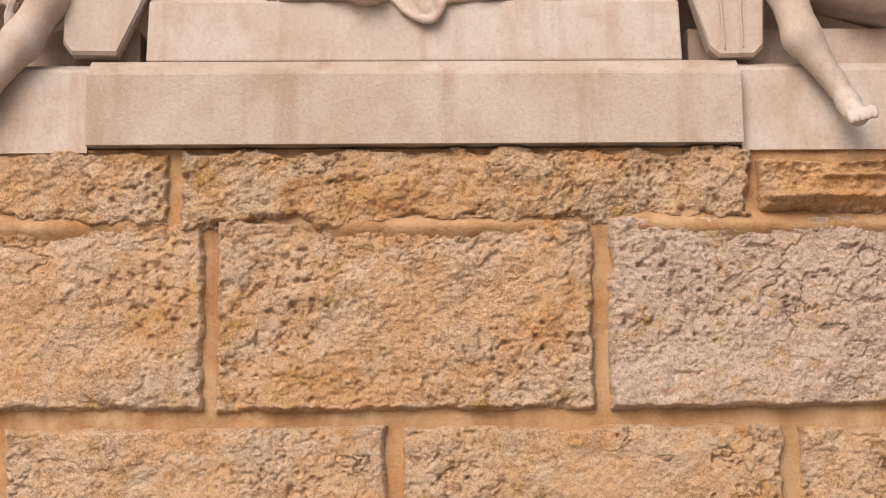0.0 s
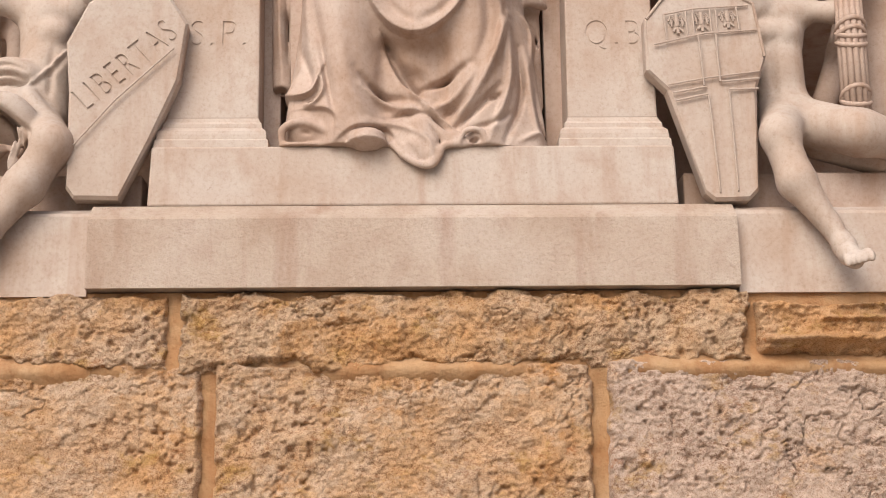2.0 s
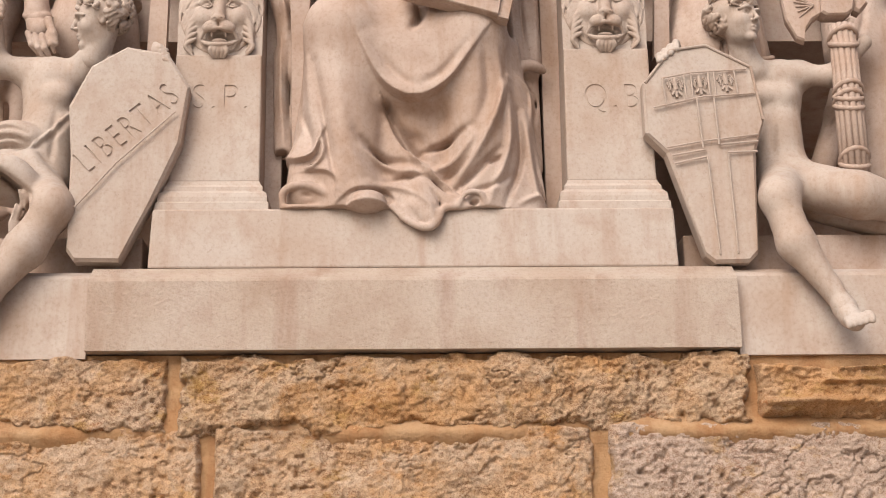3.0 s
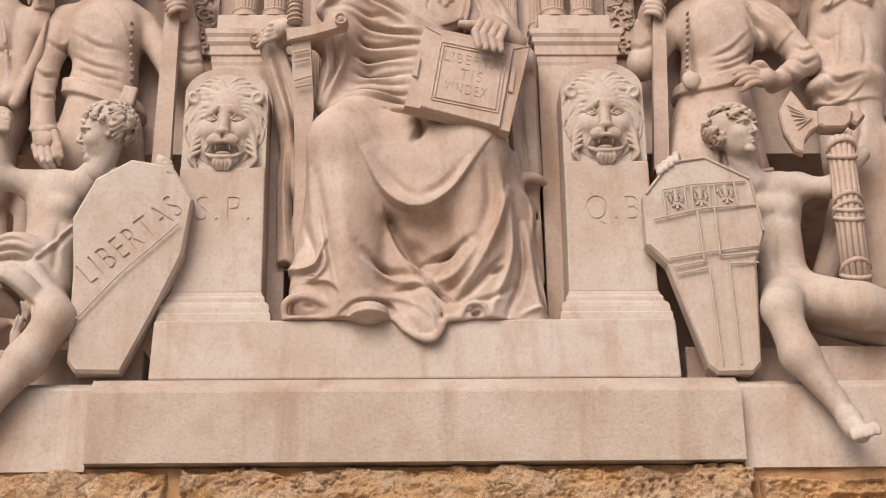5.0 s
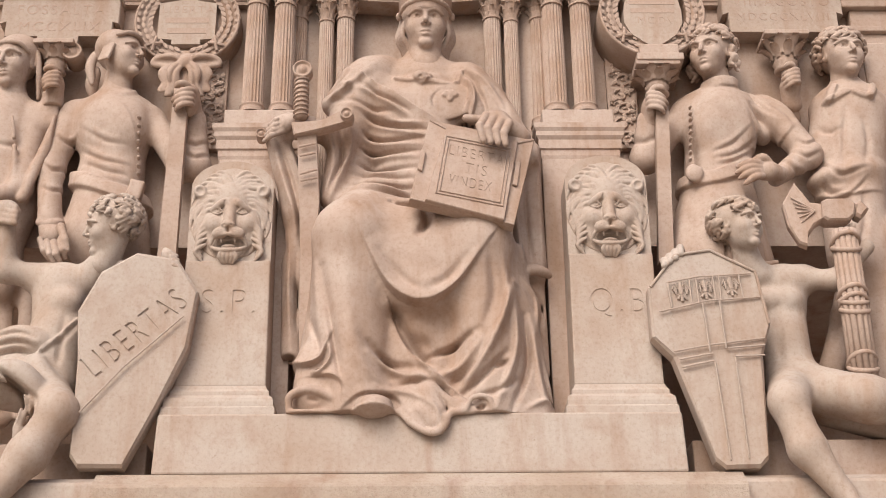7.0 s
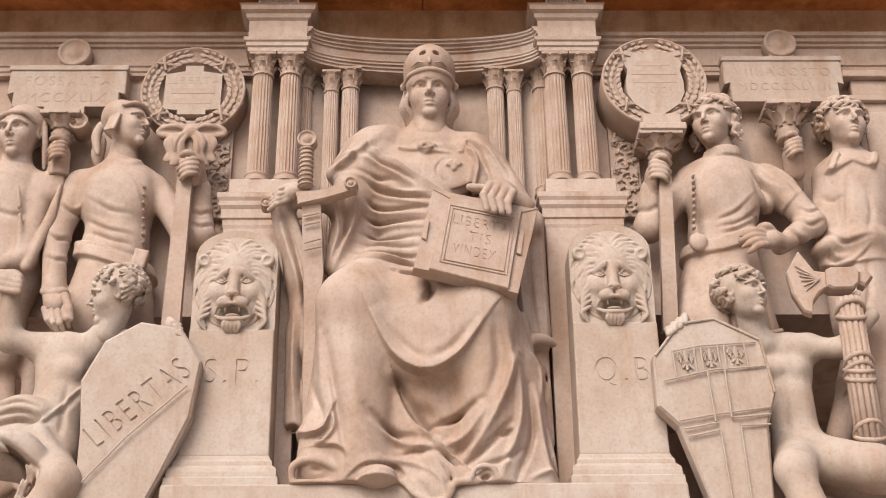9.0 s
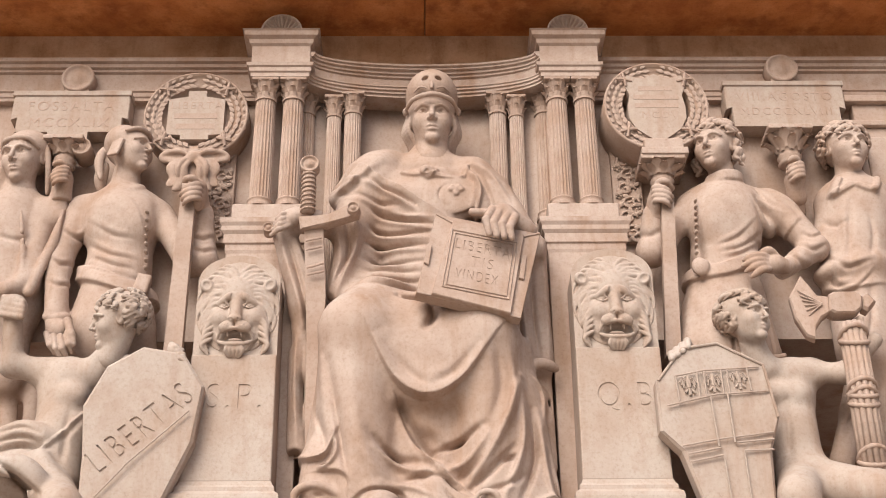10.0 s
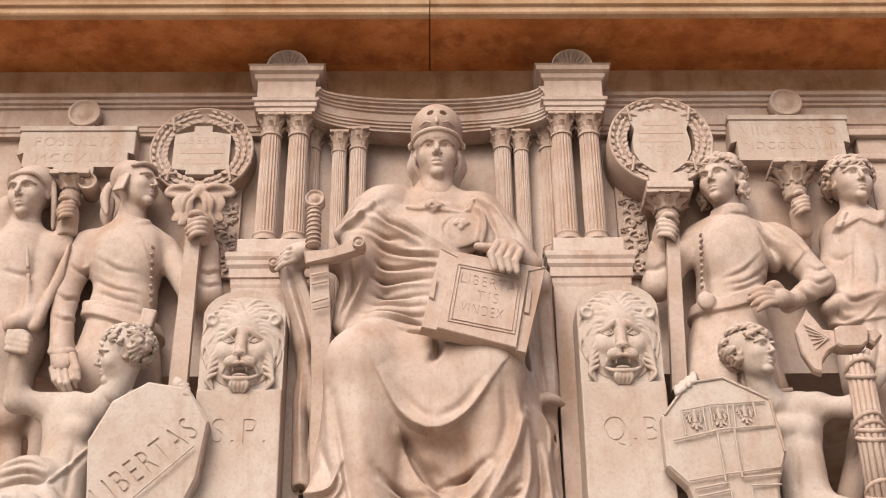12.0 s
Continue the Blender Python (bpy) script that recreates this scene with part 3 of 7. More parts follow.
def column(parent, x, y, z0, z1, r):
    bm = bmesh.new()
    zc = z1 - 0.095
    add_lathe(bm, x, y, [(r * 1.28, z0), (r * 1.28, z0 + 0.014), (r * 1.1, z0 + 0.02), (r * 1.1, z0 + 0.028), (r * 1.18, z0 + 0.036), (r * 1.0, z0 + 0.046)], 28)
    add_lathe(bm, x, y, [(r * 1.0, z0 + 0.045), (r * 1.0, z0 + 0.2), (r * 0.93, zc - 0.002)], 112, 20, 0.10)
    col = from_bm("column", bm, MARBLE, parent)
    bm = bmesh.new()
    capital(bm, x, y, zc, z1, r * 0.93)
    from_bm("capital", bm, MARBLE, col)


def ringed(bm, x0, x1, yf, yb, prof):
    path = [(x0, yb, -1, 0), (x0, yf, -1, -1), (x1, yf, 1, -1), (x1, yb, 1, 0)]
    add_sweep(bm, prof, path)


def pier(s):
    p = holder("column_pier", (s * 0.66, -0.1, 4.2), "pair of fluted marble columns on a pedestal carrying an entablature block", "column pier", "column piers")
    bm = bmesh.new()
    x0, x1 = sorted((s * 0.505, s * 0.825))
    add_box(bm, x0, x1, -0.20, 1.42, 3.185, 4.36, 0.005)
    ringed(bm, x0, x1, -0.20, 0.1, [(-0.1, 4.355), (0.0, 4.355), (0.004, 4.37), (0.004, 4.395), (0.012, 4.40), (0.012, 4.44), (0.022, 4.455), (0.022, 4.475), (0.030, 4.49), (0.030, 4.512), (0.012, 4.52), (-0.1, 4.52)])
    add_box(bm, x0 + 0.01, x1 - 0.01, -0.19, 0.1, 4.515, 4.60, 0.006)
    from_bm("pedestal", bm, MARBLE, p)
    column(p, s * 0.707, -0.135, 4.60, 5.255, 0.047)
    column(p, s * 0.585, -0.135, 4.60, 5.255, 0.047)
    column(p, s * 0.535, -0.03, 4.60, 5.255, 0.042)
    bm = bmesh.new()
    x0, x1 = sorted((s * 0.515, s * 0.775))
    ringed(bm, x0, x1, -0.195, 0.1, [(-0.12, 5.255), (0.0, 5.255), (0.0, 5.275), (0.008, 5.28), (0.008, 5.30), (0.016, 5.305), (0.02, 5.32), (0.0, 5.325), (0.0, 5.42), (0.012, 5.43), (0.016, 5.45), (0.034, 5.46), (0.036, 5.482), (0.044, 5.488), (-0.12, 5.49)])
    from_bm("entablature", bm, MARBLE, p)
    # shell ornament on top
    bm = bmesh.new()
    cx, cz = s * 0.645, 5.488
    add_sweep_half(bm, cx, cz, 0.095)
    from_bm("shell", bm, MARBLE, p, True, label="scalloped shell ornament under the cornice")


def add_sweep_half(bm, cx, cz, r):
    seg, rings = 60, [(1.0, -0.20), (0.98, -0.222), (0.92, -0.222), (0.89, -0.208), (0.25, -0.188), (0.0, -0.188)]
    last = None
    for q, y in rings:
        ring = []
        for i in range(seg + 1):
            a = math.pi * i / seg
            yy = y + (0.013 * math.cos(a * 22) * q if q < 0.9 else 0)
            ring.append(bm.verts.new((cx + r * q * math.cos(a), yy, cz + r * q * math.sin(a))))
        if last:
            for i in range(seg):
                bm.faces.new((last[i], last[i + 1], ring[i + 1], ring[i]))
        last = ring
    back = [bm.verts.new((cx + r * math.cos(math.pi * i / seg), 0.0, cz + r * math.sin(math.pi * i / seg))) for i in range(seg + 1)]
    first = [v for v in bm.verts][: seg + 1]
    for i in range(seg):
        bm.faces.new((first[i + 1], first[i], back[i], back[i + 1]))


for s in (-1, 1):
    pier(s)
for s in (-1, 1):
    p = holder("inner_columns", (s * 0.38, 0.1, 4.3), "pair of slim fluted marble columns standing in the niche", "columns", "niche columns")
    column(p, s * 0.325, -0.045, 3.9, 5.246, 0.041)
    column(p, s * 0.408, -0.065, 3.9, 5.22, 0.034)

# curved entablature of the niche
bm = bmesh.new()
path = []
for i in range(-16, 17):
    a = math.pi / 2 * i / 16
    x, y = 0.53 * math.sin(a), -0.19 + 0.15 * math.cos(a)
    nx, ny = -math.sin(a) * 0.7, -math.cos(a)
    path.append((x, y, nx, ny))
add_sweep(bm, [(-0.15, 5.245), (0.0, 5.245), (0.0, 5.256), (0.010, 5.259), (0.010, 5.270), (0.020, 5.273), (0.020, 5.282), (0.027, 5.286), (0.027, 5.292), (0.004, 5.295), (0.004, 5.340),
               (0.016, 5.344), (0.016, 5.354), (0.028, 5.357), (0.028, 5.368), (0.044, 5.372), (0.044, 5.380), (0.055, 5.384), (0.055, 5.394), (-0.15, 5.40)], path)
from_bm("niche_cornice", bm, MARBLE, label="curved moulded marble cornice of the niche", category="cornice", kind="structure")

# flat pilaster at the far end of the wall
sp = holder("side_pilaster", (2.05, -0.03, 4.2), "flat marble pilaster with a small carved capital", "pilaster")
bm = bmesh.new()
add_box(bm, 1.93, 2.25, -0.05, 0.02, 4.2, 5.07, 0.004)
add_box(bm, 1.96, 2.22, -0.062, 0.0, 4.3, 5.02, 0.010)
from_bm("shaft", bm, MARBLE, sp)
bm = bmesh.new()
add_box(bm, 1.90, 2.28, -0.075, 0.02, 5.07, 5.10, 0.006)
add_box(bm, 1.93, 2.25, -0.06, 0.02, 5.10, 5.19, 0.006)
add_box(bm, 1.89, 2.29, -0.09, 0.02, 5.19, 5.225, 0.006)
from_bm("capital", bm, MARBLE, sp)

# frieze band along the side walls
for s in (-1, 1):
    bm = bmesh.new()
    x0, x1 = (-6, -0.70) if s < 0 else (0.70, 6)
    add_sweep(bm, [(-0.02, 5.235), (0.035, 5.235), (0.035, 5.25), (0.042, 5.255), (0.042, 5.275), (0.05, 5.28), (0.05, 5.285), (0.03, 5.29), (0.03, 5.385), (0.044, 5.39), (0.044, 5.402), (0.058, 5.407), (0.058, 5.425), (0.074, 5.430), (0.074, 5.45), (-0.02, 5.455)], [(x0, 0, 0, -1), (x1, 0, 0, -1)])
    from_bm("frieze_band", bm, MARBLE, label="moulded marble frieze band along the wall", category="frieze", group="frieze bands", kind="structure")

# ---- carved figures ----
def face(c, at, s, turn=(0, 0, 0), old=False):
    """A stone head: skull, jaw, brow, eyes, nose, lips, ears; s is half its height."""
    R = Euler([radians(a) for a in turn]).to_matrix()

    def P(x, y, z):
        return tuple(Vector(at) + R @ Vector((x, y, z)) * s)

    c.ball(P(0, 0.18, 0.25), (0.70 * s, 0.86 * s, 0.76 * s), turn, 0.02)
    c.ball(P(0, -0.12, -0.06), (0.59 * s, 0.66 * s, 0.74 * s), turn, 0.16 * s)
    c.ball(P(0, -0.22, -0.50), (0.47 * s, 0.49 * s, 0.48 * s), turn, 0.18 * s)
    c.ball(P(0, -0.60, -0.86), (0.20 * s, 0.17 * s, 0.16 * s), turn, 0.14 * s)
    for q in (-1, 1):
        c.ball(P(q * 0.31, -0.46, -0.24), (0.24 * s, 0.25 * s, 0.26 * s), turn, 0.18 * s)
        c.bow([P(q * 0.07, -0.76, 0.14), P(q * 0.28, -0.77, 0.20), P(q * 0.54, -0.55, 0.11)], 0.058 * s, 0.050 * s, 0.05 * s)
        c.ball(P(q * 0.28, -0.84, 0.01), (0.20 * s, 0.25 * s, 0.115 * s), turn, 0.05 * s, True)
        c.ball(P(q * 0.28, -0.54, 0.00), (0.170 * s, 0.150 * s, 0.125 * s), turn, 0.008 * s)
        c.bow([P(q * 0.11, -0.64, 0.0), P(q * 0.27, -0.70, 0.115), P(q * 0.46, -0.57, 0.01)], 0.040 * s, 0.040 * s, 0.012 * s)
        c.bow([P(q * 0.13, -0.63, -0.04), P(q * 0.27, -0.67, -0.115), P(q * 0.44, -0.57, -0.03)], 0.030 * s, 0.030 * s, 0.015 * s)
        c.ball(P(q * 0.27, -0.69, 0.01), (0.045 * s, 0.06 * s, 0.05 * s), turn, 0.01 * s, True)
        c.ball(P(q * 0.088, -0.80, -0.29), (0.068 * s, 0.09 * s, 0.058 * s), turn, 0.05 * s)
        c.ball(P(q * 0.05, -0.91, -0.36), (0.035 * s, 0.05 * s, 0.02 * s), turn, 0.01 * s, True)
        c.ball(P(q * 0.66, 0.06, -0.05), (0.09 * s, 0.16 * s, 0.22 * s), turn, 0.03 * s)
        c.ball(P(q * 0.74, 0.0, -0.03), (0.05 * s, 0.08 * s, 0.13 * s), turn, 0.02 * s, True)
    c.limb(P(0, -0.73, 0.17), P(0, -0.93, -0.24), 0.060 * s, 0.078 * s, 0.05 * s)
    c.ball(P(0, -0.58, -0.54), (0.25 * s, 0.14 * s, 0.17 * s), turn, 0.12 * s)
    c.bow([P(-0.23, -0.63, -0.555), P(-0.07, -0.755, -0.505), P(0, -0.745, -0.520), P(0.07, -0.755, -0.505), P(0.23, -0.63, -0.555)], 0.042 * s, 0.042 * s, 0.03 * s)
    c.bow([P(-0.17, -0.65, -0.605), P(0, -0.74, -0.635), P(0.17, -0.65, -0.605)], 0.050 * s, 0.050 * s, 0.03 * s)
    c.bow([P(-0.23, -0.71, -0.572), P(0, -0.82, -0.570), P(0.23, -0.71, -0.572)], 0.024 * s, 0.024 * s, 0.010 * s, True)
    c.ball(P(0, -0.82, -0.745), (0.15 * s, 0.08 * s, 0.04 * s), turn, 0.06 * s, True)
    return P


def curls(c, P, s, seed, count=70, low=-0.35, long=0.0):
    """Wavy locks combed from the crown over the skull, leaving the face free."""
    r = random.Random(seed)
    c.ball(P(0, 0.28, 0.34), (0.82 * s, 0.86 * s, 0.78 * s), (0, 0, 0), 0.05 * s)

    def on(u, v, lift=0.0):
        q = math.cos(v)
        return P((0.85 + lift) * q * math.sin(u), 0.26 - (0.90 + lift) * q * math.cos(u), 0.34 + (0.80 + lift) * math.sin(v))

    n = 0
    while n < count:
        u, v = r.uniform(-math.pi, math.pi), r.uniform(low, 1.25)
        ahead = math.cos(u)
        if v < (0.26 if ahead > 0.50 else 0.0 if ahead > 0.12 else low):
            continue
        turn, l = r.choice((-1, 1)), r.uniform(0.26, 0.42)
        sway = turn * r.uniform(0.10, 0.20)
        lift = r.uniform(0.0, 0.05)
        pts = [on(u, v, lift), on(u + sway / max(0.35, math.cos(v)), v - 0.33 * l, lift + 0.06), on(u - 0.4 * sway / max(0.35, math.cos(v)), v - 0.70 * l, lift + 0.08), on(u + sway * 1.3 / max(0.35, math.cos(v)), v - l, lift + 0.01)]
        c.bow(pts, r.uniform(0.075, 0.115) * s, 0.035 * s, 0.016 * s, steps=4)
        n += 1
    for i in range(int(long * 22)):
        q = -1 if i % 2 else 1
        x, z, y = q * r.uniform(0.58, 0.80), r.uniform(-0.35, 0.25), r.uniform(0.1, 0.45)
        c.bow([P(x, y, z), P(x + q * 0.14, y - 0.06, z - 0.18), P(x + q * 0.02, y - 0.02, z - 0.36), P(x + q * 0.12, y - 0.04, z - 0.50)], 0.12 * s, 0.07 * s, 0.012 * s, steps=4)


def fist(c, wrist, tip, side, s=0.085, spread=0.24, curl=0.35, thumb=1):
    """Palm and four bent fingers from wrist towards tip; side points across the knuckles."""
    w, t, x = Vector(wrist), Vector(tip), Vector(side).normalized()
    e = (t - w).normalized()
    out = x.cross(e).normalized()
    if out.y > 0:
        out = -out
    palm = w + e * s * 0.5
    c.limb(tuple(w), tuple(palm), 0.30 * s, 0.40 * s, 0.2 * s)
    for i in range(4):
        o = (i - 1.5) * spread * s
        a = palm + x * o * 0.9 + e * 0.2 * s + out * 0.1 * s
        b = a + e * 0.42 * s + x * o * 0.12 + out * 0.12 * s
        d = b + e * (0.42 - 0.3 * curl) * s - out * curl * 0.5 * s
        c.limb(tuple(palm + x * o * 0.6), tuple(a), 0.20 * s, 0.15 * s, 0.06 * s)
        c.limb(tuple(a), tuple(b), 0.135 * s, 0.12 * s, 0.015 * s)
        c.limb(tuple(b), tuple(d), 0.12 * s, 0.10 * s, 0.015 * s)
    a = palm - x * thumb * 0.42 * s
    c.limb(tuple(w + e * 0.15 * s), tuple(a), 0.20 * s, 0.16 * s, 0.06 * s)
    c.limb(tuple(a), tuple(a + e * 0.45 * s - x * thumb * 0.08 * s + out * 0.1 * s), 0.15 * s, 0.11 * s, 0.02 * s)


def grip(c, at, s, side):
    """A fist closed round an upright pole; side says on which side the back of it lies."""
    x, y, z = at

    def Q(a, b, d):
        return (x + side * a * s, y + b * s, z + d * s)

    c.ball(Q(0.34, 0.10, -0.04), (0.22 * s, 0.30 * s, 0.50 * s), (0, side * 8, 0), 0.05 * s)
    for i in range(4):
        d = 0.30 - 0.205 * i
        r = (0.118, 0.124, 0.118, 0.104)[i] * s
        c.bow([Q(0.42, 0.02, d + 0.12), Q(0.38, -0.26, d + 0.10), Q(0.12, -0.42, d), Q(-0.18 + 0.05 * abs(i - 1), -0.36, d - 0.10), Q(-0.34 + 0.07 * abs(i - 1), -0.14, d - 0.12)], r * 0.92, r * 0.8, 0.045 * s)
    c.bow([Q(0.34, -0.05, 0.42), Q(0.16, -0.34, 0.60), Q(-0.08, -0.44, 0.58), Q(-0.22, -0.38, 0.48)], 0.15 * s, 0.11 * s, 0.03 * s)


STATUE = dict(category="statue", group="relief figures")

# seated figure in the middle
c = Clay((-0.66, -0.64, 3.06), (0.66, 0.02, 4.98), 0.0055)
# lap and legs under cloth
c.limb((-0.155, -0.200, 4.132), (-0.266, -0.400, 3.921), 0.140, 0.130, 0.06)
c.limb((0.137, -0.200, 4.093), (0.212, -0.400, 3.884), 0.140, 0.125, 0.06)
c.limb((-0.272, -0.400, 3.897), (-0.239, -0.340, 3.158), 0.130, 0.135, 0.06)
c.limb((0.221, -0.390, 3.864), (0.263, -0.320, 3.161), 0.124, 0.135, 0.06)
c.limb((-0.219, -0.370, 3.875), (0.195, -0.370, 3.862), 0.115, 0.115, 0.10)
c.limb((-0.012, -0.340, 3.962), (0.020, -0.410, 3.672), 0.12, 0.095, 0.10)
c.limb((-0.148, -0.380, 3.775), (0.171, -0.380, 3.762), 0.10, 0.10, 0.08)
c.limb((0.009, -0.240, 3.598), (0.007, -0.300, 3.169), 0.16, 0.16, 0.06)
c.limb((-0.320, -0.280, 3.820), (-0.383, -0.300, 3.171), 0.095, 0.105, 0.06)
c.limb((0.319, -0.280, 3.842), (0.398, -0.300, 3.167), 0.095, 0.110, 0.06)
# lap folds
c.fold([(0.021, -0.400, 3.993), (0.025, -0.400, 3.928), (-0.005, -0.400, 3.872)], 0.016, -0.050)
c.fold([(-0.110, -0.400, 4.050), (0.011, -0.400, 4.010), (0.131, -0.400, 3.993)], 0.014, -0.041)
# cloth slung between the knees over a deep hollow
c.ball((0.014, -0.400, 3.673), (0.130, 0.060, 0.060), (0, 0, 0), 0.080, False)
c.fold([(-0.228, -0.440, 3.868), (-0.124, -0.440, 3.668), (0.003, -0.440, 3.592), (0.130, -0.440, 3.656), (0.266, -0.440, 3.843)], 0.055, 0.040, "left")
c.fold([(-0.150, -0.440, 3.796), (-0.056, -0.440, 3.679), (0.014, -0.440, 3.638)], 0.016, -0.012)
c.fold([(0.196, -0.440, 3.796), (0.109, -0.440, 3.691), (0.028, -0.440, 3.640)], 0.016, -0.012)
c.ball((0.006, -0.470, 3.458), (0.075, 0.100, 0.042), (0, 32, 0), 0.040, True)
c.fold([(-0.098, -0.440, 3.588), (-0.023, -0.440, 3.452), (0.064, -0.440, 3.352)], 0.018, -0.040)
c.fold([(0.013, -0.440, 3.412), (0.106, -0.440, 3.438), (0.207, -0.440, 3.492)], 0.013, -0.030)
c.fold([(0.064, -0.440, 3.330), (0.147, -0.440, 3.363), (0.221, -0.440, 3.451)], 0.014, 0.020)
c.fold([(0.105, -0.440, 3.297), (0.188, -0.440, 3.351), (0.248, -0.440, 3.440)], 0.011, -0.018)
# long folds from the shins to the hem
c.fold([(-0.367, -0.440, 3.750), (-0.319, -0.440, 3.475), (-0.281, -0.440, 3.266)], 0.014, -0.022)
c.fold([(-0.416, -0.440, 3.916), (-0.394, -0.440, 3.657), (-0.372, -0.440, 3.453)], 0.016, 0.012)
c.fold([(-0.281, -0.440, 3.680), (-0.243, -0.440, 3.431), (-0.183, -0.440, 3.276)], 0.030, 0.012)
c.fold([(-0.107, -0.440, 3.588), (-0.044, -0.440, 3.434), (0.074, -0.440, 3.319), (0.202, -0.440, 3.199)], 0.045, 0.036, "right")
c.fold([(-0.081, -0.440, 3.508), (0.002, -0.440, 3.352), (0.124, -0.440, 3.232)], 0.012, -0.014)
c.fold([(-0.214, -0.440, 3.464), (-0.126, -0.440, 3.386), (0.018, -0.440, 3.348)], 0.014, -0.026)
c.fold([(-0.189, -0.440, 3.401), (-0.081, -0.440, 3.335), (0.053, -0.440, 3.306)], 0.014, 0.018)
c.fold([(-0.236, -0.440, 3.386), (-0.146, -0.440, 3.298), (-0.023, -0.440, 3.271)], 0.018, 0.012)
c.fold([(-0.101, -0.440, 3.285), (0.002, -0.440, 3.304), (0.104, -0.440, 3.271)], 0.010, -0.024)
c.fold([(-0.009, -0.440, 3.289), (0.059, -0.440, 3.271), (0.120, -0.440, 3.210)], 0.016, -0.034)
c.fold([(-0.163, -0.440, 3.272), (-0.039, -0.440, 3.250), (0.063, -0.440, 3.189)], 0.012, 0.016)
c.fold([(-0.294, -0.440, 3.180), (-0.211, -0.440, 3.242), (-0.101, -0.440, 3.246), (-0.052, -0.440, 3.185)], 0.035, 0.022, "left")
# far shin: pleats and a turned-back edge
c.fold([(0.356, -0.440, 3.702), (0.278, -0.440, 3.473), (0.150, -0.440, 3.279)], 0.016, 0.032)
c.fold([(0.318, -0.440, 3.411), (0.233, -0.440, 3.323), (0.162, -0.440, 3.262)], 0.013, -0.036)
c.ball((0.299, -0.470, 3.368), (0.034, 0.050, 0.016), (0, -28, 0), 0.012, True)
c.fold([(0.355, -0.440, 3.655), (0.352, -0.440, 3.417), (0.271, -0.440, 3.199)], 0.015, 0.026)
c.fold([(0.391, -0.440, 3.586), (0.396, -0.440, 3.384), (0.333, -0.440, 3.198)], 0.012, -0.028)
c.fold([(0.420, -0.440, 3.586), (0.437, -0.440, 3.361), (0.465, -0.440, 3.226)], 0.013, 0.020)
c.fold([(0.450, -0.440, 3.417), (0.471, -0.440, 3.284), (0.503, -0.440, 3.208)], 0.010, -0.018)
c.fold([(0.260, -0.440, 3.795), (0.274, -0.440, 3.632), (0.233, -0.440, 3.496)], 0.018, -0.016)
c.fold([(0.314, -0.440, 3.795), (0.327, -0.440, 3.632), (0.307, -0.440, 3.518)], 0.014, 0.014)
c.fold([(0.207, -0.440, 3.242), (0.289, -0.440, 3.263), (0.363, -0.440, 3.318)], 0.010, -0.018)
c.ball((0.217, -0.470, 3.200), (0.022, 0.050, 0.013), (0, -10, 0), 0.006, True)
c.bow([(0.160, -0.455, 3.184), (0.189, -0.465, 3.231), (0.242, -0.465, 3.231), (0.262, -0.455, 3.183)], 0.009, 0.009, 0.006)
c.fold([(0.390, -0.440, 3.209), (0.457, -0.440, 3.241), (0.504, -0.440, 3.226)], 0.010, 0.016)
c.ball((0.474, -0.470, 3.211), (0.016, 0.040, 0.008), (0, 10, 0), 0.006, True)
# near hem: layered ruffle
c.limb((-0.393, -0.360, 3.417), (-0.396, -0.375, 3.261), 0.055, 0.075, 0.04)
c.fold([(-0.495, -0.440, 3.414), (-0.436, -0.440, 3.369), (-0.370, -0.440, 3.382), (-0.335, -0.440, 3.458)], 0.045, 0.042, "left")
c.fold([(-0.418, -0.440, 3.589), (-0.381, -0.440, 3.476), (-0.371, -0.440, 3.396)], 0.012, -0.016)
c.fold([(-0.342, -0.440, 3.476), (-0.329, -0.440, 3.387), (-0.369, -0.440, 3.338), (-0.411, -0.440, 3.343)], 0.008, 0.018)
c.ball((-0.376, -0.470, 3.345), (0.030, 0.060, 0.009), (0, -8, 0), 0.006, True)
c.fold([(-0.410, -0.440, 3.321), (-0.344, -0.440, 3.321), (-0.286, -0.440, 3.286), (-0.285, -0.440, 3.225)], 0.030, 0.026, "left")
c.ball((-0.389, -0.470, 3.232), (0.030, 0.036, 0.010), (0, 8, 0), 0.008, True)
c.bow([(-0.475, -0.426, 3.187), (-0.472, -0.441, 3.247), (-0.411, -0.451, 3.271), (-0.341, -0.451, 3.251), (-0.288, -0.446, 3.214), (-0.316, -0.441, 3.199)], 0.012, 0.009, 0.014)
c.bow([(-0.474, -0.432, 3.186), (-0.405, -0.442, 3.182), (-0.300, -0.432, 3.187)], 0.012, 0.010, 0.016)
c.block((0, -0.3, 3.085), (0.9, 0.6, 0.098), (0, 0, 0), 0.002, 0.004, True)
# tongue of thin cloth over the edge
for tip in ((-0.076, -0.445, 3.184), (-0.043, -0.458, 3.145), (-0.003, -0.458, 3.120), (0.037, -0.458, 3.107), (0.070, -0.458, 3.109), (0.088, -0.458, 3.145), (0.103, -0.445, 3.179), (0.140, -0.445, 3.187), (0.181, -0.445, 3.191)):
    c.limb((0.026, -0.430, 3.253), tip, 0.030, 0.009, 0.022, 0.7)
c.bow([(-0.080, -0.440, 3.190), (-0.039, -0.455, 3.142), (0.011, -0.462, 3.110), (0.053, -0.465, 3.102), (0.084, -0.462, 3.126), (0.099, -0.455, 3.171), (0.140, -0.450, 3.185), (0.185, -0.440, 3.193)], 0.009, 0.009, 0.012)
c.fold([(-0.048, -0.440, 3.207), (-0.003, -0.440, 3.157), (0.034, -0.440, 3.125)], 0.010, -0.012)
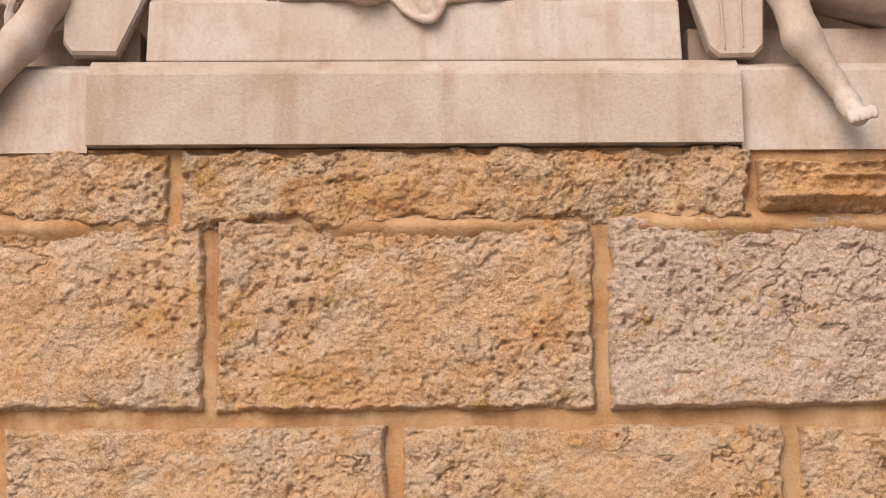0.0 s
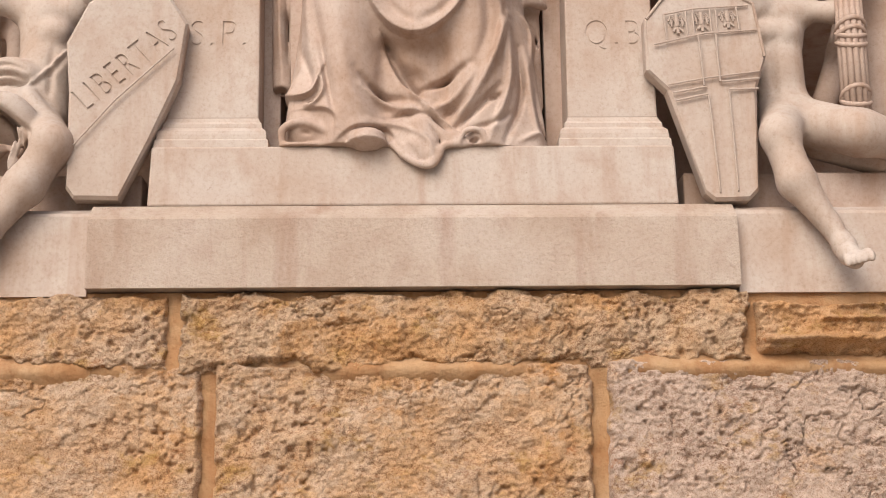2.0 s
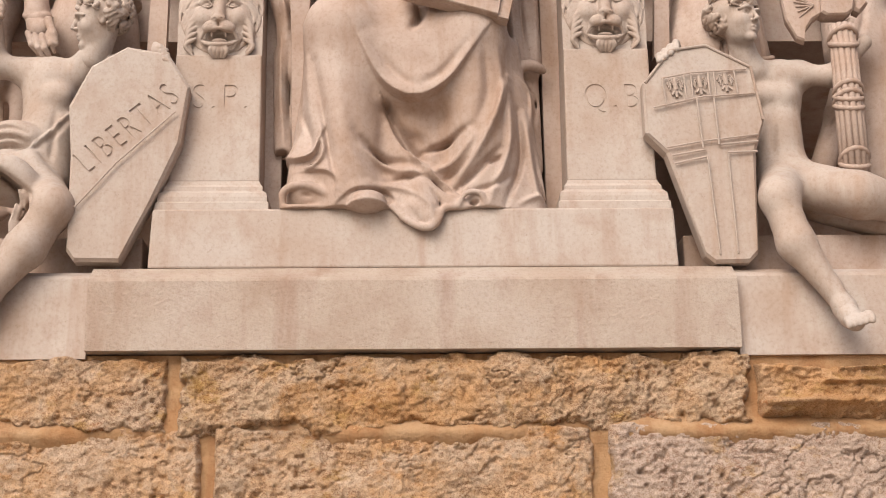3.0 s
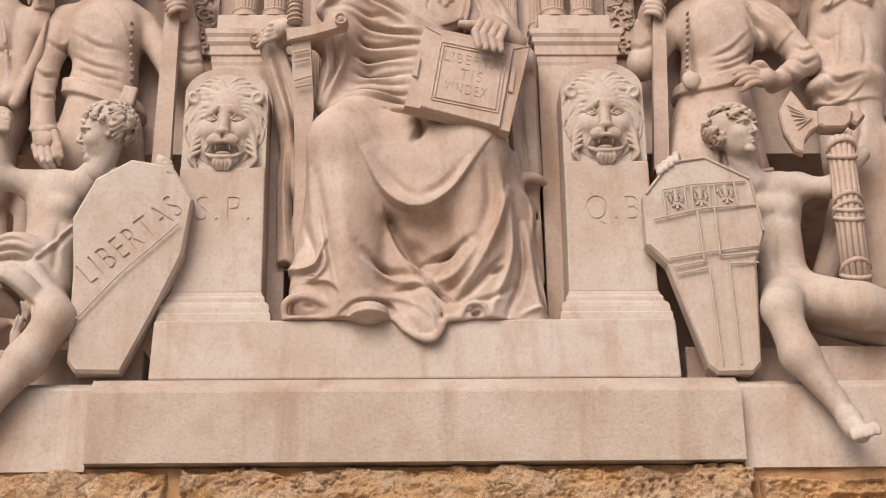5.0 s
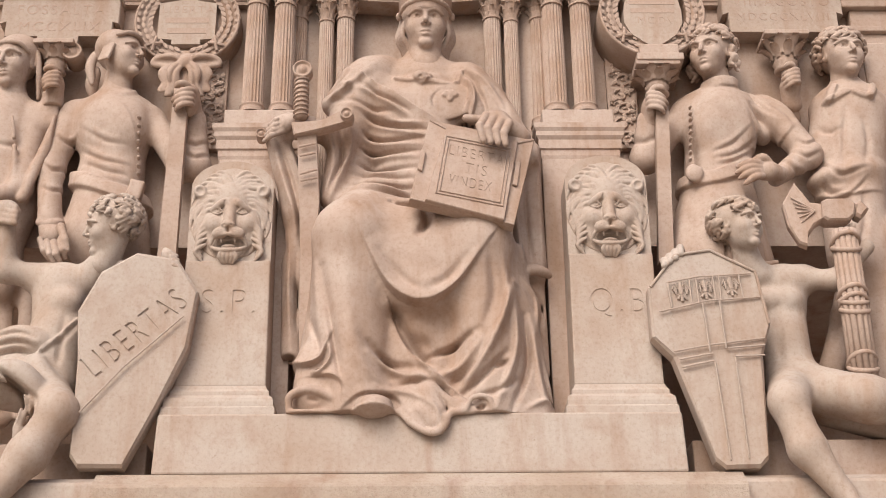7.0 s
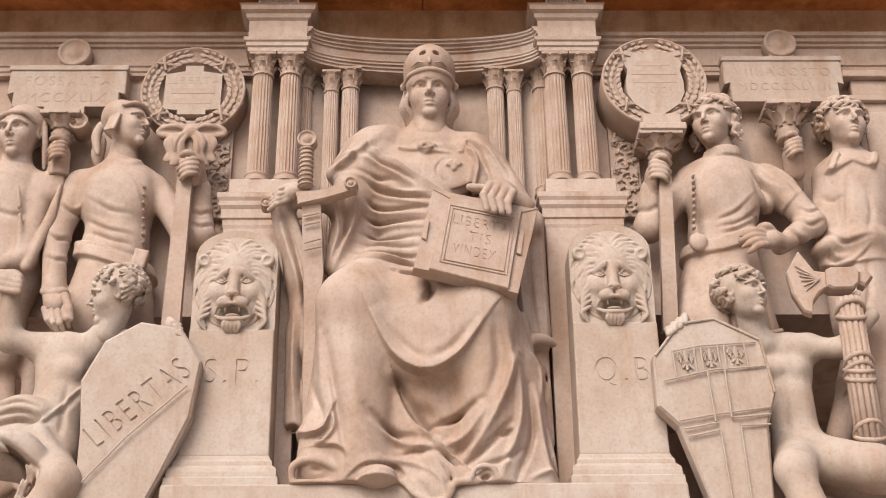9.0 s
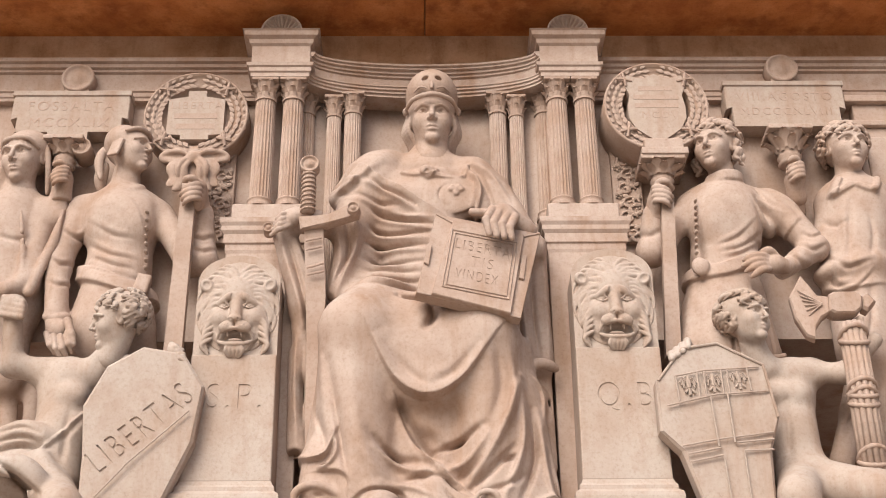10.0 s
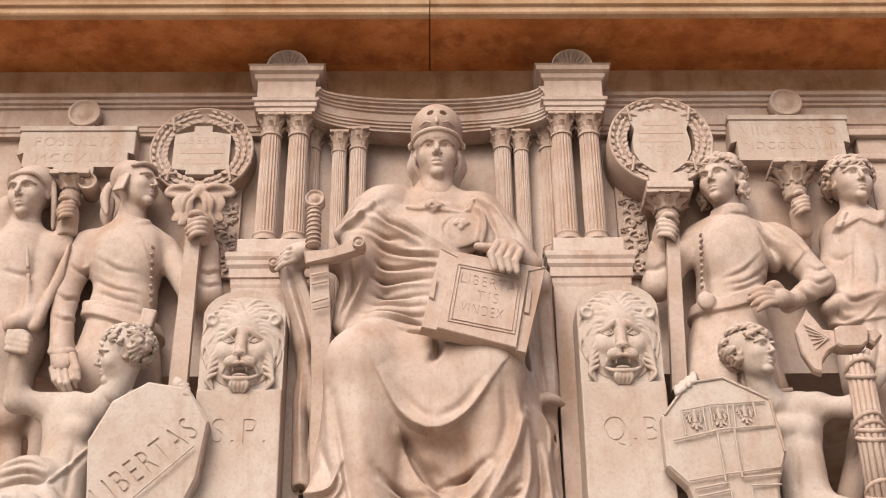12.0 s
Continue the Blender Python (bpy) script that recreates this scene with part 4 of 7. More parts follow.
c.fold([(0.012, -0.440, 3.237), (0.058, -0.440, 3.185), (0.066, -0.440, 3.129)], 0.012, 0.014)
c.fold([(0.063, -0.440, 3.249), (0.091, -0.440, 3.210), (0.095, -0.440, 3.178)], 0.008, -0.014)
c.ball((0.017, -0.448, 3.169), (0.062, 0.020, 0.034), (0, 20, 0), 0.020)
c.ball((0.062, -0.452, 3.147), (0.040, 0.018, 0.022), (0, 0, 0), 0.015)
# shoe with its sole
c.ball((-0.170, -0.455, 3.202), (0.072, 0.075, 0.040), (0, 0, 0), 0.004)
c.block((-0.169, -0.455, 3.121), (0.11, 0.12, 0.030), (0, 0, 0), 0.002, 0.003, True)
c.fold([(-0.239, -0.450, 3.183), (-0.170, -0.450, 3.191), (-0.096, -0.450, 3.186)], 0.006, 0.008, "band")
# trunk and shoulders
c.limb((0.004, -0.190, 4.226), (0.022, -0.190, 4.574), 0.155, 0.15, 0.05, 0.85)
c.limb((-0.174, -0.170, 4.685), (0.235, -0.170, 4.655), 0.10, 0.10, 0.06, 0.9)
c.limb((0.020, -0.150, 4.854), (0.023, -0.170, 4.698), 0.085, 0.12, 0.05)
c.limb((-0.122, -0.150, 4.774), (0.189, -0.150, 4.761), 0.080, 0.080, 0.06)
c.limb((-0.281, -0.180, 4.609), (-0.272, -0.200, 4.196), 0.080, 0.075, 0.05)
c.ball((0.116, -0.270, 4.570), (0.100, 0.040, 0.095), k=0.04)
c.ball((-0.088, -0.270, 4.568), (0.075, 0.05, 0.07), k=0.03)
# cloak: thick roll from the shoulder across the breast, pleats below
c.bow([(-0.150, -0.200, 4.809), (-0.245, -0.230, 4.705), (-0.277, -0.240, 4.546), (-0.264, -0.220, 4.422)], 0.055, 0.045, 0.05)
c.limb((-0.227, -0.190, 4.730), (0.017, -0.220, 4.421), 0.085, 0.085, 0.06, 0.9)
c.limb((-0.225, -0.180, 4.581), (-0.007, -0.200, 4.273), 0.085, 0.11, 0.06, 0.9)
c.fold([(-0.296, -0.320, 4.751), (-0.158, -0.320, 4.644), (-0.040, -0.320, 4.551), (0.075, -0.320, 4.475)], 0.050, 0.034, "right")
c.fold([(-0.447, -0.320, 4.612), (-0.273, -0.320, 4.568), (-0.115, -0.320, 4.518)], 0.008, -0.024)
c.fold([(-0.437, -0.320, 4.582), (-0.263, -0.320, 4.538), (-0.105, -0.320, 4.489)], 0.010, 0.013)
c.fold([(-0.254, -0.320, 4.519), (-0.098, -0.320, 4.454), (0.047, -0.320, 4.421)], 0.008, -0.024)
c.fold([(-0.244, -0.320, 4.489), (-0.089, -0.320, 4.424), (0.056, -0.320, 4.392)], 0.010, 0.013)
c.fold([(-0.257, -0.320, 4.444), (-0.132, -0.320, 4.398), (0.010, -0.320, 4.384)], 0.008, -0.024)
c.fold([(-0.247, -0.320, 4.415), (-0.123, -0.320, 4.369), (0.019, -0.320, 4.355)], 0.010, 0.013)
c.fold([(-0.256, -0.320, 4.375), (-0.120, -0.320, 4.340), (0.005, -0.320, 4.327)], 0.008, -0.024)
c.fold([(-0.246, -0.320, 4.346), (-0.111, -0.320, 4.311), (0.014, -0.320, 4.298)], 0.010, 0.013)
c.fold([(-0.240, -0.320, 4.658), (-0.134, -0.320, 4.576), (-0.045, -0.320, 4.513)], 0.008, -0.024)
c.fold([(-0.230, -0.320, 4.628), (-0.124, -0.320, 4.546), (-0.036, -0.320, 4.483)], 0.010, 0.013)
c.fold([(-0.369, -0.320, 4.659), (-0.275, -0.320, 4.639), (-0.157, -0.320, 4.584)], 0.014, 0.014)
c.fold([(-0.156, -0.320, 4.494), (-0.063, -0.320, 4.462), (0.029, -0.320, 4.453)], 0.008, 0.010)
c.fold([(-0.270, -0.300, 4.303), (-0.144, -0.300, 4.264), (-0.007, -0.300, 4.250)], 0.010, -0.020)
c.fold([(-0.269, -0.300, 4.246), (-0.144, -0.300, 4.217), (-0.019, -0.300, 4.206)], 0.010, -0.018)
c.fold([(-0.274, -0.300, 4.187), (-0.143, -0.300, 4.166), (-0.019, -0.300, 4.163)], 0.010, -0.022)
c.fold([(-0.278, -0.300, 4.129), (-0.143, -0.300, 4.113), (-0.008, -0.300, 4.112)], 0.010, -0.018)
c.fold([(-0.235, -0.300, 4.277), (-0.166, -0.300, 4.241), (-0.064, -0.300, 4.245)], 0.008, 0.010)
c.fold([(-0.256, -0.300, 4.157), (-0.143, -0.300, 4.141), (-0.042, -0.300, 4.138)], 0.009, 0.012)
# mantle on the other shoulder
c.bow([(0.192, -0.220, 4.751), (0.250, -0.250, 4.620), (0.241, -0.280, 4.493)], 0.045, 0.030, 0.04)
c.limb((0.212, -0.190, 4.727), (0.334, -0.240, 4.488), 0.075, 0.070, 0.05)
c.fold([(0.179, -0.300, 4.706), (0.224, -0.300, 4.590), (0.202, -0.300, 4.468)], 0.009, 0.014)
c.fold([(0.207, -0.300, 4.687), (0.263, -0.300, 4.576), (0.276, -0.300, 4.467)], 0.010, -0.018)
c.fold([(0.254, -0.300, 4.672), (0.321, -0.300, 4.562), (0.353, -0.300, 4.453)], 0.010, -0.014)
# collar, clasp, breast roundel
c.fold([(-0.097, -0.320, 4.700), (-0.052, -0.320, 4.683), (-0.012, -0.320, 4.677)], 0.010, 0.012, "band")
c.fold([(0.035, -0.320, 4.671), (0.089, -0.320, 4.660), (0.152, -0.320, 4.651)], 0.012, 0.012, "band")
c.fold([(0.152, -0.320, 4.657), (0.167, -0.320, 4.699), (0.177, -0.320, 4.732)], 0.009, 0.010, "band")
c.fold([(-0.135, -0.320, 4.733), (-0.028, -0.320, 4.722), (0.102, -0.320, 4.732)], 0.020, -0.010)
c.fold([(-0.021, -0.320, 4.699), (0.011, -0.320, 4.658), (0.045, -0.320, 4.694)], 0.009, 0.014, "band")
c.ball((0.006, -0.318, 4.685), (0.030, 0.016, 0.024), k=0.004)
c.ball((0.006, -0.334, 4.675), (0.010, 0.012, 0.010), k=0.003, cut=True)
c.ball((0.115, -0.304, 4.571), (0.090, 0.013, 0.088), k=0.004)
c.bow([tuple(Vector((0.115, -0.316, 4.566)) + Vector((0.060 * math.cos(a * 0.5236), 0, 0.058 * math.sin(a * 0.5236)))) for a in range(13)], 0.0045, 0.0045, 0.001, True)
for dx, dz, r in ((0, 0, 0.019), (-0.022, 0.004, 0.011), (0.022, 0.004, 0.011), (-0.012, 0.016, 0.010), (0.012, 0.016, 0.010), (0, -0.016, 0.012)):
    c.ball(tuple(Vector((0.125, -0.318, 4.586)) + Vector((dx, 0, dz))), (r, 0.011, r), k=0.002)
c.ball((0.117, -0.332, 4.583), (0.0055, 0.01, 0.0055), k=0.001, cut=True)
c.ball((0.134, -0.332, 4.583), (0.0055, 0.01, 0.0055), k=0.001, cut=True)
# cloak edge thrown over the shoulder
c.limb((-0.243, -0.160, 4.757), (-0.368, -0.200, 4.626), 0.062, 0.040, 0.05)
c.fold([(-0.171, -0.300, 4.731), (-0.287, -0.300, 4.606), (-0.319, -0.300, 4.457)], 0.018, -0.014)
c.fold([(-0.214, -0.300, 4.725), (-0.316, -0.300, 4.620), (-0.380, -0.300, 4.587)], 0.014, 0.014)
c.fold([(-0.290, -0.300, 4.725), (-0.353, -0.300, 4.615), (-0.416, -0.300, 4.593)], 0.020, 0.016)
c.fold([(-0.254, -0.300, 4.697), (-0.306, -0.300, 4.592), (-0.365, -0.300, 4.543)], 0.014, -0.018)
c.fold([(0.180, -0.300, 4.723), (0.233, -0.300, 4.590), (0.207, -0.300, 4.454)], 0.035, 0.018, "right")
c.fold([(-0.277, -0.300, 4.735), (-0.351, -0.300, 4.671), (-0.416, -0.300, 4.636)], 0.010, -0.014)
c.fold([(-0.241, -0.300, 4.690), (-0.317, -0.300, 4.624), (-0.378, -0.300, 4.597)], 0.012, 0.012)
c.fold([(0.173, -0.300, 4.739), (0.238, -0.300, 4.655), (0.258, -0.300, 4.540)], 0.012, -0.018)
c.fold([(0.202, -0.300, 4.745), (0.290, -0.300, 4.655), (0.328, -0.300, 4.531)], 0.016, 0.014)
c.fold([(0.192, -0.300, 4.711), (0.206, -0.300, 4.614), (0.181, -0.300, 4.518)], 0.022, 0.018, "left")
c.fold([(0.290, -0.300, 4.669), (0.346, -0.300, 4.586), (0.359, -0.300, 4.491)], 0.010, -0.014)
# arm to the sword, with its wide sleeve
c.limb((-0.245, -0.200, 4.681), (-0.313, -0.260, 4.426), 0.085, 0.075, 0.04)
c.limb((-0.312, -0.280, 4.428), (-0.499, -0.340, 4.421), 0.062, 0.040, 0.03)
c.limb((-0.306, -0.260, 4.507), (-0.355, -0.280, 4.130), 0.050, 0.045, 0.04, 0.9)
c.fold([(-0.285, -0.300, 4.510), (-0.277, -0.300, 4.350), (-0.320, -0.300, 4.221), (-0.362, -0.300, 4.094)], 0.012, 0.018)
c.fold([(-0.326, -0.300, 4.457), (-0.313, -0.300, 4.298), (-0.355, -0.300, 4.170)], 0.010, -0.024)
c.fold([(-0.371, -0.300, 4.430), (-0.344, -0.300, 4.273), (-0.385, -0.300, 4.119)], 0.010, 0.014)
c.limb((-0.579, -0.290, 4.411), (-0.491, -0.270, 4.085), 0.050, 0.055, 0.04, 0.9)
c.limb((-0.493, -0.260, 4.115), (-0.472, -0.230, 3.810), 0.052, 0.048, 0.04, 0.9)
c.fold([(-0.605, -0.300, 4.405), (-0.551, -0.300, 4.222), (-0.493, -0.300, 4.020), (-0.477, -0.300, 3.778)], 0.012, 0.018)
c.fold([(-0.570, -0.300, 4.378), (-0.504, -0.300, 4.171), (-0.456, -0.300, 3.971)], 0.010, -0.022)
c.fold([(-0.523, -0.300, 4.352), (-0.459, -0.300, 4.170), (-0.432, -0.300, 4.045)], 0.010, 0.012)
c.limb((-0.503, -0.220, 3.873), (-0.496, -0.220, 3.492), 0.042, 0.040, 0.03, 0.9)
c.fold([(-0.507, -0.300, 4.007), (-0.511, -0.300, 3.740), (-0.493, -0.300, 3.484)], 0.010, 0.014)
c.fold([(-0.483, -0.300, 3.958), (-0.481, -0.300, 3.740), (-0.475, -0.300, 3.576)], 0.009, -0.02)
c.ball((-0.502, -0.240, 3.470), (0.022, 0.05, 0.012), k=0.01, cut=True)
# arm over the book and the mantle that hangs from it
c.limb((0.281, -0.200, 4.636), (0.418, -0.280, 4.332), 0.078, 0.070, 0.04)
c.limb((0.416, -0.300, 4.321), (0.344, -0.400, 4.356), 0.055, 0.036, 0.03)
c.limb((0.431, -0.240, 4.301), (0.440, -0.220, 3.857), 0.058, 0.062, 0.03, 0.8)
c.fold([(0.380, -0.300, 4.269), (0.388, -0.300, 4.015), (0.406, -0.300, 3.821)], 0.012, 0.016)
c.fold([(0.421, -0.300, 4.268), (0.428, -0.300, 4.015), (0.446, -0.300, 3.832)], 0.010, -0.020)
c.fold([(0.475, -0.300, 4.346), (0.479, -0.300, 4.064), (0.483, -0.300, 3.820)], 0.012, 0.014)
c.bow([(0.378, -0.280, 3.799), (0.449, -0.300, 3.809), (0.508, -0.260, 3.802)], 0.014, 0.014, 0.02)
c.limb((0.441, -0.200, 3.805), (0.441, -0.220, 3.418), 0.05, 0.055, 0.03, 0.8)
c.fold([(0.403, -0.300, 3.737), (0.450, -0.300, 3.666), (0.439, -0.300, 3.526)], 0.012, 0.016)
c.fold([(0.432, -0.300, 3.749), (0.473, -0.300, 3.689), (0.462, -0.300, 3.572)], 0.009, -0.016)
c.wear(0.0012, 0.11)
# head with helmet, finer
S = 0.140
hd = Clay((-0.22, -0.48, 4.60), (0.24, -0.02, 5.36), 0.0034)
hd.limb((0.025, -0.170, 4.974), (0.024, -0.190, 4.794), 0.062, 0.080, 0.03)
P = face(hd, (0.028, -0.200, 5.001), S, (4, 0, 0))
for q in (-1, 1):
    for i in range(4):
        x = q * (0.60 + 0.05 * i)
        hd.bow([P(x, -0.12 + 0.12 * i, 0.30), P(x + q * 0.12, -0.06 + 0.12 * i, -0.25), P(x - q * 0.06, 0.12 + 0.10 * i, -0.65), P(x - q * 0.10, 0.30 + 0.1 * i, -1.05)], 0.085 * S, 0.075 * S, 0.02 * S)
hd.ball(P(0, 0.06, 0.92), (0.82 * S, 0.94 * S, 0.74 * S), (-4, 0, 0), 0.01)
hd.ball(P(0, 0.22, 0.50), (0.78 * S, 0.84 * S, 0.70 * S), (-4, 0, 0), 0.02)
hd.ball(P(0, -0.06, 1.10), (0.66 * S, 0.74 * S, 0.60 * S), (-4, 0, 0), 0.03)
hd.bow([P(-0.82, -0.20, 0.30), P(-0.56, -0.74, 0.40), P(0, -1.00, 0.44), P(0.56, -0.74, 0.40), P(0.82, -0.20, 0.30)], 0.070 * S, 0.070 * S, 0.05 * S)
hd.bow([P(-0.79, -0.28, 0.46), P(-0.50, -0.78, 0.56), P(0, -1.00, 0.60), P(0.50, -0.78, 0.56), P(0.79, -0.28, 0.46)], 0.022 * S, 0.022 * S, 0.02 * S, True)
for q in (-1, 1):
    hd.ball(P(q * 0.20, -0.80, 1.10), (0.11 * S, 0.14 * S, 0.08 * S), (0, q * 25, 0), 0.03 * S, True)
    hd.ball(P(q * 0.82, -0.14, 0.30), (0.09 * S, 0.12 * S, 0.13 * S), (0, 0, 0), 0.03 * S)
    hd.bow([P(q * 0.16, -0.92, 0.70), P(q * 0.36, -0.84, 0.78), P(q * 0.56, -0.66, 0.68)], 0.035 * S, 0.03 * S, 0.02 * S)
hd.limb(P(0, -0.90, 0.74), P(0, -0.80, 1.20), 0.05 * S, 0.04 * S, 0.05 * S)
# fingers, finer
h1 = Clay((-0.72, -0.52, 4.30), (-0.42, -0.26, 4.72), 0.0045)
h1.limb((-0.399, -0.310, 4.438), (-0.493, -0.350, 4.442), 0.042, 0.036, 0.02)
fist(h1, (-0.499, -0.360, 4.449), (-0.606, -0.380, 4.380), (0.25, 0.0, 1.0), 0.095, 0.26, 0.5, -1)
h2 = Clay((0.10, -0.66, 4.12), (0.56, -0.34, 4.62), 0.0042)
h2.limb((0.398, -0.420, 4.331), (0.318, -0.480, 4.375), 0.044, 0.036, 0.02)
h2.ball((0.305, -0.500, 4.368), (0.055, 0.035, 0.035), (0, 20, 0), 0.02)
for i in range(4):
    k0 = Vector((0.259, -0.530, 4.366)) + Vector((0.030 * i, 0.002 * i, -0.010 * i))
    k1 = Vector((0.230, -0.590, 4.286)) + Vector((0.031 * i, 0.002 * i, -0.010 * i))
    k2 = Vector((0.242, -0.588, 4.222)) + Vector((0.029 * i, 0.002 * i, -0.004 * i))
    h2.limb((0.305, -0.500, 4.368), tuple(k0), 0.026, 0.018, 0.012)
    h2.limb(tuple(k0), tuple(k1), 0.0165, 0.0150, 0.004)
    h2.limb(tuple(k1), tuple(k2), 0.0150, 0.0120, 0.004)
h2.limb((0.272, -0.500, 4.363), (0.182, -0.510, 4.368), 0.020, 0.015, 0.01)
carved("seated_statue", [c, hd, h1, h2], MARBLE, label="seated draped figure in a helmet carved in pale marble", **STATUE)

# youth leaning on the lettered shield
c = Clay((-1.95, -0.64, 2.60), (-1.04, 0.0, 4.30), 0.0065)
c.limb((-1.394, -0.220, 3.755), (-1.388, -0.250, 3.554), 0.115, 0.095, 0.04, 0.85)
c.limb((-1.388, -0.250, 3.554), (-1.393, -0.260, 3.367), 0.095, 0.105, 0.04, 0.85)
c.limb((-1.483, -0.220, 3.808), (-1.278, -0.240, 3.789), 0.058, 0.055, 0.04)
c.limb((-1.288, -0.250, 3.801), (-1.219, -0.300, 3.875), 0.060, 0.045, 0.03)
c.ball((-1.353, -0.300, 3.685), (0.055, 0.04, 0.045), k=0.03)
c.fold([(-1.347, -0.340, 3.610), (-1.350, -0.345, 3.493), (-1.350, -0.345, 3.403)], 0.012, -0.014)
c.ball((-1.348, -0.345, 3.430), (0.008, 0.012, 0.008), k=0.006, cut=True)
c.limb((-1.469, -0.230, 3.811), (-1.606, -0.260, 3.829), 0.052, 0.046, 0.03)
c.limb((-1.611, -0.260, 3.829), (-1.614, -0.320, 3.996), 0.046, 0.036, 0.03)
c.ball((-1.618, -0.330, 4.050), (0.055, 0.05, 0.05), k=0.02)
for i in range(4):
    c.limb((-1.648, -0.360, 4.074), (-1.572, -0.370, 4.049), 0.014, 0.014, 0.004) if i == 0 else c.limb(tuple(Vector((-1.648, -0.360, 4.074)) - Vector((0, 0, 0.024 * i))), tuple(Vector((-1.566, -0.375, 4.047)) - Vector((0, 0, 0.022 * i))), 0.013, 0.013, 0.004)
c.limb((-1.254, -0.260, 3.809), (-0.991, -0.280, 3.847), 0.045, 0.036, 0.03)
# legs
c.limb((-1.400, -0.300, 3.320), (-1.303, -0.450, 3.192), 0.09, 0.082, 0.04)
c.ball((-1.291, -0.480, 3.182), (0.062, 0.06, 0.06), k=0.03)
c.limb((-1.302, -0.460, 3.168), (-1.374, -0.490, 3.023), 0.070, 0.072, 0.04)
c.limb((-1.374, -0.490, 3.023), (-1.488, -0.520, 2.844), 0.070, 0.046, 0.03)
c.limb((-1.488, -0.520, 2.844), (-1.539, -0.530, 2.744), 0.046, 0.036, 0.03)
c.limb((-1.444, -0.260, 3.345), (-1.611, -0.400, 3.319), 0.10, 0.085, 0.04)
# drapery over the thigh, sash, bundle behind
c.bow([(-1.530, -0.480, 3.343), (-1.440, -0.470, 3.325), (-1.397, -0.450, 3.257), (-1.448, -0.420, 3.107)], 0.030, 0.024, 0.040)
c.bow([(-1.458, -0.440, 3.325), (-1.378, -0.410, 3.270), (-1.380, -0.400, 3.177), (-1.425, -0.390, 3.106)], 0.022, 0.02, 0.040)
c.bow([(-1.427, -0.360, 3.420), (-1.370, -0.380, 3.324), (-1.340, -0.400, 3.274)], 0.02, 0.018, 0.040)
c.fold([(-1.451, -0.510, 3.257), (-1.413, -0.490, 3.190), (-1.448, -0.460, 3.116)], 0.012, -0.014)
c.fold([(-1.409, -0.470, 3.250), (-1.388, -0.450, 3.182), (-1.417, -0.430, 3.125)], 0.012, -0.014)
c.fold([(-1.258, -0.345, 3.691), (-1.337, -0.360, 3.560), (-1.427, -0.360, 3.454), (-1.517, -0.340, 3.428)], 0.030, 0.022, "left")
c.fold([(-1.284, -0.345, 3.630), (-1.334, -0.360, 3.528), (-1.424, -0.360, 3.429)], 0.010, -0.012)
c.bow([(-1.415, -0.340, 3.496), (-1.509, -0.330, 3.523), (-1.614, -0.320, 3.493)], 0.032, 0.028, 0.040)
c.bow([(-1.445, -0.300, 3.443), (-1.528, -0.310, 3.462), (-1.634, -0.300, 3.444)], 0.036, 0.03, 0.040)
c.fold([(-1.428, -0.370, 3.450), (-1.502, -0.370, 3.462), (-1.579, -0.350, 3.447)], 0.012, -0.014)
for k in range(5):
    o = Vector((0.028 * k, 0, -0.020 * k))
    c.fold([tuple(Vector((-1.560, -0.4, 3.360)) + o), tuple(Vector((-1.470, -0.4, 3.300)) + o * 0.9), tuple(Vector((-1.440, -0.4, 3.210)) + o * 0.6), tuple(Vector((-1.470, -0.4, 3.110)) + o * 0.4)], 0.008, -0.014)
for k in range(3):
    c.fold([(-1.430, -0.4, 3.505 - 0.032 * k), (-1.510, -0.4, 3.528 - 0.034 * k), (-1.610, -0.4, 3.505 - 0.036 * k)], 0.008, -0.014)
c.wear(0.001, 0.10)
S = 0.108
hd = Clay((-1.46, -0.52, 3.66), (-0.96, -0.12, 4.24), 0.0034)
hd.limb((-1.189, -0.310, 3.936), (-1.231, -0.280, 3.843), 0.050, 0.058, 0.03)
P = face(hd, (-1.209, -0.320, 3.985), S, (8, 10, -72))
curls(hd, P, S, 3, 135, -0.85)
hs = Clay((-0.98, -0.58, 3.66), (-0.78, -0.30, 3.95), 0.0045)
fist(hs, (-0.985, -0.400, 3.835), (-0.877, -0.470, 3.755), (0.35, -0.2, -1.0), 0.075, 0.26, 0.5, 1)
carved("youth_statue", [c, hd, hs], MARBLE_PALE, label="nude curly-haired youth with drapery leaning on a shield, marble", **STATUE)

# youth with the axe bundle
c = Clay((0.78, -0.72, 2.58), (2.02, 0.0, 4.20), 0.0065)
c.limb((1.418, -0.220, 3.744), (1.397, -0.250, 3.541), 0.105, 0.085, 0.04, 0.85)
c.limb((1.397, -0.250, 3.541), (1.416, -0.260, 3.353), 0.085, 0.10, 0.04, 0.85)
c.limb((1.321, -0.240, 3.779), (1.508, -0.240, 3.793), 0.055, 0.055, 0.04)
c.limb((1.268, -0.300, 3.891), (1.316, -0.270, 3.795), 0.046, 0.060, 0.03)
c.ball((1.425, -0.290, 3.685), (0.050, 0.035, 0.04), k=0.03)
c.ball((1.344, -0.290, 3.685), (0.045, 0.035, 0.04), k=0.03)
c.fold([(1.375, -0.335, 3.647), (1.365, -0.345, 3.504), (1.360, -0.345, 3.413)], 0.012, -0.014)
c.ball((1.360, -0.345, 3.454), (0.008, 0.012, 0.009), k=0.006, cut=True)
c.fold([(1.299, -0.340, 3.374), (1.352, -0.360, 3.318), (1.445, -0.350, 3.370)], 0.012, -0.014)
c.limb((1.505, -0.250, 3.789), (1.615, -0.300, 3.761), 0.046, 0.038, 0.03)
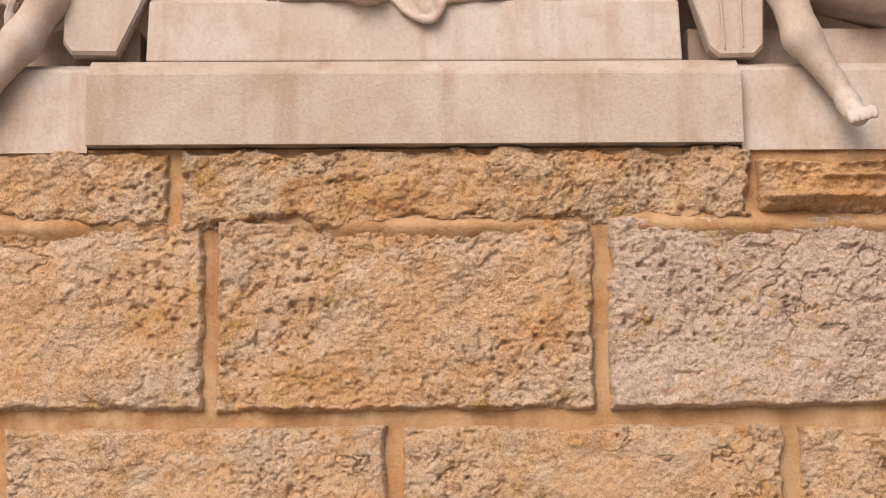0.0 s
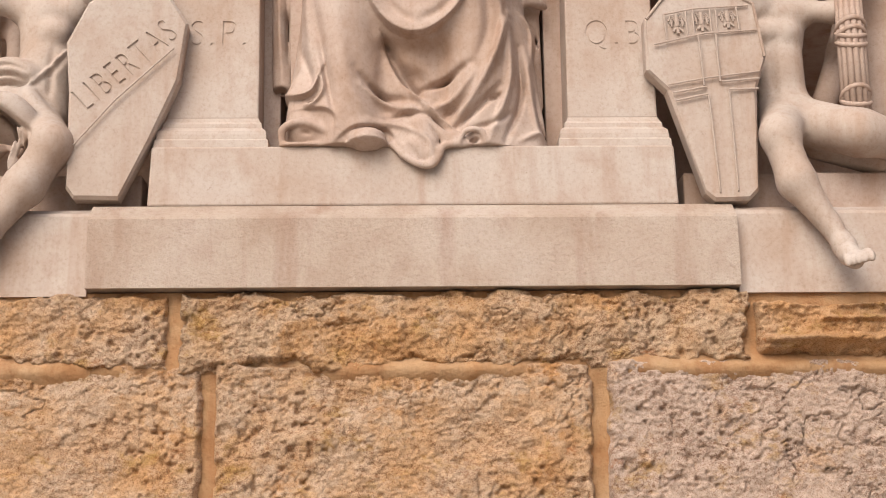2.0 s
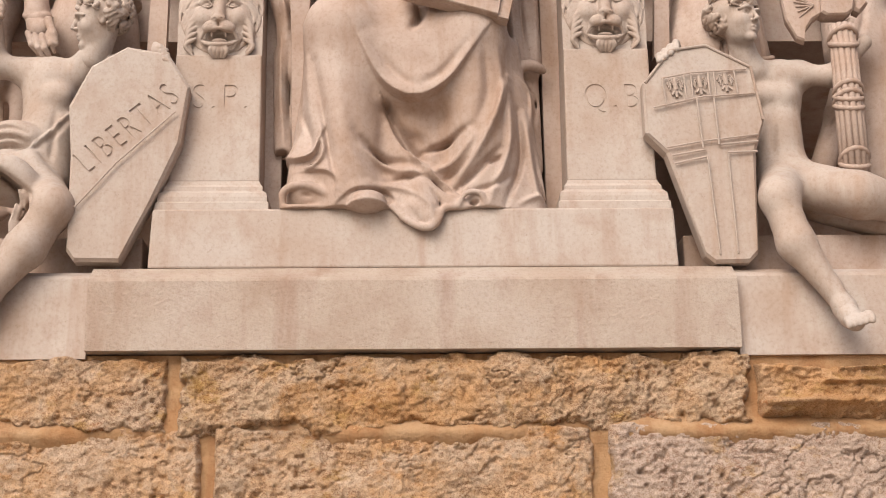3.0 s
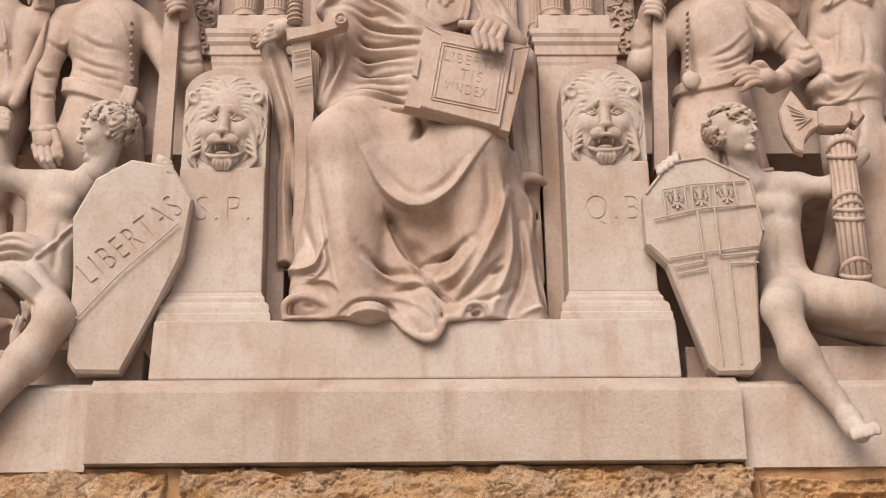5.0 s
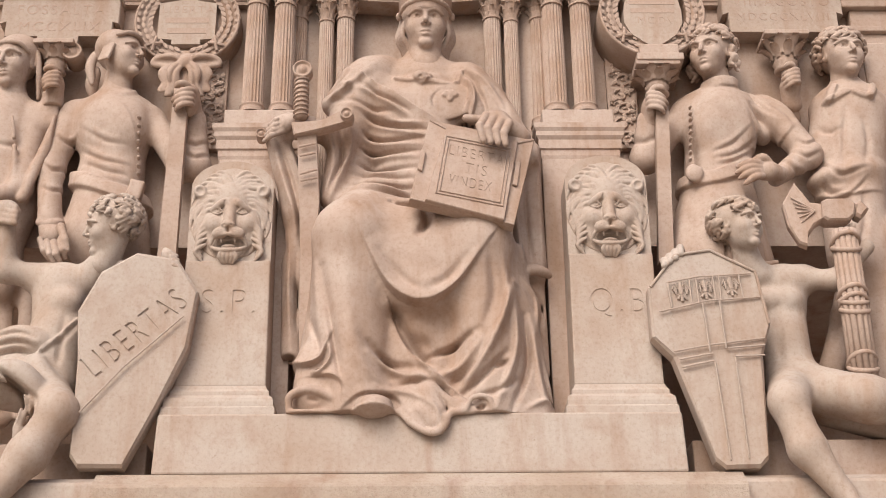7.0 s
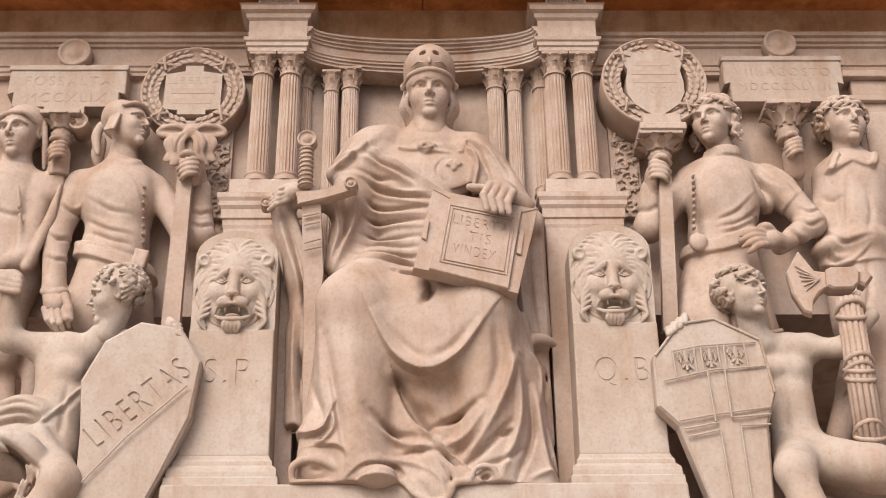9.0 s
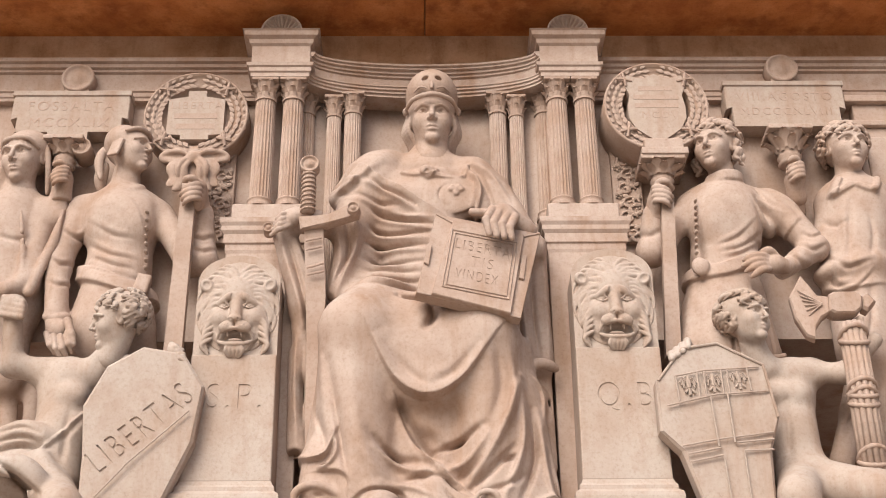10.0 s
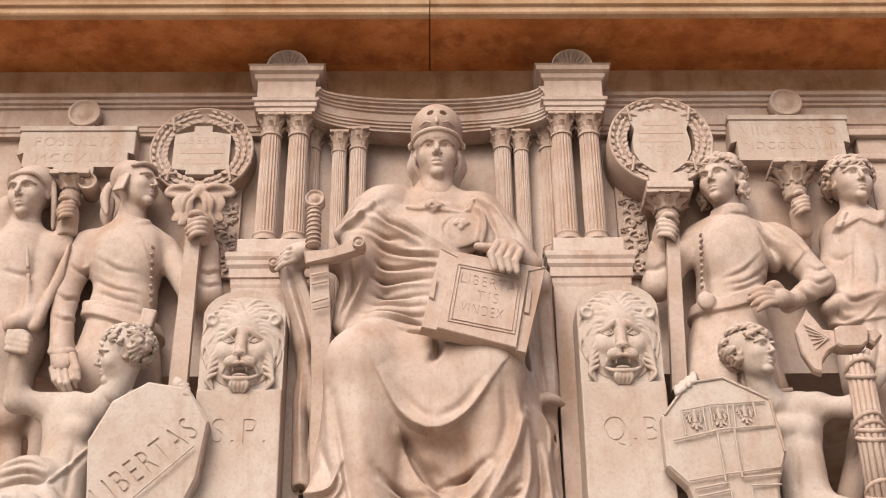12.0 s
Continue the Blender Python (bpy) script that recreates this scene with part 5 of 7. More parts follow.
c.limb((1.615, -0.300, 3.761), (1.756, -0.300, 3.902), 0.038, 0.032, 0.03)
c.limb((1.285, -0.260, 3.800), (1.014, -0.300, 3.831), 0.042, 0.034, 0.03)
# legs
c.limb((1.394, -0.280, 3.335), (1.333, -0.450, 3.221), 0.085, 0.078, 0.04)
c.ball((1.320, -0.480, 3.206), (0.062, 0.055, 0.062), k=0.03)
c.limb((1.330, -0.470, 3.182), (1.365, -0.500, 3.024), 0.064, 0.066, 0.03)
c.limb((1.365, -0.500, 3.024), (1.464, -0.520, 2.855), 0.066, 0.040, 0.03)
c.limb((1.472, -0.520, 2.849), (1.504, -0.540, 2.774), 0.036, 0.040, 0.02)
c.limb((1.504, -0.540, 2.774), (1.508, -0.560, 2.741), 0.040, 0.032, 0.02)
c.limb((1.472, -0.500, 2.875), (1.489, -0.490, 2.827), 0.034, 0.034, 0.02)
c.limb((1.429, -0.270, 3.331), (1.636, -0.400, 3.240), 0.098, 0.085, 0.04)
c.limb((1.629, -0.420, 3.234), (1.881, -0.340, 3.211), 0.082, 0.070, 0.04)
c.limb((1.523, -0.240, 3.247), (1.753, -0.260, 3.172), 0.055, 0.055, 0.03)
c.wear(0.001, 0.10)
ft = Clay((1.44, -0.72, 2.58), (1.72, -0.44, 2.86), 0.0045)
ft.limb((1.498, -0.530, 2.800), (1.511, -0.565, 2.735), 0.036, 0.034, 0.015)
ft.limb((1.507, -0.560, 2.745), (1.520, -0.590, 2.715), 0.036, 0.034, 0.02)
for i in range(5):
    a = Vector((1.490 + 0.016 * i, -0.590 - 0.003 * i, 2.722 + 0.004 * i))
    big = i == 4
    ft.bow([a, a + Vector((0.002 * i - 0.003, -0.024, -0.012)), a + Vector((0.003 * i - 0.005, -0.034 - (0.010 if big else 0), -0.034))], 0.017 if big else 0.0125, 0.014 if big else 0.0105, 0.006)
S = 0.108
hd = Clay((0.86, -0.54, 3.66), (1.40, -0.12, 4.22), 0.0034)
hd.limb((1.268, -0.310, 3.911), (1.295, -0.280, 3.827), 0.048, 0.056, 0.03)
P = face(hd, (1.256, -0.335, 3.975), S, (-2, 0, 36))
curls(hd, P, S, 8, 130, -0.75)
hs = Clay((0.78, -0.58, 3.66), (1.02, -0.30, 3.95), 0.0045)
for i in range(4):
    p, q = Vector((0.921, -0.460, 3.772)) + Vector((0.022 * i, 0, 0.018 * i)), Vector((0.918, -0.470, 3.744)) + Vector((0.022 * i, -0.01, 0.016 * i))
    hs.limb(tuple(p), tuple(q), 0.014, 0.012, 0.004)
    hs.limb(tuple(p), tuple(p + Vector((0.03, 0.10, 0.0))), 0.014, 0.02, 0.006)
hh = Clay((1.36, -0.48, 3.80), (1.70, -0.22, 4.10), 0.0045)
for i in range(4):
    p = Vector((1.695, -0.370, 3.962)) - Vector((-0.002 * i, 0, 0.024 * i))
    hh.limb(tuple(p), tuple(p + Vector((-0.03, 0.06, 0))), 0.015, 0.015, 0.004)
carved("youth_statue", [c, ft, hd, hs, hh], MARBLE_PALE, label="nude curly-haired youth holding an axe bundle, marble", **STATUE)

# soldier in a buttoned jacket
c = Clay((-1.86, -0.36, 3.0), (-0.82, 0.02, 5.16), 0.0065)
c.limb((-1.286, -0.100, 4.578), (-1.277, -0.100, 4.360), 0.165, 0.125, 0.05, 0.8)
c.limb((-1.445, -0.080, 4.628), (-1.165, -0.080, 4.612), 0.068, 0.062, 0.05)
c.limb((-1.291, -0.120, 4.802), (-1.295, -0.110, 4.660), 0.054, 0.070, 0.03)
c.limb((-1.288, -0.100, 4.306), (-1.280, -0.120, 4.063), 0.130, 0.165, 0.04, 0.8)
c.limb((-1.274, -0.100, 4.072), (-1.191, -0.080, 3.814), 0.16, 0.13, 0.04, 0.7)
c.limb((-1.239, -0.020, 3.840), (-1.193, -0.020, 3.312), 0.09, 0.08, 0.04, 0.7)
c.fold([(-1.442, -0.190, 4.296), (-1.287, -0.235, 4.225), (-1.169, -0.235, 4.188), (-1.075, -0.180, 4.198)], 0.034, 0.022, "band")
c.fold([(-1.447, -0.190, 4.333), (-1.291, -0.235, 4.261), (-1.173, -0.235, 4.227), (-1.078, -0.180, 4.237)], 0.03, 0.012, "left")
c.fold([(-1.415, -0.220, 4.317), (-1.285, -0.260, 4.253), (-1.100, -0.200, 4.237)], 0.012, -0.014)
c.block((-1.143, -0.235, 4.193), (0.030, 0.02, 0.042), (0, 12, 0), 0.006, 0.004)
bt = Clay((-1.36, -0.34, 4.28), (-1.10, -0.12, 4.76), 0.0035)
for i in range(9):
    bt.ball(tuple(Vector((-1.162, -0.215, 4.543)) + Vector((0.002 * i, 0.003 * i, -0.036 * i))), (0.0085, 0.018, 0.0085), k=0.001)
for q in ([(-1.408, -0.200, 4.507), (-1.297, -0.245, 4.440), (-1.214, -0.250, 4.423)], [(-1.396, -0.200, 4.413), (-1.300, -0.240, 4.350), (-1.194, -0.245, 4.333)], [(-1.377, -0.200, 4.346), (-1.284, -0.235, 4.300), (-1.202, -0.235, 4.286)]):
    c.fold(q, 0.0075, -0.010)
    c.fold([tuple(Vector(v) + Vector((0.004, 0, 0.020))) for v in q], 0.010, 0.006)
c.ball((-1.217, -0.160, 4.529), (0.085, 0.07, 0.10), (0, 0, 0), 0.05)
c.ball((-1.351, -0.140, 4.528), (0.085, 0.07, 0.10), (0, 0, 0), 0.05)
c.fold([(-1.264, -0.200, 4.636), (-1.193, -0.200, 4.547), (-1.149, -0.200, 4.384), (-1.153, -0.200, 4.237)], 0.03, 0.010, "right")
c.bow([(-1.328, -0.150, 4.700), (-1.254, -0.190, 4.659), (-1.206, -0.160, 4.699)], 0.020, 0.020, 0.010)
# hanging arm
c.limb((-1.466, -0.100, 4.621), (-1.524, -0.140, 4.339), 0.062, 0.055, 0.03)
c.limb((-1.524, -0.140, 4.339), (-1.485, -0.200, 4.075), 0.052, 0.046, 0.03)
c.bow([(-1.527, -0.210, 4.066), (-1.473, -0.235, 4.041), (-1.432, -0.210, 4.065)], 0.016, 0.016, 0.012)
for q in ([(-1.517, -0.170, 4.484), (-1.464, -0.180, 4.451), (-1.426, -0.170, 4.470)], [(-1.540, -0.190, 4.339), (-1.499, -0.200, 4.307), (-1.459, -0.190, 4.333)], [(-1.532, -0.210, 4.224), (-1.488, -0.220, 4.203), (-1.452, -0.210, 4.223)]):
    c.fold(q, 0.0075, -0.010)
    c.fold([tuple(Vector(v) + Vector((0.004, 0, 0.020))) for v in q], 0.010, 0.006)
# raised arm with the pole
c.limb((-1.126, -0.100, 4.591), (-0.979, -0.150, 4.344), 0.058, 0.058, 0.03)
c.limb((-0.922, -0.170, 4.347), (-0.933, -0.200, 4.546), 0.058, 0.046, 0.03)
c.limb((-0.979, -0.150, 4.344), (-0.921, -0.170, 4.333), 0.058, 0.058, 0.03)
for q in ([(-0.961, -0.230, 4.420), (-0.918, -0.230, 4.404), (-0.875, -0.220, 4.431)], [(-0.957, -0.230, 4.367), (-0.914, -0.230, 4.345), (-0.866, -0.220, 4.372)]):
    c.fold(q, 0.0075, -0.010)
    c.fold([tuple(Vector(v) + Vector((0.004, 0, 0.020))) for v in q], 0.010, 0.006)
c.bow([(-1.390, -0.120, 4.837), (-1.404, -0.100, 4.777), (-1.396, -0.090, 4.726)], 0.03, 0.02, 0.01)
c.wear(0.001, 0.11)
S = 0.114
hd = Clay((-1.60, -0.40, 4.60), (-1.12, -0.0, 5.20), 0.0034)
hd.limb((-1.285, -0.130, 4.835), (-1.280, -0.120, 4.701), 0.052, 0.060, 0.03)
P = face(hd, (-1.272, -0.155, 4.884), S, (-3, 0, 62))
hd.ball(P(0, 0.30, 0.42), (0.80 * S, 0.84 * S, 0.74 * S), (0, 0, 0), 0.01)
hd.bow([P(-0.72, -0.30, 0.46), P(-0.3, -0.60, 0.68), P(0.3, -0.60, 0.68), P(0.72, -0.30, 0.46)], 0.09 * S, 0.09 * S, 0.03 * S)
hd.block(P(-0.78, 0.10, -0.22), (0.06 * S, 0.26 * S, 0.40 * S), (6, 14, 62), 0.03 * S, 0.02 * S)
hd.bow([P(-0.4, 1.0, 0.2), P(-0.5, 1.1, -0.4), P(-0.45, 1.0, -1.1)], 0.20 * S, 0.14 * S, 0.04 * S)
hn = Clay((-1.80, -0.42, 3.66), (-1.36, -0.10, 4.30), 0.0040)
hn.limb((-1.495, -0.200, 4.084), (-1.464, -0.235, 3.997), 0.038, 0.044, 0.02, 0.7)
for knuckle, joint, tip in (((-1.493, -0.265, 3.963), (-1.472, -0.280, 3.907), (-1.452, -0.250, 3.882)), ((-1.464, -0.270, 3.951), (-1.445, -0.285, 3.890), (-1.427, -0.255, 3.860)), ((-1.437, -0.270, 3.950), (-1.418, -0.285, 3.890), (-1.405, -0.255, 3.865)), ((-1.413, -0.265, 3.963), (-1.398, -0.280, 3.911), (-1.392, -0.250, 3.891))):
    hn.limb(knuckle, joint, 0.0125, 0.0115, 0.004)
    hn.limb(joint, tip, 0.0115, 0.0095, 0.003)
hn.limb((-1.421, -0.255, 4.022), (-1.392, -0.275, 3.953), 0.018, 0.015, 0.010)
hn.limb((-1.392, -0.275, 3.953), (-1.381, -0.270, 3.916), 0.015, 0.012, 0.006)
hp = Clay((-1.20, -0.44, 4.46), (-0.82, -0.10, 4.98), 0.0042)
grip(hp, (-0.975, -0.290, 4.572), 0.108, 1)
hp.limb((-0.954, -0.265, 4.628), (-0.938, -0.200, 4.546), 0.044, 0.040, 0.02)
carved("soldier_statue", [c, bt, hd, hn, hp], MARBLE, label="standing soldier in a buttoned jacket and cap, carved marble", **STATUE)

# hooded man at the left end
c = Clay((-2.3, -0.34, 3.0), (-1.52, 0.02, 5.12), 0.0068)
c.limb((-1.760, -0.080, 4.537), (-1.729, -0.090, 4.183), 0.165, 0.15, 0.05, 0.75)
c.limb((-1.988, -0.070, 4.599), (-1.644, -0.070, 4.640), 0.062, 0.060, 0.05)
c.limb((-1.746, -0.100, 4.779), (-1.740, -0.100, 4.637), 0.058, 0.085, 0.04)
c.limb((-1.755, -0.080, 4.188), (-1.717, -0.040, 3.883), 0.14, 0.10, 0.05, 0.7)
c.limb((-1.716, 0.000, 3.876), (-1.649, 0.000, 3.321), 0.05, 0.05, 0.04, 0.7)
c.limb((-1.595, 0.000, 3.875), (-1.537, 0.000, 3.320), 0.035, 0.035, 0.04, 0.7)
c.bow([(-1.684, -0.220, 4.551), (-1.656, -0.215, 4.379), (-1.647, -0.215, 4.222)], 0.010, 0.010, 0.008)
c.fold([(-1.786, -0.200, 4.447), (-1.686, -0.215, 4.427), (-1.591, -0.190, 4.457)], 0.012, -0.014)
c.limb((-1.621, -0.100, 4.608), (-1.622, -0.180, 4.240), 0.055, 0.046, 0.03)
c.limb((-1.620, -0.180, 4.227), (-1.688, -0.240, 4.170), 0.044, 0.036, 0.03)
c.limb((-1.557, -0.120, 4.708), (-1.550, -0.100, 4.580), 0.046, 0.055, 0.03)
c.limb((-1.507, -0.160, 4.572), (-1.602, -0.220, 4.167), 0.026, 0.020, 0.01)
c.bow([(-1.835, -0.120, 4.824), (-1.842, -0.100, 4.722), (-1.861, -0.100, 4.637)], 0.05, 0.04, 0.02)
c.limb((-1.659, -0.050, 4.957), (-1.622, -0.050, 4.751), 0.028, 0.03, 0.02)
c.wear(0.001, 0.11)
S = 0.125
hd = Clay((-1.98, -0.40, 4.56), (-1.52, 0.0, 5.16), 0.0036)
hd.limb((-1.741, -0.120, 4.809), (-1.737, -0.110, 4.701), 0.055, 0.064, 0.03)
P = face(hd, (-1.732, -0.140, 4.855), S, (10, 0, -14))
hd.ball(P(0, 0.34, 0.44), (0.86 * S, 0.84 * S, 0.72 * S), (0, 0, 0), 0.01)
hd.bow([P(-0.70, -0.25, 0.22), P(-0.4, -0.62, 0.52), P(0.4, -0.62, 0.52), P(0.70, -0.25, 0.22)], 0.08 * S, 0.08 * S, 0.03 * S)
for q in (-1, 1):
    hd.bow([P(q * 0.82, 0.1, 0.4), P(q * 0.86, 0.1, -0.4), P(q * 0.80, 0.2, -1.3)], 0.10 * S, 0.09 * S, 0.03 * S)
hp = Clay((-1.72, -0.34, 4.64), (-1.48, -0.08, 4.98), 0.005)
grip(hp, (-1.556, -0.190, 4.725), 0.095, 1)
hp.limb((-1.541, -0.160, 4.726), (-1.546, -0.140, 4.654), 0.036, 0.042, 0.02)
carved("hooded_statue", [c, hd, hp], MARBLE, label="standing hooded man in a plain tunic, carved marble", **STATUE)

# page with belted tunic, hand on hip
c = Clay((0.78, -0.40, 3.0), (1.86, 0.02, 5.0), 0.0065)
c.limb((1.276, -0.100, 4.593), (1.258, -0.100, 4.386), 0.165, 0.130, 0.05, 0.8)
c.limb((1.160, -0.080, 4.640), (1.475, -0.080, 4.655), 0.070, 0.070, 0.05)
c.limb((1.286, -0.120, 4.819), (1.287, -0.110, 4.670), 0.052, 0.068, 0.03)
c.limb((1.253, -0.100, 4.346), (1.219, -0.120, 3.922), 0.135, 0.215, 0.04, 0.75)
c.limb((1.317, -0.060, 3.914), (1.313, -0.060, 3.425), 0.13, 0.10, 0.04, 0.7)
for i in range(15):
    a = radians(200 + 10 * i)
    q = Vector((1.287 + 0.078 * math.cos(a), -0.120 + 0.078 * math.sin(a), 4.718 + 0.010 * math.cos(a)))
    c.limb(tuple(q), tuple(q + Vector((0, 0, 0.034))), 0.0095, 0.0095, 0.003)
c.fold([(1.059, -0.200, 4.272), (1.212, -0.245, 4.263), (1.400, -0.190, 4.344)], 0.032, 0.020, "band")
c.ball((1.124, -0.225, 4.274), (0.038, 0.020, 0.042), k=0.004)
pb = Clay((0.90, -0.36, 4.22), (1.14, -0.10, 4.72), 0.0035)
for i in range(9):
    pb.ball(tuple(Vector((1.136, -0.215, 4.592)) + Vector((-0.003 * i, -0.003 * i if i < 4 else -0.012, -0.032 * i))), (0.0085, 0.018, 0.0085), k=0.001)
c.fold([(1.188, -0.230, 4.614), (1.154, -0.245, 4.454), (1.144, -0.240, 4.310)], 0.012, -0.014)
for q in ([(1.403, -0.210, 4.528), (1.301, -0.245, 4.426), (1.213, -0.250, 4.384)], [(1.409, -0.200, 4.465), (1.307, -0.240, 4.376), (1.222, -0.245, 4.352)], [(1.377, -0.200, 4.398), (1.293, -0.230, 4.341), (1.231, -0.240, 4.323)]):
    c.fold(q, 0.0075, -0.010)
    c.fold([tuple(Vector(v) + Vector((0.004, 0, 0.020))) for v in q], 0.010, 0.006)
for q in ([(1.138, -0.250, 4.188), (1.104, -0.260, 4.031), (1.074, -0.260, 3.859)], [(1.225, -0.250, 4.187), (1.215, -0.265, 4.028), (1.205, -0.270, 3.853)], [(1.348, -0.220, 4.202), (1.371, -0.230, 4.044), (1.382, -0.230, 3.871)]):
    c.bow(q, 0.008, 0.010, 0.010, True)
c.bow([(0.966, -0.240, 3.856), (1.150, -0.290, 3.792), (1.412, -0.240, 3.866)], 0.016, 0.016, 0.008)
c.block(tuple(Vector((1.205, -0.150, 3.854)) - Vector((0, 0, 0.10))), (0.30, 0.30, 0.055), (0, 0, 0), 0.01, 0.005, True)
c.limb((1.322, -0.040, 3.923), (1.313, -0.060, 3.425), 0.10, 0.09, 0.03, 0.7)
c.ball((1.347, -0.140, 4.541), (0.085, 0.07, 0.10), (0, 0, 0), 0.05)
c.ball((1.199, -0.150, 4.523), (0.080, 0.07, 0.10), (0, 0, 0), 0.05)
c.fold([(1.196, -0.200, 4.640), (1.155, -0.200, 4.480), (1.145, -0.200, 4.319)], 0.03, 0.008, "left")
c.fold([(1.090, -0.200, 4.214), (1.051, -0.200, 4.061), (1.009, -0.200, 3.887)], 0.020, 0.014)
c.fold([(1.191, -0.200, 4.214), (1.174, -0.200, 4.060), (1.150, -0.200, 3.886)], 0.020, 0.012)
c.fold([(1.318, -0.200, 4.213), (1.322, -0.200, 4.059), (1.312, -0.200, 3.885)], 0.022, 0.014)
# arm on the hip, puffed sleeve
c.ball((1.500, -0.115, 4.595), (0.092, 0.074, 0.078), (0, 30, 0), 0.04)
c.fold([(1.411, -0.200, 4.684), (1.459, -0.200, 4.603), (1.515, -0.200, 4.556)], 0.012, -0.020)
c.fold([(1.447, -0.200, 4.701), (1.520, -0.200, 4.650), (1.592, -0.200, 4.594)], 0.010, -0.018)
c.fold([(1.398, -0.200, 4.617), (1.445, -0.200, 4.528), (1.506, -0.200, 4.484)], 0.012, -0.020)
c.fold([(1.424, -0.200, 4.651), (1.480, -0.200, 4.578), (1.540, -0.200, 4.528)], 0.016, 0.014)
c.fold([(1.469, -0.200, 4.684), (1.543, -0.200, 4.639), (1.604, -0.200, 4.578)], 0.014, 0.010)
c.fold([(1.408, -0.200, 4.575), (1.444, -0.200, 4.485), (1.506, -0.200, 4.446)], 0.016, 0.014)
c.ball((1.470, -0.110, 4.540), (0.05, 0.06, 0.06), (0, 0, 0), 0.03)
c.limb((1.532, -0.130, 4.560), (1.625, -0.160, 4.392), 0.066, 0.058, 0.03)
c.limb((1.617, -0.170, 4.386), (1.458, -0.220, 4.254), 0.055, 0.036, 0.03)
c.fold([(1.380, -0.200, 4.425), (1.480, -0.200, 4.430), (1.589, -0.200, 4.533)], 0.03, 0.014, "left")
c.fold([(1.406, -0.200, 4.631), (1.451, -0.220, 4.549), (1.514, -0.200, 4.456)], 0.012, -0.018)
c.fold([(1.382, -0.200, 4.589), (1.415, -0.220, 4.508), (1.451, -0.200, 4.430)], 0.012, -0.014)
c.fold([(1.471, -0.190, 4.651), (1.541, -0.210, 4.582), (1.583, -0.190, 4.511)], 0.012, -0.014)
for q in ([(1.571, -0.220, 4.439), (1.609, -0.220, 4.412), (1.662, -0.200, 4.450)], [(1.543, -0.230, 4.380), (1.592, -0.230, 4.348), (1.653, -0.210, 4.377)], [(1.498, -0.240, 4.322), (1.543, -0.240, 4.282), (1.601, -0.220, 4.279)]):
    c.fold(q, 0.0075, -0.010)
    c.fold([tuple(Vector(v) + Vector((0.004, 0, 0.020))) for v in q], 0.010, 0.006)
# raised arm with the pole
c.limb((1.131, -0.090, 4.628), (0.977, -0.130, 4.412), 0.055, 0.056, 0.03)
c.limb((0.941, -0.150, 4.388), (0.956, -0.190, 4.542), 0.060, 0.044, 0.03)
c.limb((0.977, -0.130, 4.412), (0.940, -0.150, 4.374), 0.056, 0.058, 0.03)
c.fold([(0.888, -0.200, 4.454), (0.931, -0.210, 4.427), (0.982, -0.200, 4.454)], 0.012, -0.014)
c.wear(0.001, 0.11)
S = 0.120
hd = Clay((0.98, -0.42, 4.58), (1.58, 0.0, 5.18), 0.0036)
hd.limb((1.275, -0.130, 4.840), (1.287, -0.120, 4.700), 0.051, 0.058, 0.03)
P = face(hd, (1.255, -0.155, 4.892), S, (2, 0, -32))
curls(hd, P, S, 12, 120, -0.7, 1.0)
hn = Clay((1.26, -0.44, 4.14), (1.58, -0.12, 4.46), 0.0045)
hn.limb((1.470, -0.240, 4.262), (1.425, -0.265, 4.262), 0.034, 0.036, 0.02)
hn.ball((1.402, -0.265, 4.262), (0.048, 0.030, 0.040), (0, -14, 0), 0.02)
for i, (dx, dz) in enumerate(((-0.104, 0.006), (-0.110, -0.002), (-0.100, -0.010), (-0.080, -0.018))):
    k0 = Vector((1.390, -0.285, 4.284 - 0.018 * i))
    hn.bow([k0, k0 + Vector((dx * 0.5, -0.016, dz * 0.6 - 0.004)), k0 + Vector((dx, 0.0, dz - 0.020))], 0.0145, 0.0115, 0.006)
hn.bow([(1.430, -0.270, 4.290), (1.398, -0.290, 4.312), (1.362, -0.282, 4.308)], 0.014, 0.011, 0.010)
hp = Clay((0.86, -0.40, 4.50), (1.16, -0.10, 4.92), 0.0045)
grip(hp, (0.995, -0.250, 4.580), 0.105, -1)
hp.limb((0.969, -0.210, 4.585), (0.961, -0.190, 4.520), 0.038, 0.042, 0.02)
carved("page_statue", [c, pb, hd, hn, hp], MARBLE, label="standing page in a belted tunic, hand on hip, carved marble", **STATUE)

# man in an open-necked shirt at the right end
c = Clay((1.38, -0.36, 3.0), (2.3, 0.02, 4.98), 0.0065)
c.limb((1.855, -0.090, 4.624), (1.806, -0.100, 4.343), 0.165, 0.150, 0.05, 0.8)
c.limb((1.755, -0.070, 4.660), (2.103, -0.070, 4.655), 0.060, 0.060, 0.05)
c.limb((1.845, -0.110, 4.837), (1.841, -0.100, 4.680), 0.052, 0.070, 0.03)
c.ball((1.779, -0.130, 4.300), (0.17, 0.11, 0.06), (0, -10, 0), 0.03)
c.limb((1.748, -0.080, 4.659), (1.688, -0.100, 4.425), 0.05, 0.055, 0.03)
c.limb((1.808, -0.090, 4.268), (1.781, -0.120, 3.944), 0.14, 0.125, 0.04, 0.8)
c.limb((1.831, -0.100, 4.003), (1.703, -0.120, 3.697), 0.10, 0.060, 0.04, 0.8)
c.limb((1.693, -0.080, 3.665), (1.622, -0.080, 3.476), 0.050, 0.050, 0.04, 0.8)
c.limb((1.913, -0.100, 4.002), (1.860, -0.100, 3.421), 0.11, 0.085, 0.04, 0.8)
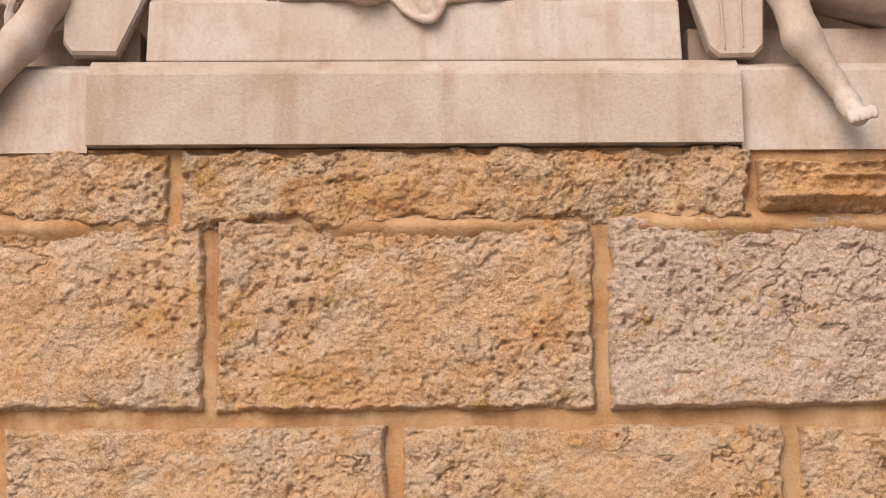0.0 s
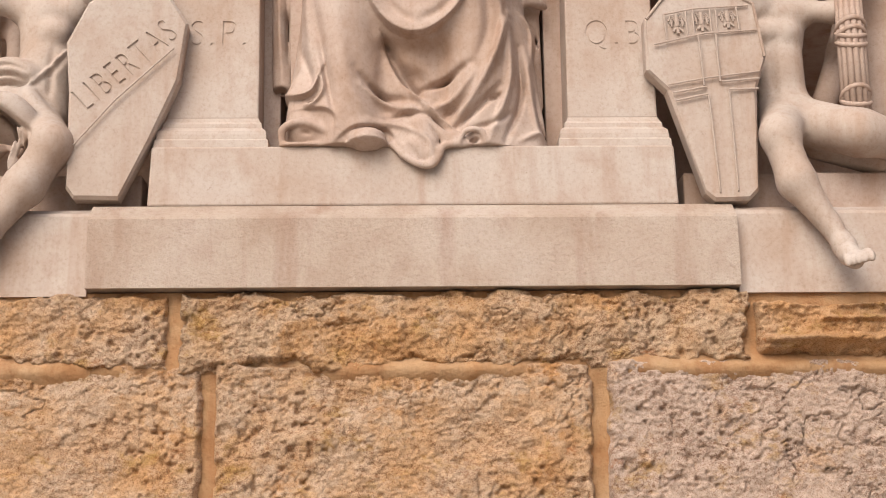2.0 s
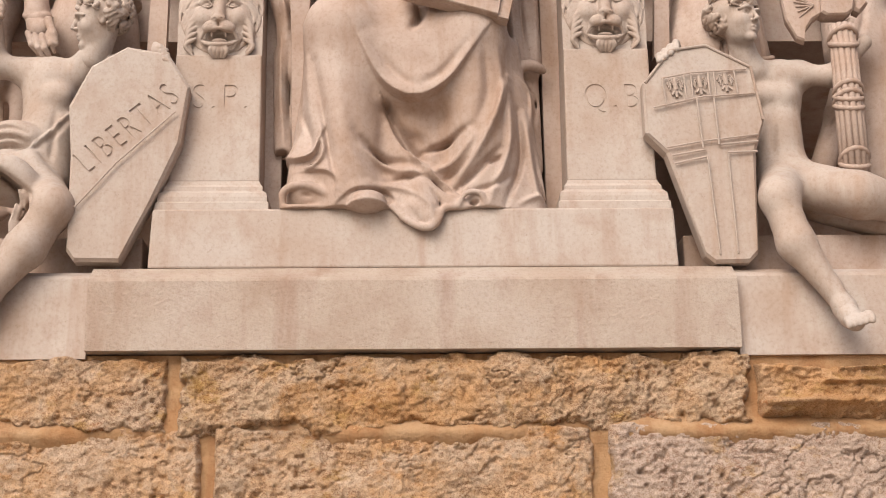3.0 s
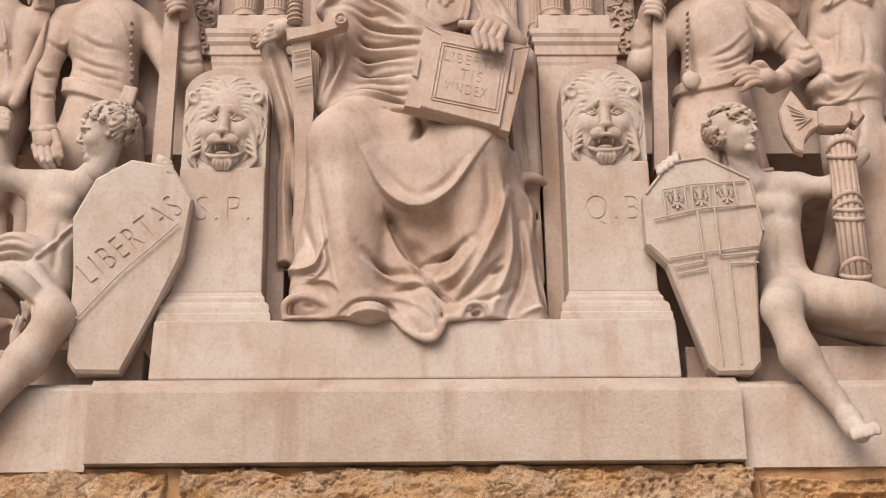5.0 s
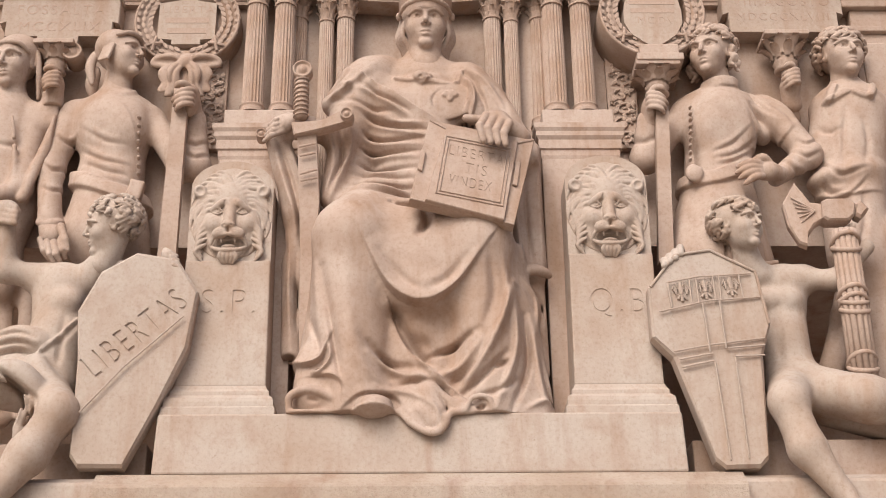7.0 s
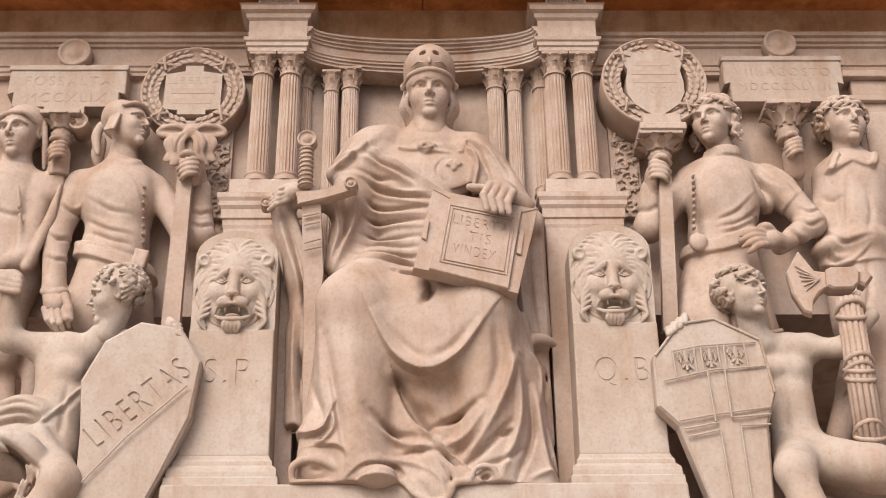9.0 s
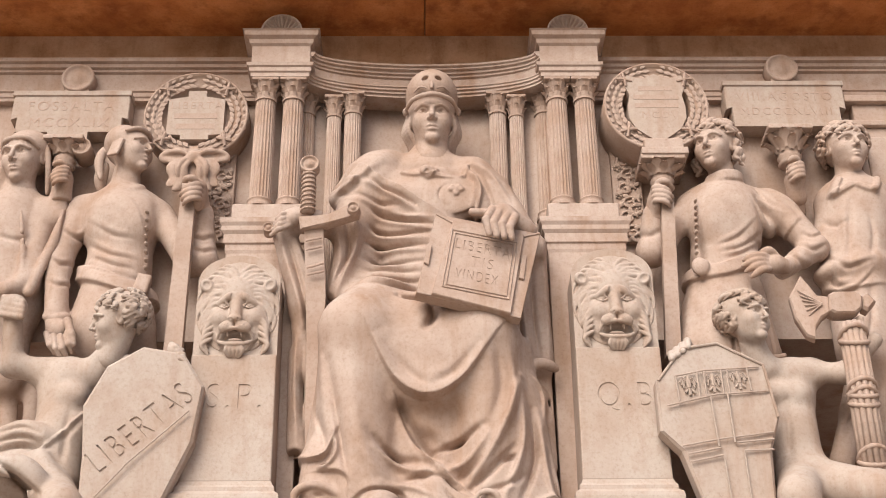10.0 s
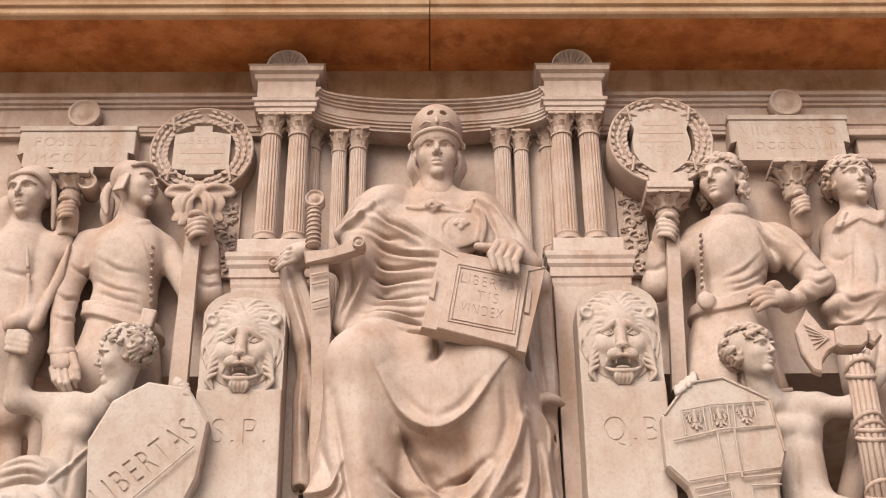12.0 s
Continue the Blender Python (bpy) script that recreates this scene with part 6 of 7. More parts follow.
for q in ([(1.768, -0.2, 4.722), (1.748, -0.2, 4.684), (1.728, -0.2, 4.640)], [(1.728, -0.2, 4.640), (1.768, -0.2, 4.655), (1.806, -0.2, 4.674)], [(1.834, -0.2, 4.670), (1.868, -0.2, 4.652), (1.902, -0.2, 4.646)], [(1.902, -0.2, 4.646), (1.922, -0.2, 4.680), (1.936, -0.2, 4.720)]):
    c.fold(q, 0.014, 0.014, "band")
c.fold([(1.790, -0.220, 4.589), (1.766, -0.240, 4.427), (1.737, -0.240, 4.294)], 0.012, -0.014)
for q in ([(1.666, -0.200, 4.369), (1.717, -0.260, 4.270), (1.840, -0.250, 4.301)], [(1.668, -0.200, 4.303), (1.684, -0.260, 4.210), (1.751, -0.260, 4.200)], [(1.835, -0.240, 4.254), (1.748, -0.260, 4.179), (1.670, -0.220, 4.201)]):
    c.fold(q, 0.0075, -0.010)
    c.fold([tuple(Vector(v) + Vector((0.004, 0, 0.020))) for v in q], 0.010, 0.006)
for q in ([(1.727, -0.200, 4.532), (1.733, -0.200, 4.423), (1.705, -0.200, 4.316)], [(1.858, -0.200, 4.531), (1.863, -0.200, 4.422), (1.835, -0.200, 4.328)], [(1.679, -0.200, 4.532), (1.720, -0.200, 4.491), (1.775, -0.200, 4.504)]):
    c.fold(q, 0.012, -0.010)
c.fold([(1.620, -0.200, 4.222), (1.718, -0.200, 4.180), (1.885, -0.200, 4.210)], 0.03, 0.022, "left")
c.fold([(1.675, -0.220, 3.872), (1.694, -0.220, 3.703), (1.632, -0.210, 3.566)], 0.012, -0.014)
c.fold([(1.817, -0.220, 4.201), (1.797, -0.240, 4.037), (1.739, -0.240, 3.888)], 0.012, -0.014)
c.wear(0.001, 0.11)
S = 0.120
hd = Clay((1.56, -0.40, 4.58), (2.02, 0.0, 5.16), 0.0036)
hd.limb((1.839, -0.120, 4.836), (1.837, -0.110, 4.712), 0.054, 0.062, 0.03)
P = face(hd, (1.838, -0.145, 4.890), S, (0, 0, 8))
curls(hd, P, S, 21, 105, -0.45)
hp = Clay((1.44, -0.34, 4.58), (1.68, -0.06, 4.98), 0.005)
grip(hp, (1.575, -0.190, 4.738), 0.096, 1)
hp.limb((1.574, -0.170, 4.719), (1.594, -0.130, 4.658), 0.036, 0.042, 0.02)
carved("shirted_statue", [c, hd, hp], MARBLE, label="standing man in an open-necked shirt, carved marble", **STATUE)


# ---- carved attributes ----
def slab(name, outline, thick, material, parent=None, rim=0.006, **tags):
    """A thick plate from its corner places on the front, with softened edges; turns its back to the wall."""
    v = [Vector(p) for p in outline]
    n = len(v)
    mid = sum(v, Vector()) / n
    nrm = Vector()
    for i in range(n):
        nrm += (v[i] - mid).cross(v[(i + 1) % n] - mid)
    nrm.normalize()
    if nrm.y > 0:
        nrm = -nrm
    v = [Vector((p.x, mid.y - ((p.x - mid.x) * nrm.x + (p.z - mid.z) * nrm.z) / nrm.y, p.z)) for p in v]
    bm = bmesh.new()
    rings = []
    for grow, back in ((rim, 0.0), (0.0, rim), (0.0, thick)):
        ring = []
        for p in v:
            inward = (mid - p).normalized()
            ring.append(bm.verts.new(p + inward * grow - nrm * back))
        rings.append(ring)
    bm.faces.new(rings[0])
    bm.faces.new(rings[-1][::-1])
    for a, b in zip(rings, rings[1:]):
        for i in range(n):
            j = (i + 1) % n
            bm.faces.new((a[i], a[j], b[j], b[i]))
    return from_bm(name, bm, material, parent, **tags), mid, nrm


def tube(bm, pts, r, seg=8):
    """A round bar along points."""
    p = [Vector(q) for q in pts]
    rings = []
    for i, q in enumerate(p):
        e = (p[min(i + 1, len(p) - 1)] - p[max(i - 1, 0)]).normalized()
        x = e.orthogonal().normalized()
        y = e.cross(x)
        if i:
            x = (last - e * last.dot(e)).normalized()
            y = e.cross(x)
        last = x
        rings.append([bm.verts.new(q + (x * math.cos(2 * math.pi * k / seg) + y * math.sin(2 * math.pi * k / seg)) * r) for k in range(seg)])
    for a, b in zip(rings, rings[1:]):
        for k in range(seg):
            bm.faces.new((a[k], a[(k + 1) % seg], b[(k + 1) % seg], b[k]))
    bm.faces.new(rings[0][::-1])
    bm.faces.new(rings[-1])


def frame_of(mid, nrm, right):
    """A pose on a plate: x along right, z out of it."""
    z = nrm.normalized()
    x = (Vector(right) - z * Vector(right).dot(z)).normalized()
    y = z.cross(x)
    m = Matrix((x, y, z)).transposed().to_4x4()
    m.translation = mid
    return m


# lettered shield
sh = holder("lettered_shield", (-1.151, -0.400, 2.997), "tall marble shield with a cut word on a slanting band", "shield")
plate, mid, nrm = slab("plate", [(-1.244, -0.470, 3.378), (-1.261, -0.480, 3.574), (-1.188, -0.480, 3.733), (-1.062, -0.470, 3.812), (-0.910, -0.460, 3.788), (-0.827, -0.450, 3.658), (-0.851, -0.450, 3.437), (-0.955, -0.455, 3.188), (-1.053, -0.455, 2.984), (-1.211, -0.455, 2.985), (-1.239, -0.455, 3.023)], 0.075, MARBLE_PALE, sh, 0.012)
q = Vector((-1.043, -0.478, 3.484))
m = frame_of(q - nrm * (q - mid).dot(nrm), nrm, Vector((-0.882, -0.470, 3.649)) - Vector((-1.209, -0.470, 3.352)))
band = []
bm = bmesh.new()
for pts in ([(-1.215, -0.478, 3.178), (-1.075, -0.476, 3.349), (-0.872, -0.470, 3.550)],):
    tube(bm, pts, 0.0032)
from_bm("band_edge", bm, MARBLE_PALE, sh)
me = letters("LIBERTAS", 0.140, 0.008, m, 0.43)
engrave(plate, [me])

# shield with birds and cross
sh = holder("cross_shield", (1.131, -0.400, 2.983), "tall marble shield with raised cross and small emblems", "shield")
plate, mid, nrm = slab("plate", [(0.852, -0.470, 3.661), (0.958, -0.480, 3.796), (1.093, -0.480, 3.817), (1.262, -0.480, 3.725), (1.295, -0.475, 3.509), (1.255, -0.475, 3.387), (1.239, -0.455, 3.003), (1.207, -0.455, 2.970), (1.082, -0.455, 2.967), (1.048, -0.455, 2.996), (0.927, -0.470, 3.386), (0.854, -0.470, 3.466)], 0.075, MARBLE_PALE, sh, 0.012)


def bars(name, lines, r):
    for pts in lines:
        bm = bmesh.new()
        tube(bm, pts, r)
        from_bm(name, bm, MARBLE_PALE, sh)


bars("raised_line", [
    [(0.922, -0.488, 3.671), (1.033, -0.490, 3.693), (1.237, -0.488, 3.707)], [(0.884, -0.484, 3.555), (1.068, -0.488, 3.597), (1.264, -0.484, 3.612)],
    [(1.046, -0.487, 3.589), (1.058, -0.484, 3.395)], [(1.110, -0.487, 3.598), (1.118, -0.484, 3.410)], [(0.927, -0.479, 3.400), (1.065, -0.484, 3.424), (1.265, -0.480, 3.451)],
    [(0.953, -0.478, 3.339), (1.073, -0.480, 3.364)], [(1.149, -0.482, 3.380), (1.258, -0.478, 3.385)], [(1.073, -0.480, 3.364), (1.099, -0.462, 2.996)], [(1.149, -0.480, 3.376), (1.164, -0.462, 3.002)],
    [(1.124, -0.484, 3.410), (1.262, -0.480, 3.424)], [(0.945, -0.480, 3.369), (1.067, -0.482, 3.391)],
    [(1.003, -0.489, 3.684), (1.008, -0.487, 3.585)], [(1.029, -0.489, 3.689), (1.033, -0.487, 3.589)], [(1.093, -0.489, 3.698), (1.097, -0.487, 3.598)], [(1.115, -0.489, 3.698), (1.118, -0.487, 3.598)], [(1.191, -0.489, 3.702), (1.200, -0.486, 3.612)], [(0.922, -0.488, 3.671), (0.931, -0.486, 3.572)]], 0.0036)
for k, (p, q) in enumerate((((0.968, -0.489, 3.671), (0.975, -0.487, 3.598)), ((1.060, -0.489, 3.680), (1.066, -0.487, 3.607)), ((1.156, -0.489, 3.689), (1.163, -0.487, 3.620)))):
    bm = bmesh.new()
    p, q = Vector(p) + Vector((0, 0.007, 0)), Vector(q) + Vector((0, 0.007, 0))
    tube(bm, [p.lerp(q, -0.02), p.lerp(q, 0.14)], 0.0070)
    tube(bm, [p.lerp(q, 0.12), p.lerp(q, 0.40), p.lerp(q, 0.62)], 0.0090)
    tube(bm, [p.lerp(q, 0.60), q], 0.0060)
    for s in (-1, 1):
        for k in range(3):
            tube(bm, [p.lerp(q, 0.25 + 0.08 * k), p.lerp(q, 0.05 + 0.12 * k) + Vector((s * (0.020 - 0.002 * k), 0, 0)), p.lerp(q, 0.34 + 0.14 * k) + Vector((s * (0.031 - 0.005 * k), 0, 0))], 0.0036)
        tube(bm, [p.lerp(q, 0.62), q + Vector((s * 0.018, 0, 0.008))], 0.0044)
    from_bm("emblem", bm, MARBLE_PALE, sh)
bm = bmesh.new()
tube(bm, [(0.860, -0.474, 3.659), (0.959, -0.482, 3.786), (1.092, -0.482, 3.806), (1.256, -0.482, 3.717), (1.288, -0.478, 3.510)], 0.006)
from_bm("rim", bm, MARBLE_PALE, sh)

# bundle of rods with axe
fa = holder("axe_bundle", (1.662, -0.300, 3.337), "carved marble bundle of bound rods with an axe head", "axe")
a, b = Vector((1.655, -0.360, 3.942)), Vector((1.658, -0.340, 3.332))
e = (b - a).normalized()
x = e.cross(Vector((0, 1, 0))).normalized()
y = e.cross(x)
for i in range(12):
    t = 2 * math.pi * i / 12
    o = (x * math.cos(t) + y * math.sin(t)) * 0.042
    bm = bmesh.new()
    tube(bm, [a + o * 0.92, a.lerp(b, 0.5) + o, b + o * 1.05], 0.0125, 8)
    from_bm("rod", bm, MARBLE, fa, True)
bm = bmesh.new()
tube(bm, [a, b], 0.036, 12)
from_bm("core", bm, MARBLE, fa, True)
for f0 in (0.10, 0.46, 0.52, 0.90):
    bm = bmesh.new()
    ring = []
    q = a.lerp(b, f0)
    for dy in (-0.012, 0.012):
        pts = [q + e * (dy + (0.026 if dy > 0 else -0.026) * math.sin(t * 2 * math.pi / 20)) + (x * math.cos(2 * math.pi * t / 20) + y * math.sin(2 * math.pi * t / 20)) * 0.051 for t in range(21)]
        tube(bm, pts, 0.0105, 6)
    from_bm("strap", bm, MARBLE, fa, True)
hdz, mid, nrm = slab("axe_blade", [(1.484, -0.360, 4.157), (1.509, -0.370, 4.116), (1.536, -0.380, 4.066), (1.579, -0.380, 4.056), (1.580, -0.380, 3.992), (1.542, -0.380, 3.967), (1.513, -0.370, 3.928), (1.505, -0.360, 3.879), (1.476, -0.360, 3.894), (1.441, -0.360, 3.972), (1.429, -0.360, 4.066)], 0.045, MARBLE, fa, 0.008)
bm = bmesh.new()
for k in range(6):
    tube(bm, [(1.547, -0.384, 4.022), tuple(Vector((1.475, -0.366, 4.088)) + Vector((0.006 * k - 0.012, -0.002, -0.022 * k)))], 0.003, 6)
from_bm("engraved_rays", bm, MARBLE, fa)
slab("axe_socket", [(1.574, -0.400, 4.056), (1.596, -0.405, 4.068), (1.685, -0.405, 4.068), (1.706, -0.400, 4.045), (1.695, -0.400, 3.996), (1.669, -0.405, 3.974), (1.589, -0.405, 3.974), (1.570, -0.400, 3.987)], 0.075, MARBLE, fa, 0.008)
slab("axe_poll", [(1.710, -0.390, 4.055), (1.733, -0.395, 4.068), (1.760, -0.390, 4.031), (1.722, -0.395, 3.989), (1.701, -0.390, 4.001)], 0.055, MARBLE, fa, 0.012)

# sword
sw = holder("sword", (-0.450, -0.330, 3.518), "carved marble sword with a disc pommel and twisted grip", "sword")
slab("blade", [(-0.489, -0.400, 4.384), (-0.413, -0.400, 4.399), (-0.393, -0.370, 4.076), (-0.404, -0.330, 3.894), (-0.430, -0.280, 3.446), (-0.460, -0.280, 3.446), (-0.466, -0.330, 3.895), (-0.472, -0.370, 4.056)], 0.035, MARBLE, sw, 0.006)
for k, (p, q) in enumerate((((-0.477, -0.405, 4.299), (-0.415, -0.405, 4.314)), ((-0.474, -0.402, 4.260), (-0.412, -0.402, 4.275)), ((-0.470, -0.395, 4.183), (-0.406, -0.395, 4.203)), ((-0.467, -0.392, 4.154), (-0.403, -0.392, 4.169)))):
    bm = bmesh.new()
    tube(bm, [p, q], 0.005, 6)
    from_bm("blade_band", bm, MARBLE, sw)
bm = bmesh.new()
g0, g1 = Vector((-0.475, -0.400, 4.431)), Vector((-0.477, -0.400, 4.626))
tube(bm, [g0, g0.lerp(g1, 0.5), g1], 0.026, 16)
from_bm("grip", bm, MARBLE, sw, True)
for k in range(9):
    bm = bmesh.new()
    q = g0.lerp(g1, (k + 0.5) / 9.5)
    tube(bm, [q + Vector((0.028 * math.cos(t * math.pi / 8), 0.028 * math.sin(t * math.pi / 8), 0.004 * math.cos(t * math.pi / 8))) for t in range(17)], 0.0045, 6)
    from_bm("grip_turn", bm, MARBLE, sw, True)


def disc(name, at, r, thick, parent, rings=(1.0, 0.8), lean=0.0, mat=None):
    """A round boss with a raised rim, facing out."""
    bm = bmesh.new()
    prof = [(1.0, thick), (1.0, -0.004), (0.94, -0.008), (0.82, -0.008), (0.78, 0.0), (0.45, 0.0), (0.38, -0.006), (0.0, -0.008)]
    last = None
    for q, y in prof:
        ring = [bm.verts.new((at[0] + r * q * math.cos(2 * math.pi * k / 36), at[1] + y, at[2] + r * q * math.sin(2 * math.pi * k / 36))) for k in range(36)] if q else [bm.verts.new((at[0], at[1] + y, at[2]))]
        if last:
            for k in range(36):
                j = (k + 1) % 36
                bm.faces.new((last[k], last[j], ring[j], ring[k]) if q else (last[k], last[j], ring[0]))
        else:
            bm.faces.new(ring)
        last = ring
    return from_bm(name, bm, mat or MARBLE, parent, True)


disc("pommel", (-0.474, -0.420, 4.651), 0.040, 0.045, sw)
slab("cross_guard", [(-0.511, -0.420, 4.403), (-0.403, -0.425, 4.405), (-0.287, -0.440, 4.459), (-0.264, -0.440, 4.433), (-0.272, -0.440, 4.402), (-0.397, -0.425, 4.364), (-0.500, -0.420, 4.347)], 0.05, MARBLE, sw, 0.008)
disc("guard_disc", (-0.290, -0.452, 4.423), 0.025, 0.03, sw)
disc("seat_knob", (-0.635, -0.360, 4.386), 0.022, 0.05, sw)

# book
bk = holder("book", (0.160, -0.500, 3.955), "square carved marble book cover with cut words and mitred frame", "book")
plate, mid, nrm = slab("cover", [(0.038, -0.520, 4.359), (0.451, -0.460, 4.292), (0.355, -0.550, 3.887), (-0.039, -0.570, 3.977)], 0.05, MARBLE, bk, 0.004)
right = Vector((0.451, -0.460, 4.292)) - Vector((0.038, -0.520, 4.359))
inner, mid2, n2 = slab("panel", [(0.106, -0.532, 4.322), (0.384, -0.494, 4.272), (0.316, -0.566, 3.898), (0.020, -0.585, 3.969)], 0.035, MARBLE, bk, 0.004)
m = frame_of(mid2 + n2 * 0.001, n2, Vector((0.384, -0.494, 4.272)) - Vector((0.106, -0.532, 4.322)))
engrave(inner, [letters("LIBERTA", 0.070, 0.005, m @ Matrix.Translation((0.0, 0.075, 0)), 0.215), letters("TIS", 0.070, 0.005, m @ Matrix.Translation((0.008, 0.005, 0)), 0.085), letters("VINDEX", 0.070, 0.005, m @ Matrix.Translation((-0.006, -0.065, 0)), 0.165)])
for grow in (0.93, 0.84):
    bm = bmesh.new()
    cs = [m @ Vector((sx * 0.138 * grow, sy * 0.150 * grow, 0.001)) for sx, sy in ((-1, 1), (1, 1), (1, -1), (-1, -1), (-1, 1))]
    tube(bm, cs, 0.003, 6)
    from_bm("panel_border", bm, MARBLE, bk)
for p, q in (((0.038, -0.520, 4.359), (0.106, -0.532, 4.322)), ((0.451, -0.460, 4.292), (0.384, -0.494, 4.272)), ((0.355, -0.550, 3.887), (0.316, -0.566, 3.898)), ((-0.039, -0.570, 3.977), (0.020, -0.585, 3.969))):
    bm = bmesh.new()
    p, q = [v - nrm * (v - mid).dot(nrm) for v in (Vector(p), Vector(q))]
    tube(bm, [p + nrm * 0.002 + (q - p) * 0.06, q + nrm * 0.002], 0.004, 6)
    from_bm("mitre_line", bm, MARBLE, bk)
for pts in ([(-0.009, -0.560, 4.113), (0.005, -0.548, 4.203), (0.022, -0.548, 4.198), (0.008, -0.560, 4.103)], [(0.389, -0.495, 4.177), (0.371, -0.520, 4.060), (0.354, -0.520, 4.065), (0.371, -0.500, 4.174)]):
    slab("clasp", [tuple(Vector(p) + nrm * 0.006) for p in pts], 0.03, MARBLE, bk, 0.002)


# ---- standards behind the figures ----
def leaf(bm, at, angle, length, width, lift):
    """One pointed laurel leaf with a midrib, lying on the ring."""
    e = Vector((math.cos(angle), 0, math.sin(angle)))
    n = Vector((-e.z, 0, e.x))
    p = Vector(at)
    rows = ((0.0, 0.15), (0.35, 1.0), (0.7, 0.75), (1.0, 0.05))
    grid = []
    for t, w in rows:
        q = p + e * length * t
        up = lift * math.sin(math.pi * min(1, t + 0.15))
        grid.append([bm.verts.new(q + n * width * w * s - Vector((0, up * (1.0 if s == 0 else 0.35), 0))) for s in (-1, 0, 1)])
    for u, v in zip(grid, grid[1:]):
        for k in (0, 1):
            bm.faces.new((u[k], u[k + 1], v[k + 1], v[k]))


def wreath(at, r, label, seed, deep=0.030):
    """A broad dished ring bound with laurel."""
    w = holder("wreath_disc", (at[0], at[1], at[2] - r), label, "wreath", "wreath discs")
    bm = bmesh.new()
    prof = [(1.0, -at[1]), (1.0, 0.0), (0.985, -0.008), (0.95, -0.008), (0.935, 0.006), (0.72, 0.002), (0.66, 0.010), (0.655, deep), (0.0, deep)]
    last = None
    n = 64
    for q, y in prof:
        ring = [bm.verts.new((at[0] + r * q * math.cos(2 * math.pi * k / n), at[1] + y, at[2] + r * q * math.sin(2 * math.pi * k / n))) for k in range(n)] if q else [bm.verts.new((at[0], at[1] + y, at[2]))]
        if last:
            for k in range(n):
                j = (k + 1) % n
                bm.faces.new((last[k], last[j], ring[j], ring[k]) if q else (last[k], last[j], ring[0]))
        last = ring
    from_bm("disc", bm, MARBLE, w, True)
    rnd = random.Random(seed)
    for side in (-1, 1):
        for k in range(17):
            a = -math.pi / 2 + side * (0.12 + k * 0.172)
            for row in (-1, 0, 1):
                rr = r * (0.81 + 0.085 * row)
                bm = bmesh.new()
                p = (at[0] + rr * math.cos(a), at[1] - 0.002, at[2] + rr * math.sin(a))
                leaf(bm, p, a + side * (math.pi / 2) - side * row * 0.55 + rnd.uniform(-0.12, 0.12), r * 0.17, r * 0.042, 0.006)
                from_bm("leaf", bm, MARBLE, w, True)
    for k in range(4):
        a = math.pi / 4 + k * math.pi / 2
        for tilt in (-1, 1):
            bm = bmesh.new()
            p = Vector((at[0] + r * 0.81 * math.cos(a), at[1] - 0.012, at[2] + r * 0.81 * math.sin(a)))
            d = Vector((math.cos(a + tilt * 0.6), 0, math.sin(a + tilt * 0.6))) * r * 0.15
            tube(bm, [p - d, p - Vector((0, 0.006, 0)), p + d], 0.007, 6)
            from_bm("ribbon", bm, MARBLE, w)
    return w


def writing(parent, m, rows, mat):
    """Worn lines of writing as plain raised bars."""
    for y, wd, ht in rows:
        bm = bmesh.new()
        add_box(bm, -wd / 2, wd / 2, -ht / 2, ht / 2, -0.002, 0.0015, 0)
        bm.transform(m @ Matrix.Translation((0, y, 0)))
        from_bm("worn_line", bm, mat, parent)


def letter_mesh(parent, text, size, m, mat):
    me = letters(text, size, 0.001, m)
    v = [tuple(p.co) for p in me.vertices]
    return place("lettering", v, [list(p.vertices) for p in me.polygons], mat, parent)


WL, WR = Vector((-1.016, -0.110, 5.103)), Vector((1.014, -0.200, 5.087))
w = wreath(WL, 0.232, "round laurel wreath disc around a small lettered tablet, marble", 1)
bm = bmesh.new()
pts = [(-0.062, -0.128), (0.062, -0.128), (0.062, -0.105), (0.125, -0.100), (0.125, 0.085), (0.040, 0.100), (0.040, 0.130), (-0.040, 0.130), (-0.040, 0.100), (-0.125, 0.085), (-0.125, -0.100), (-0.062, -0.105)]
f = [bm.verts.new((WL.x + a, WL.y - 0.004, WL.z + b)) for a, b in pts]
g = [bm.verts.new((WL.x + a, WL.y + 0.034, WL.z + b)) for a, b in pts]
bm.faces.new(f)
for i in range(len(pts)):
    j = (i + 1) % len(pts)
    bm.faces.new((f[j], f[i], g[i], g[j]))
from_bm("tablet", bm, MARBLE_PALE, w)
m = frame_of(WL + Vector((0, -0.004, 0)), Vector((0, -1, 0)), (1, 0, 0))
letter_mesh(w, "LIBERTA", 0.052, m @ Matrix.Translation((0, 0.050, 0)), MARBLE)
writing(w, m, [(-0.005, 0.19, 0.028), (-0.060, 0.17, 0.028)], MARBLE)

w = wreath(WR, 0.232, "round laurel wreath disc around a small shield, marble", 2, 0.098)
bm = bmesh.new()
pts = []
for s in (1, -1):
    edge = [(0.0, 0.172), (0.045, 0.150), (0.085, 0.150), (0.135, 0.165), (0.150, 0.110), (0.128, 0.055), (0.140, -0.010), (0.140, -0.070), (0.110, -0.130), (0.055, -0.170), (0.0, -0.205)]
    pts += edge[:-1] if s > 0 else [(-a, b) for a, b in edge[:0:-1]]
pts = [(a * 0.90, b * 0.96) for a, b in pts]
f = [bm.verts.new((WR.x + a, WR.y - 0.012, WR.z + b)) for a, b in pts]
g = [bm.verts.new((WR.x + a * 1.02, WR.y + 0.096, WR.z + b * 1.02)) for a, b in pts]
bm.faces.new(f)
for i in range(len(pts)):
    j = (i + 1) % len(pts)
    bm.faces.new((f[j], f[i], g[i], g[j]))
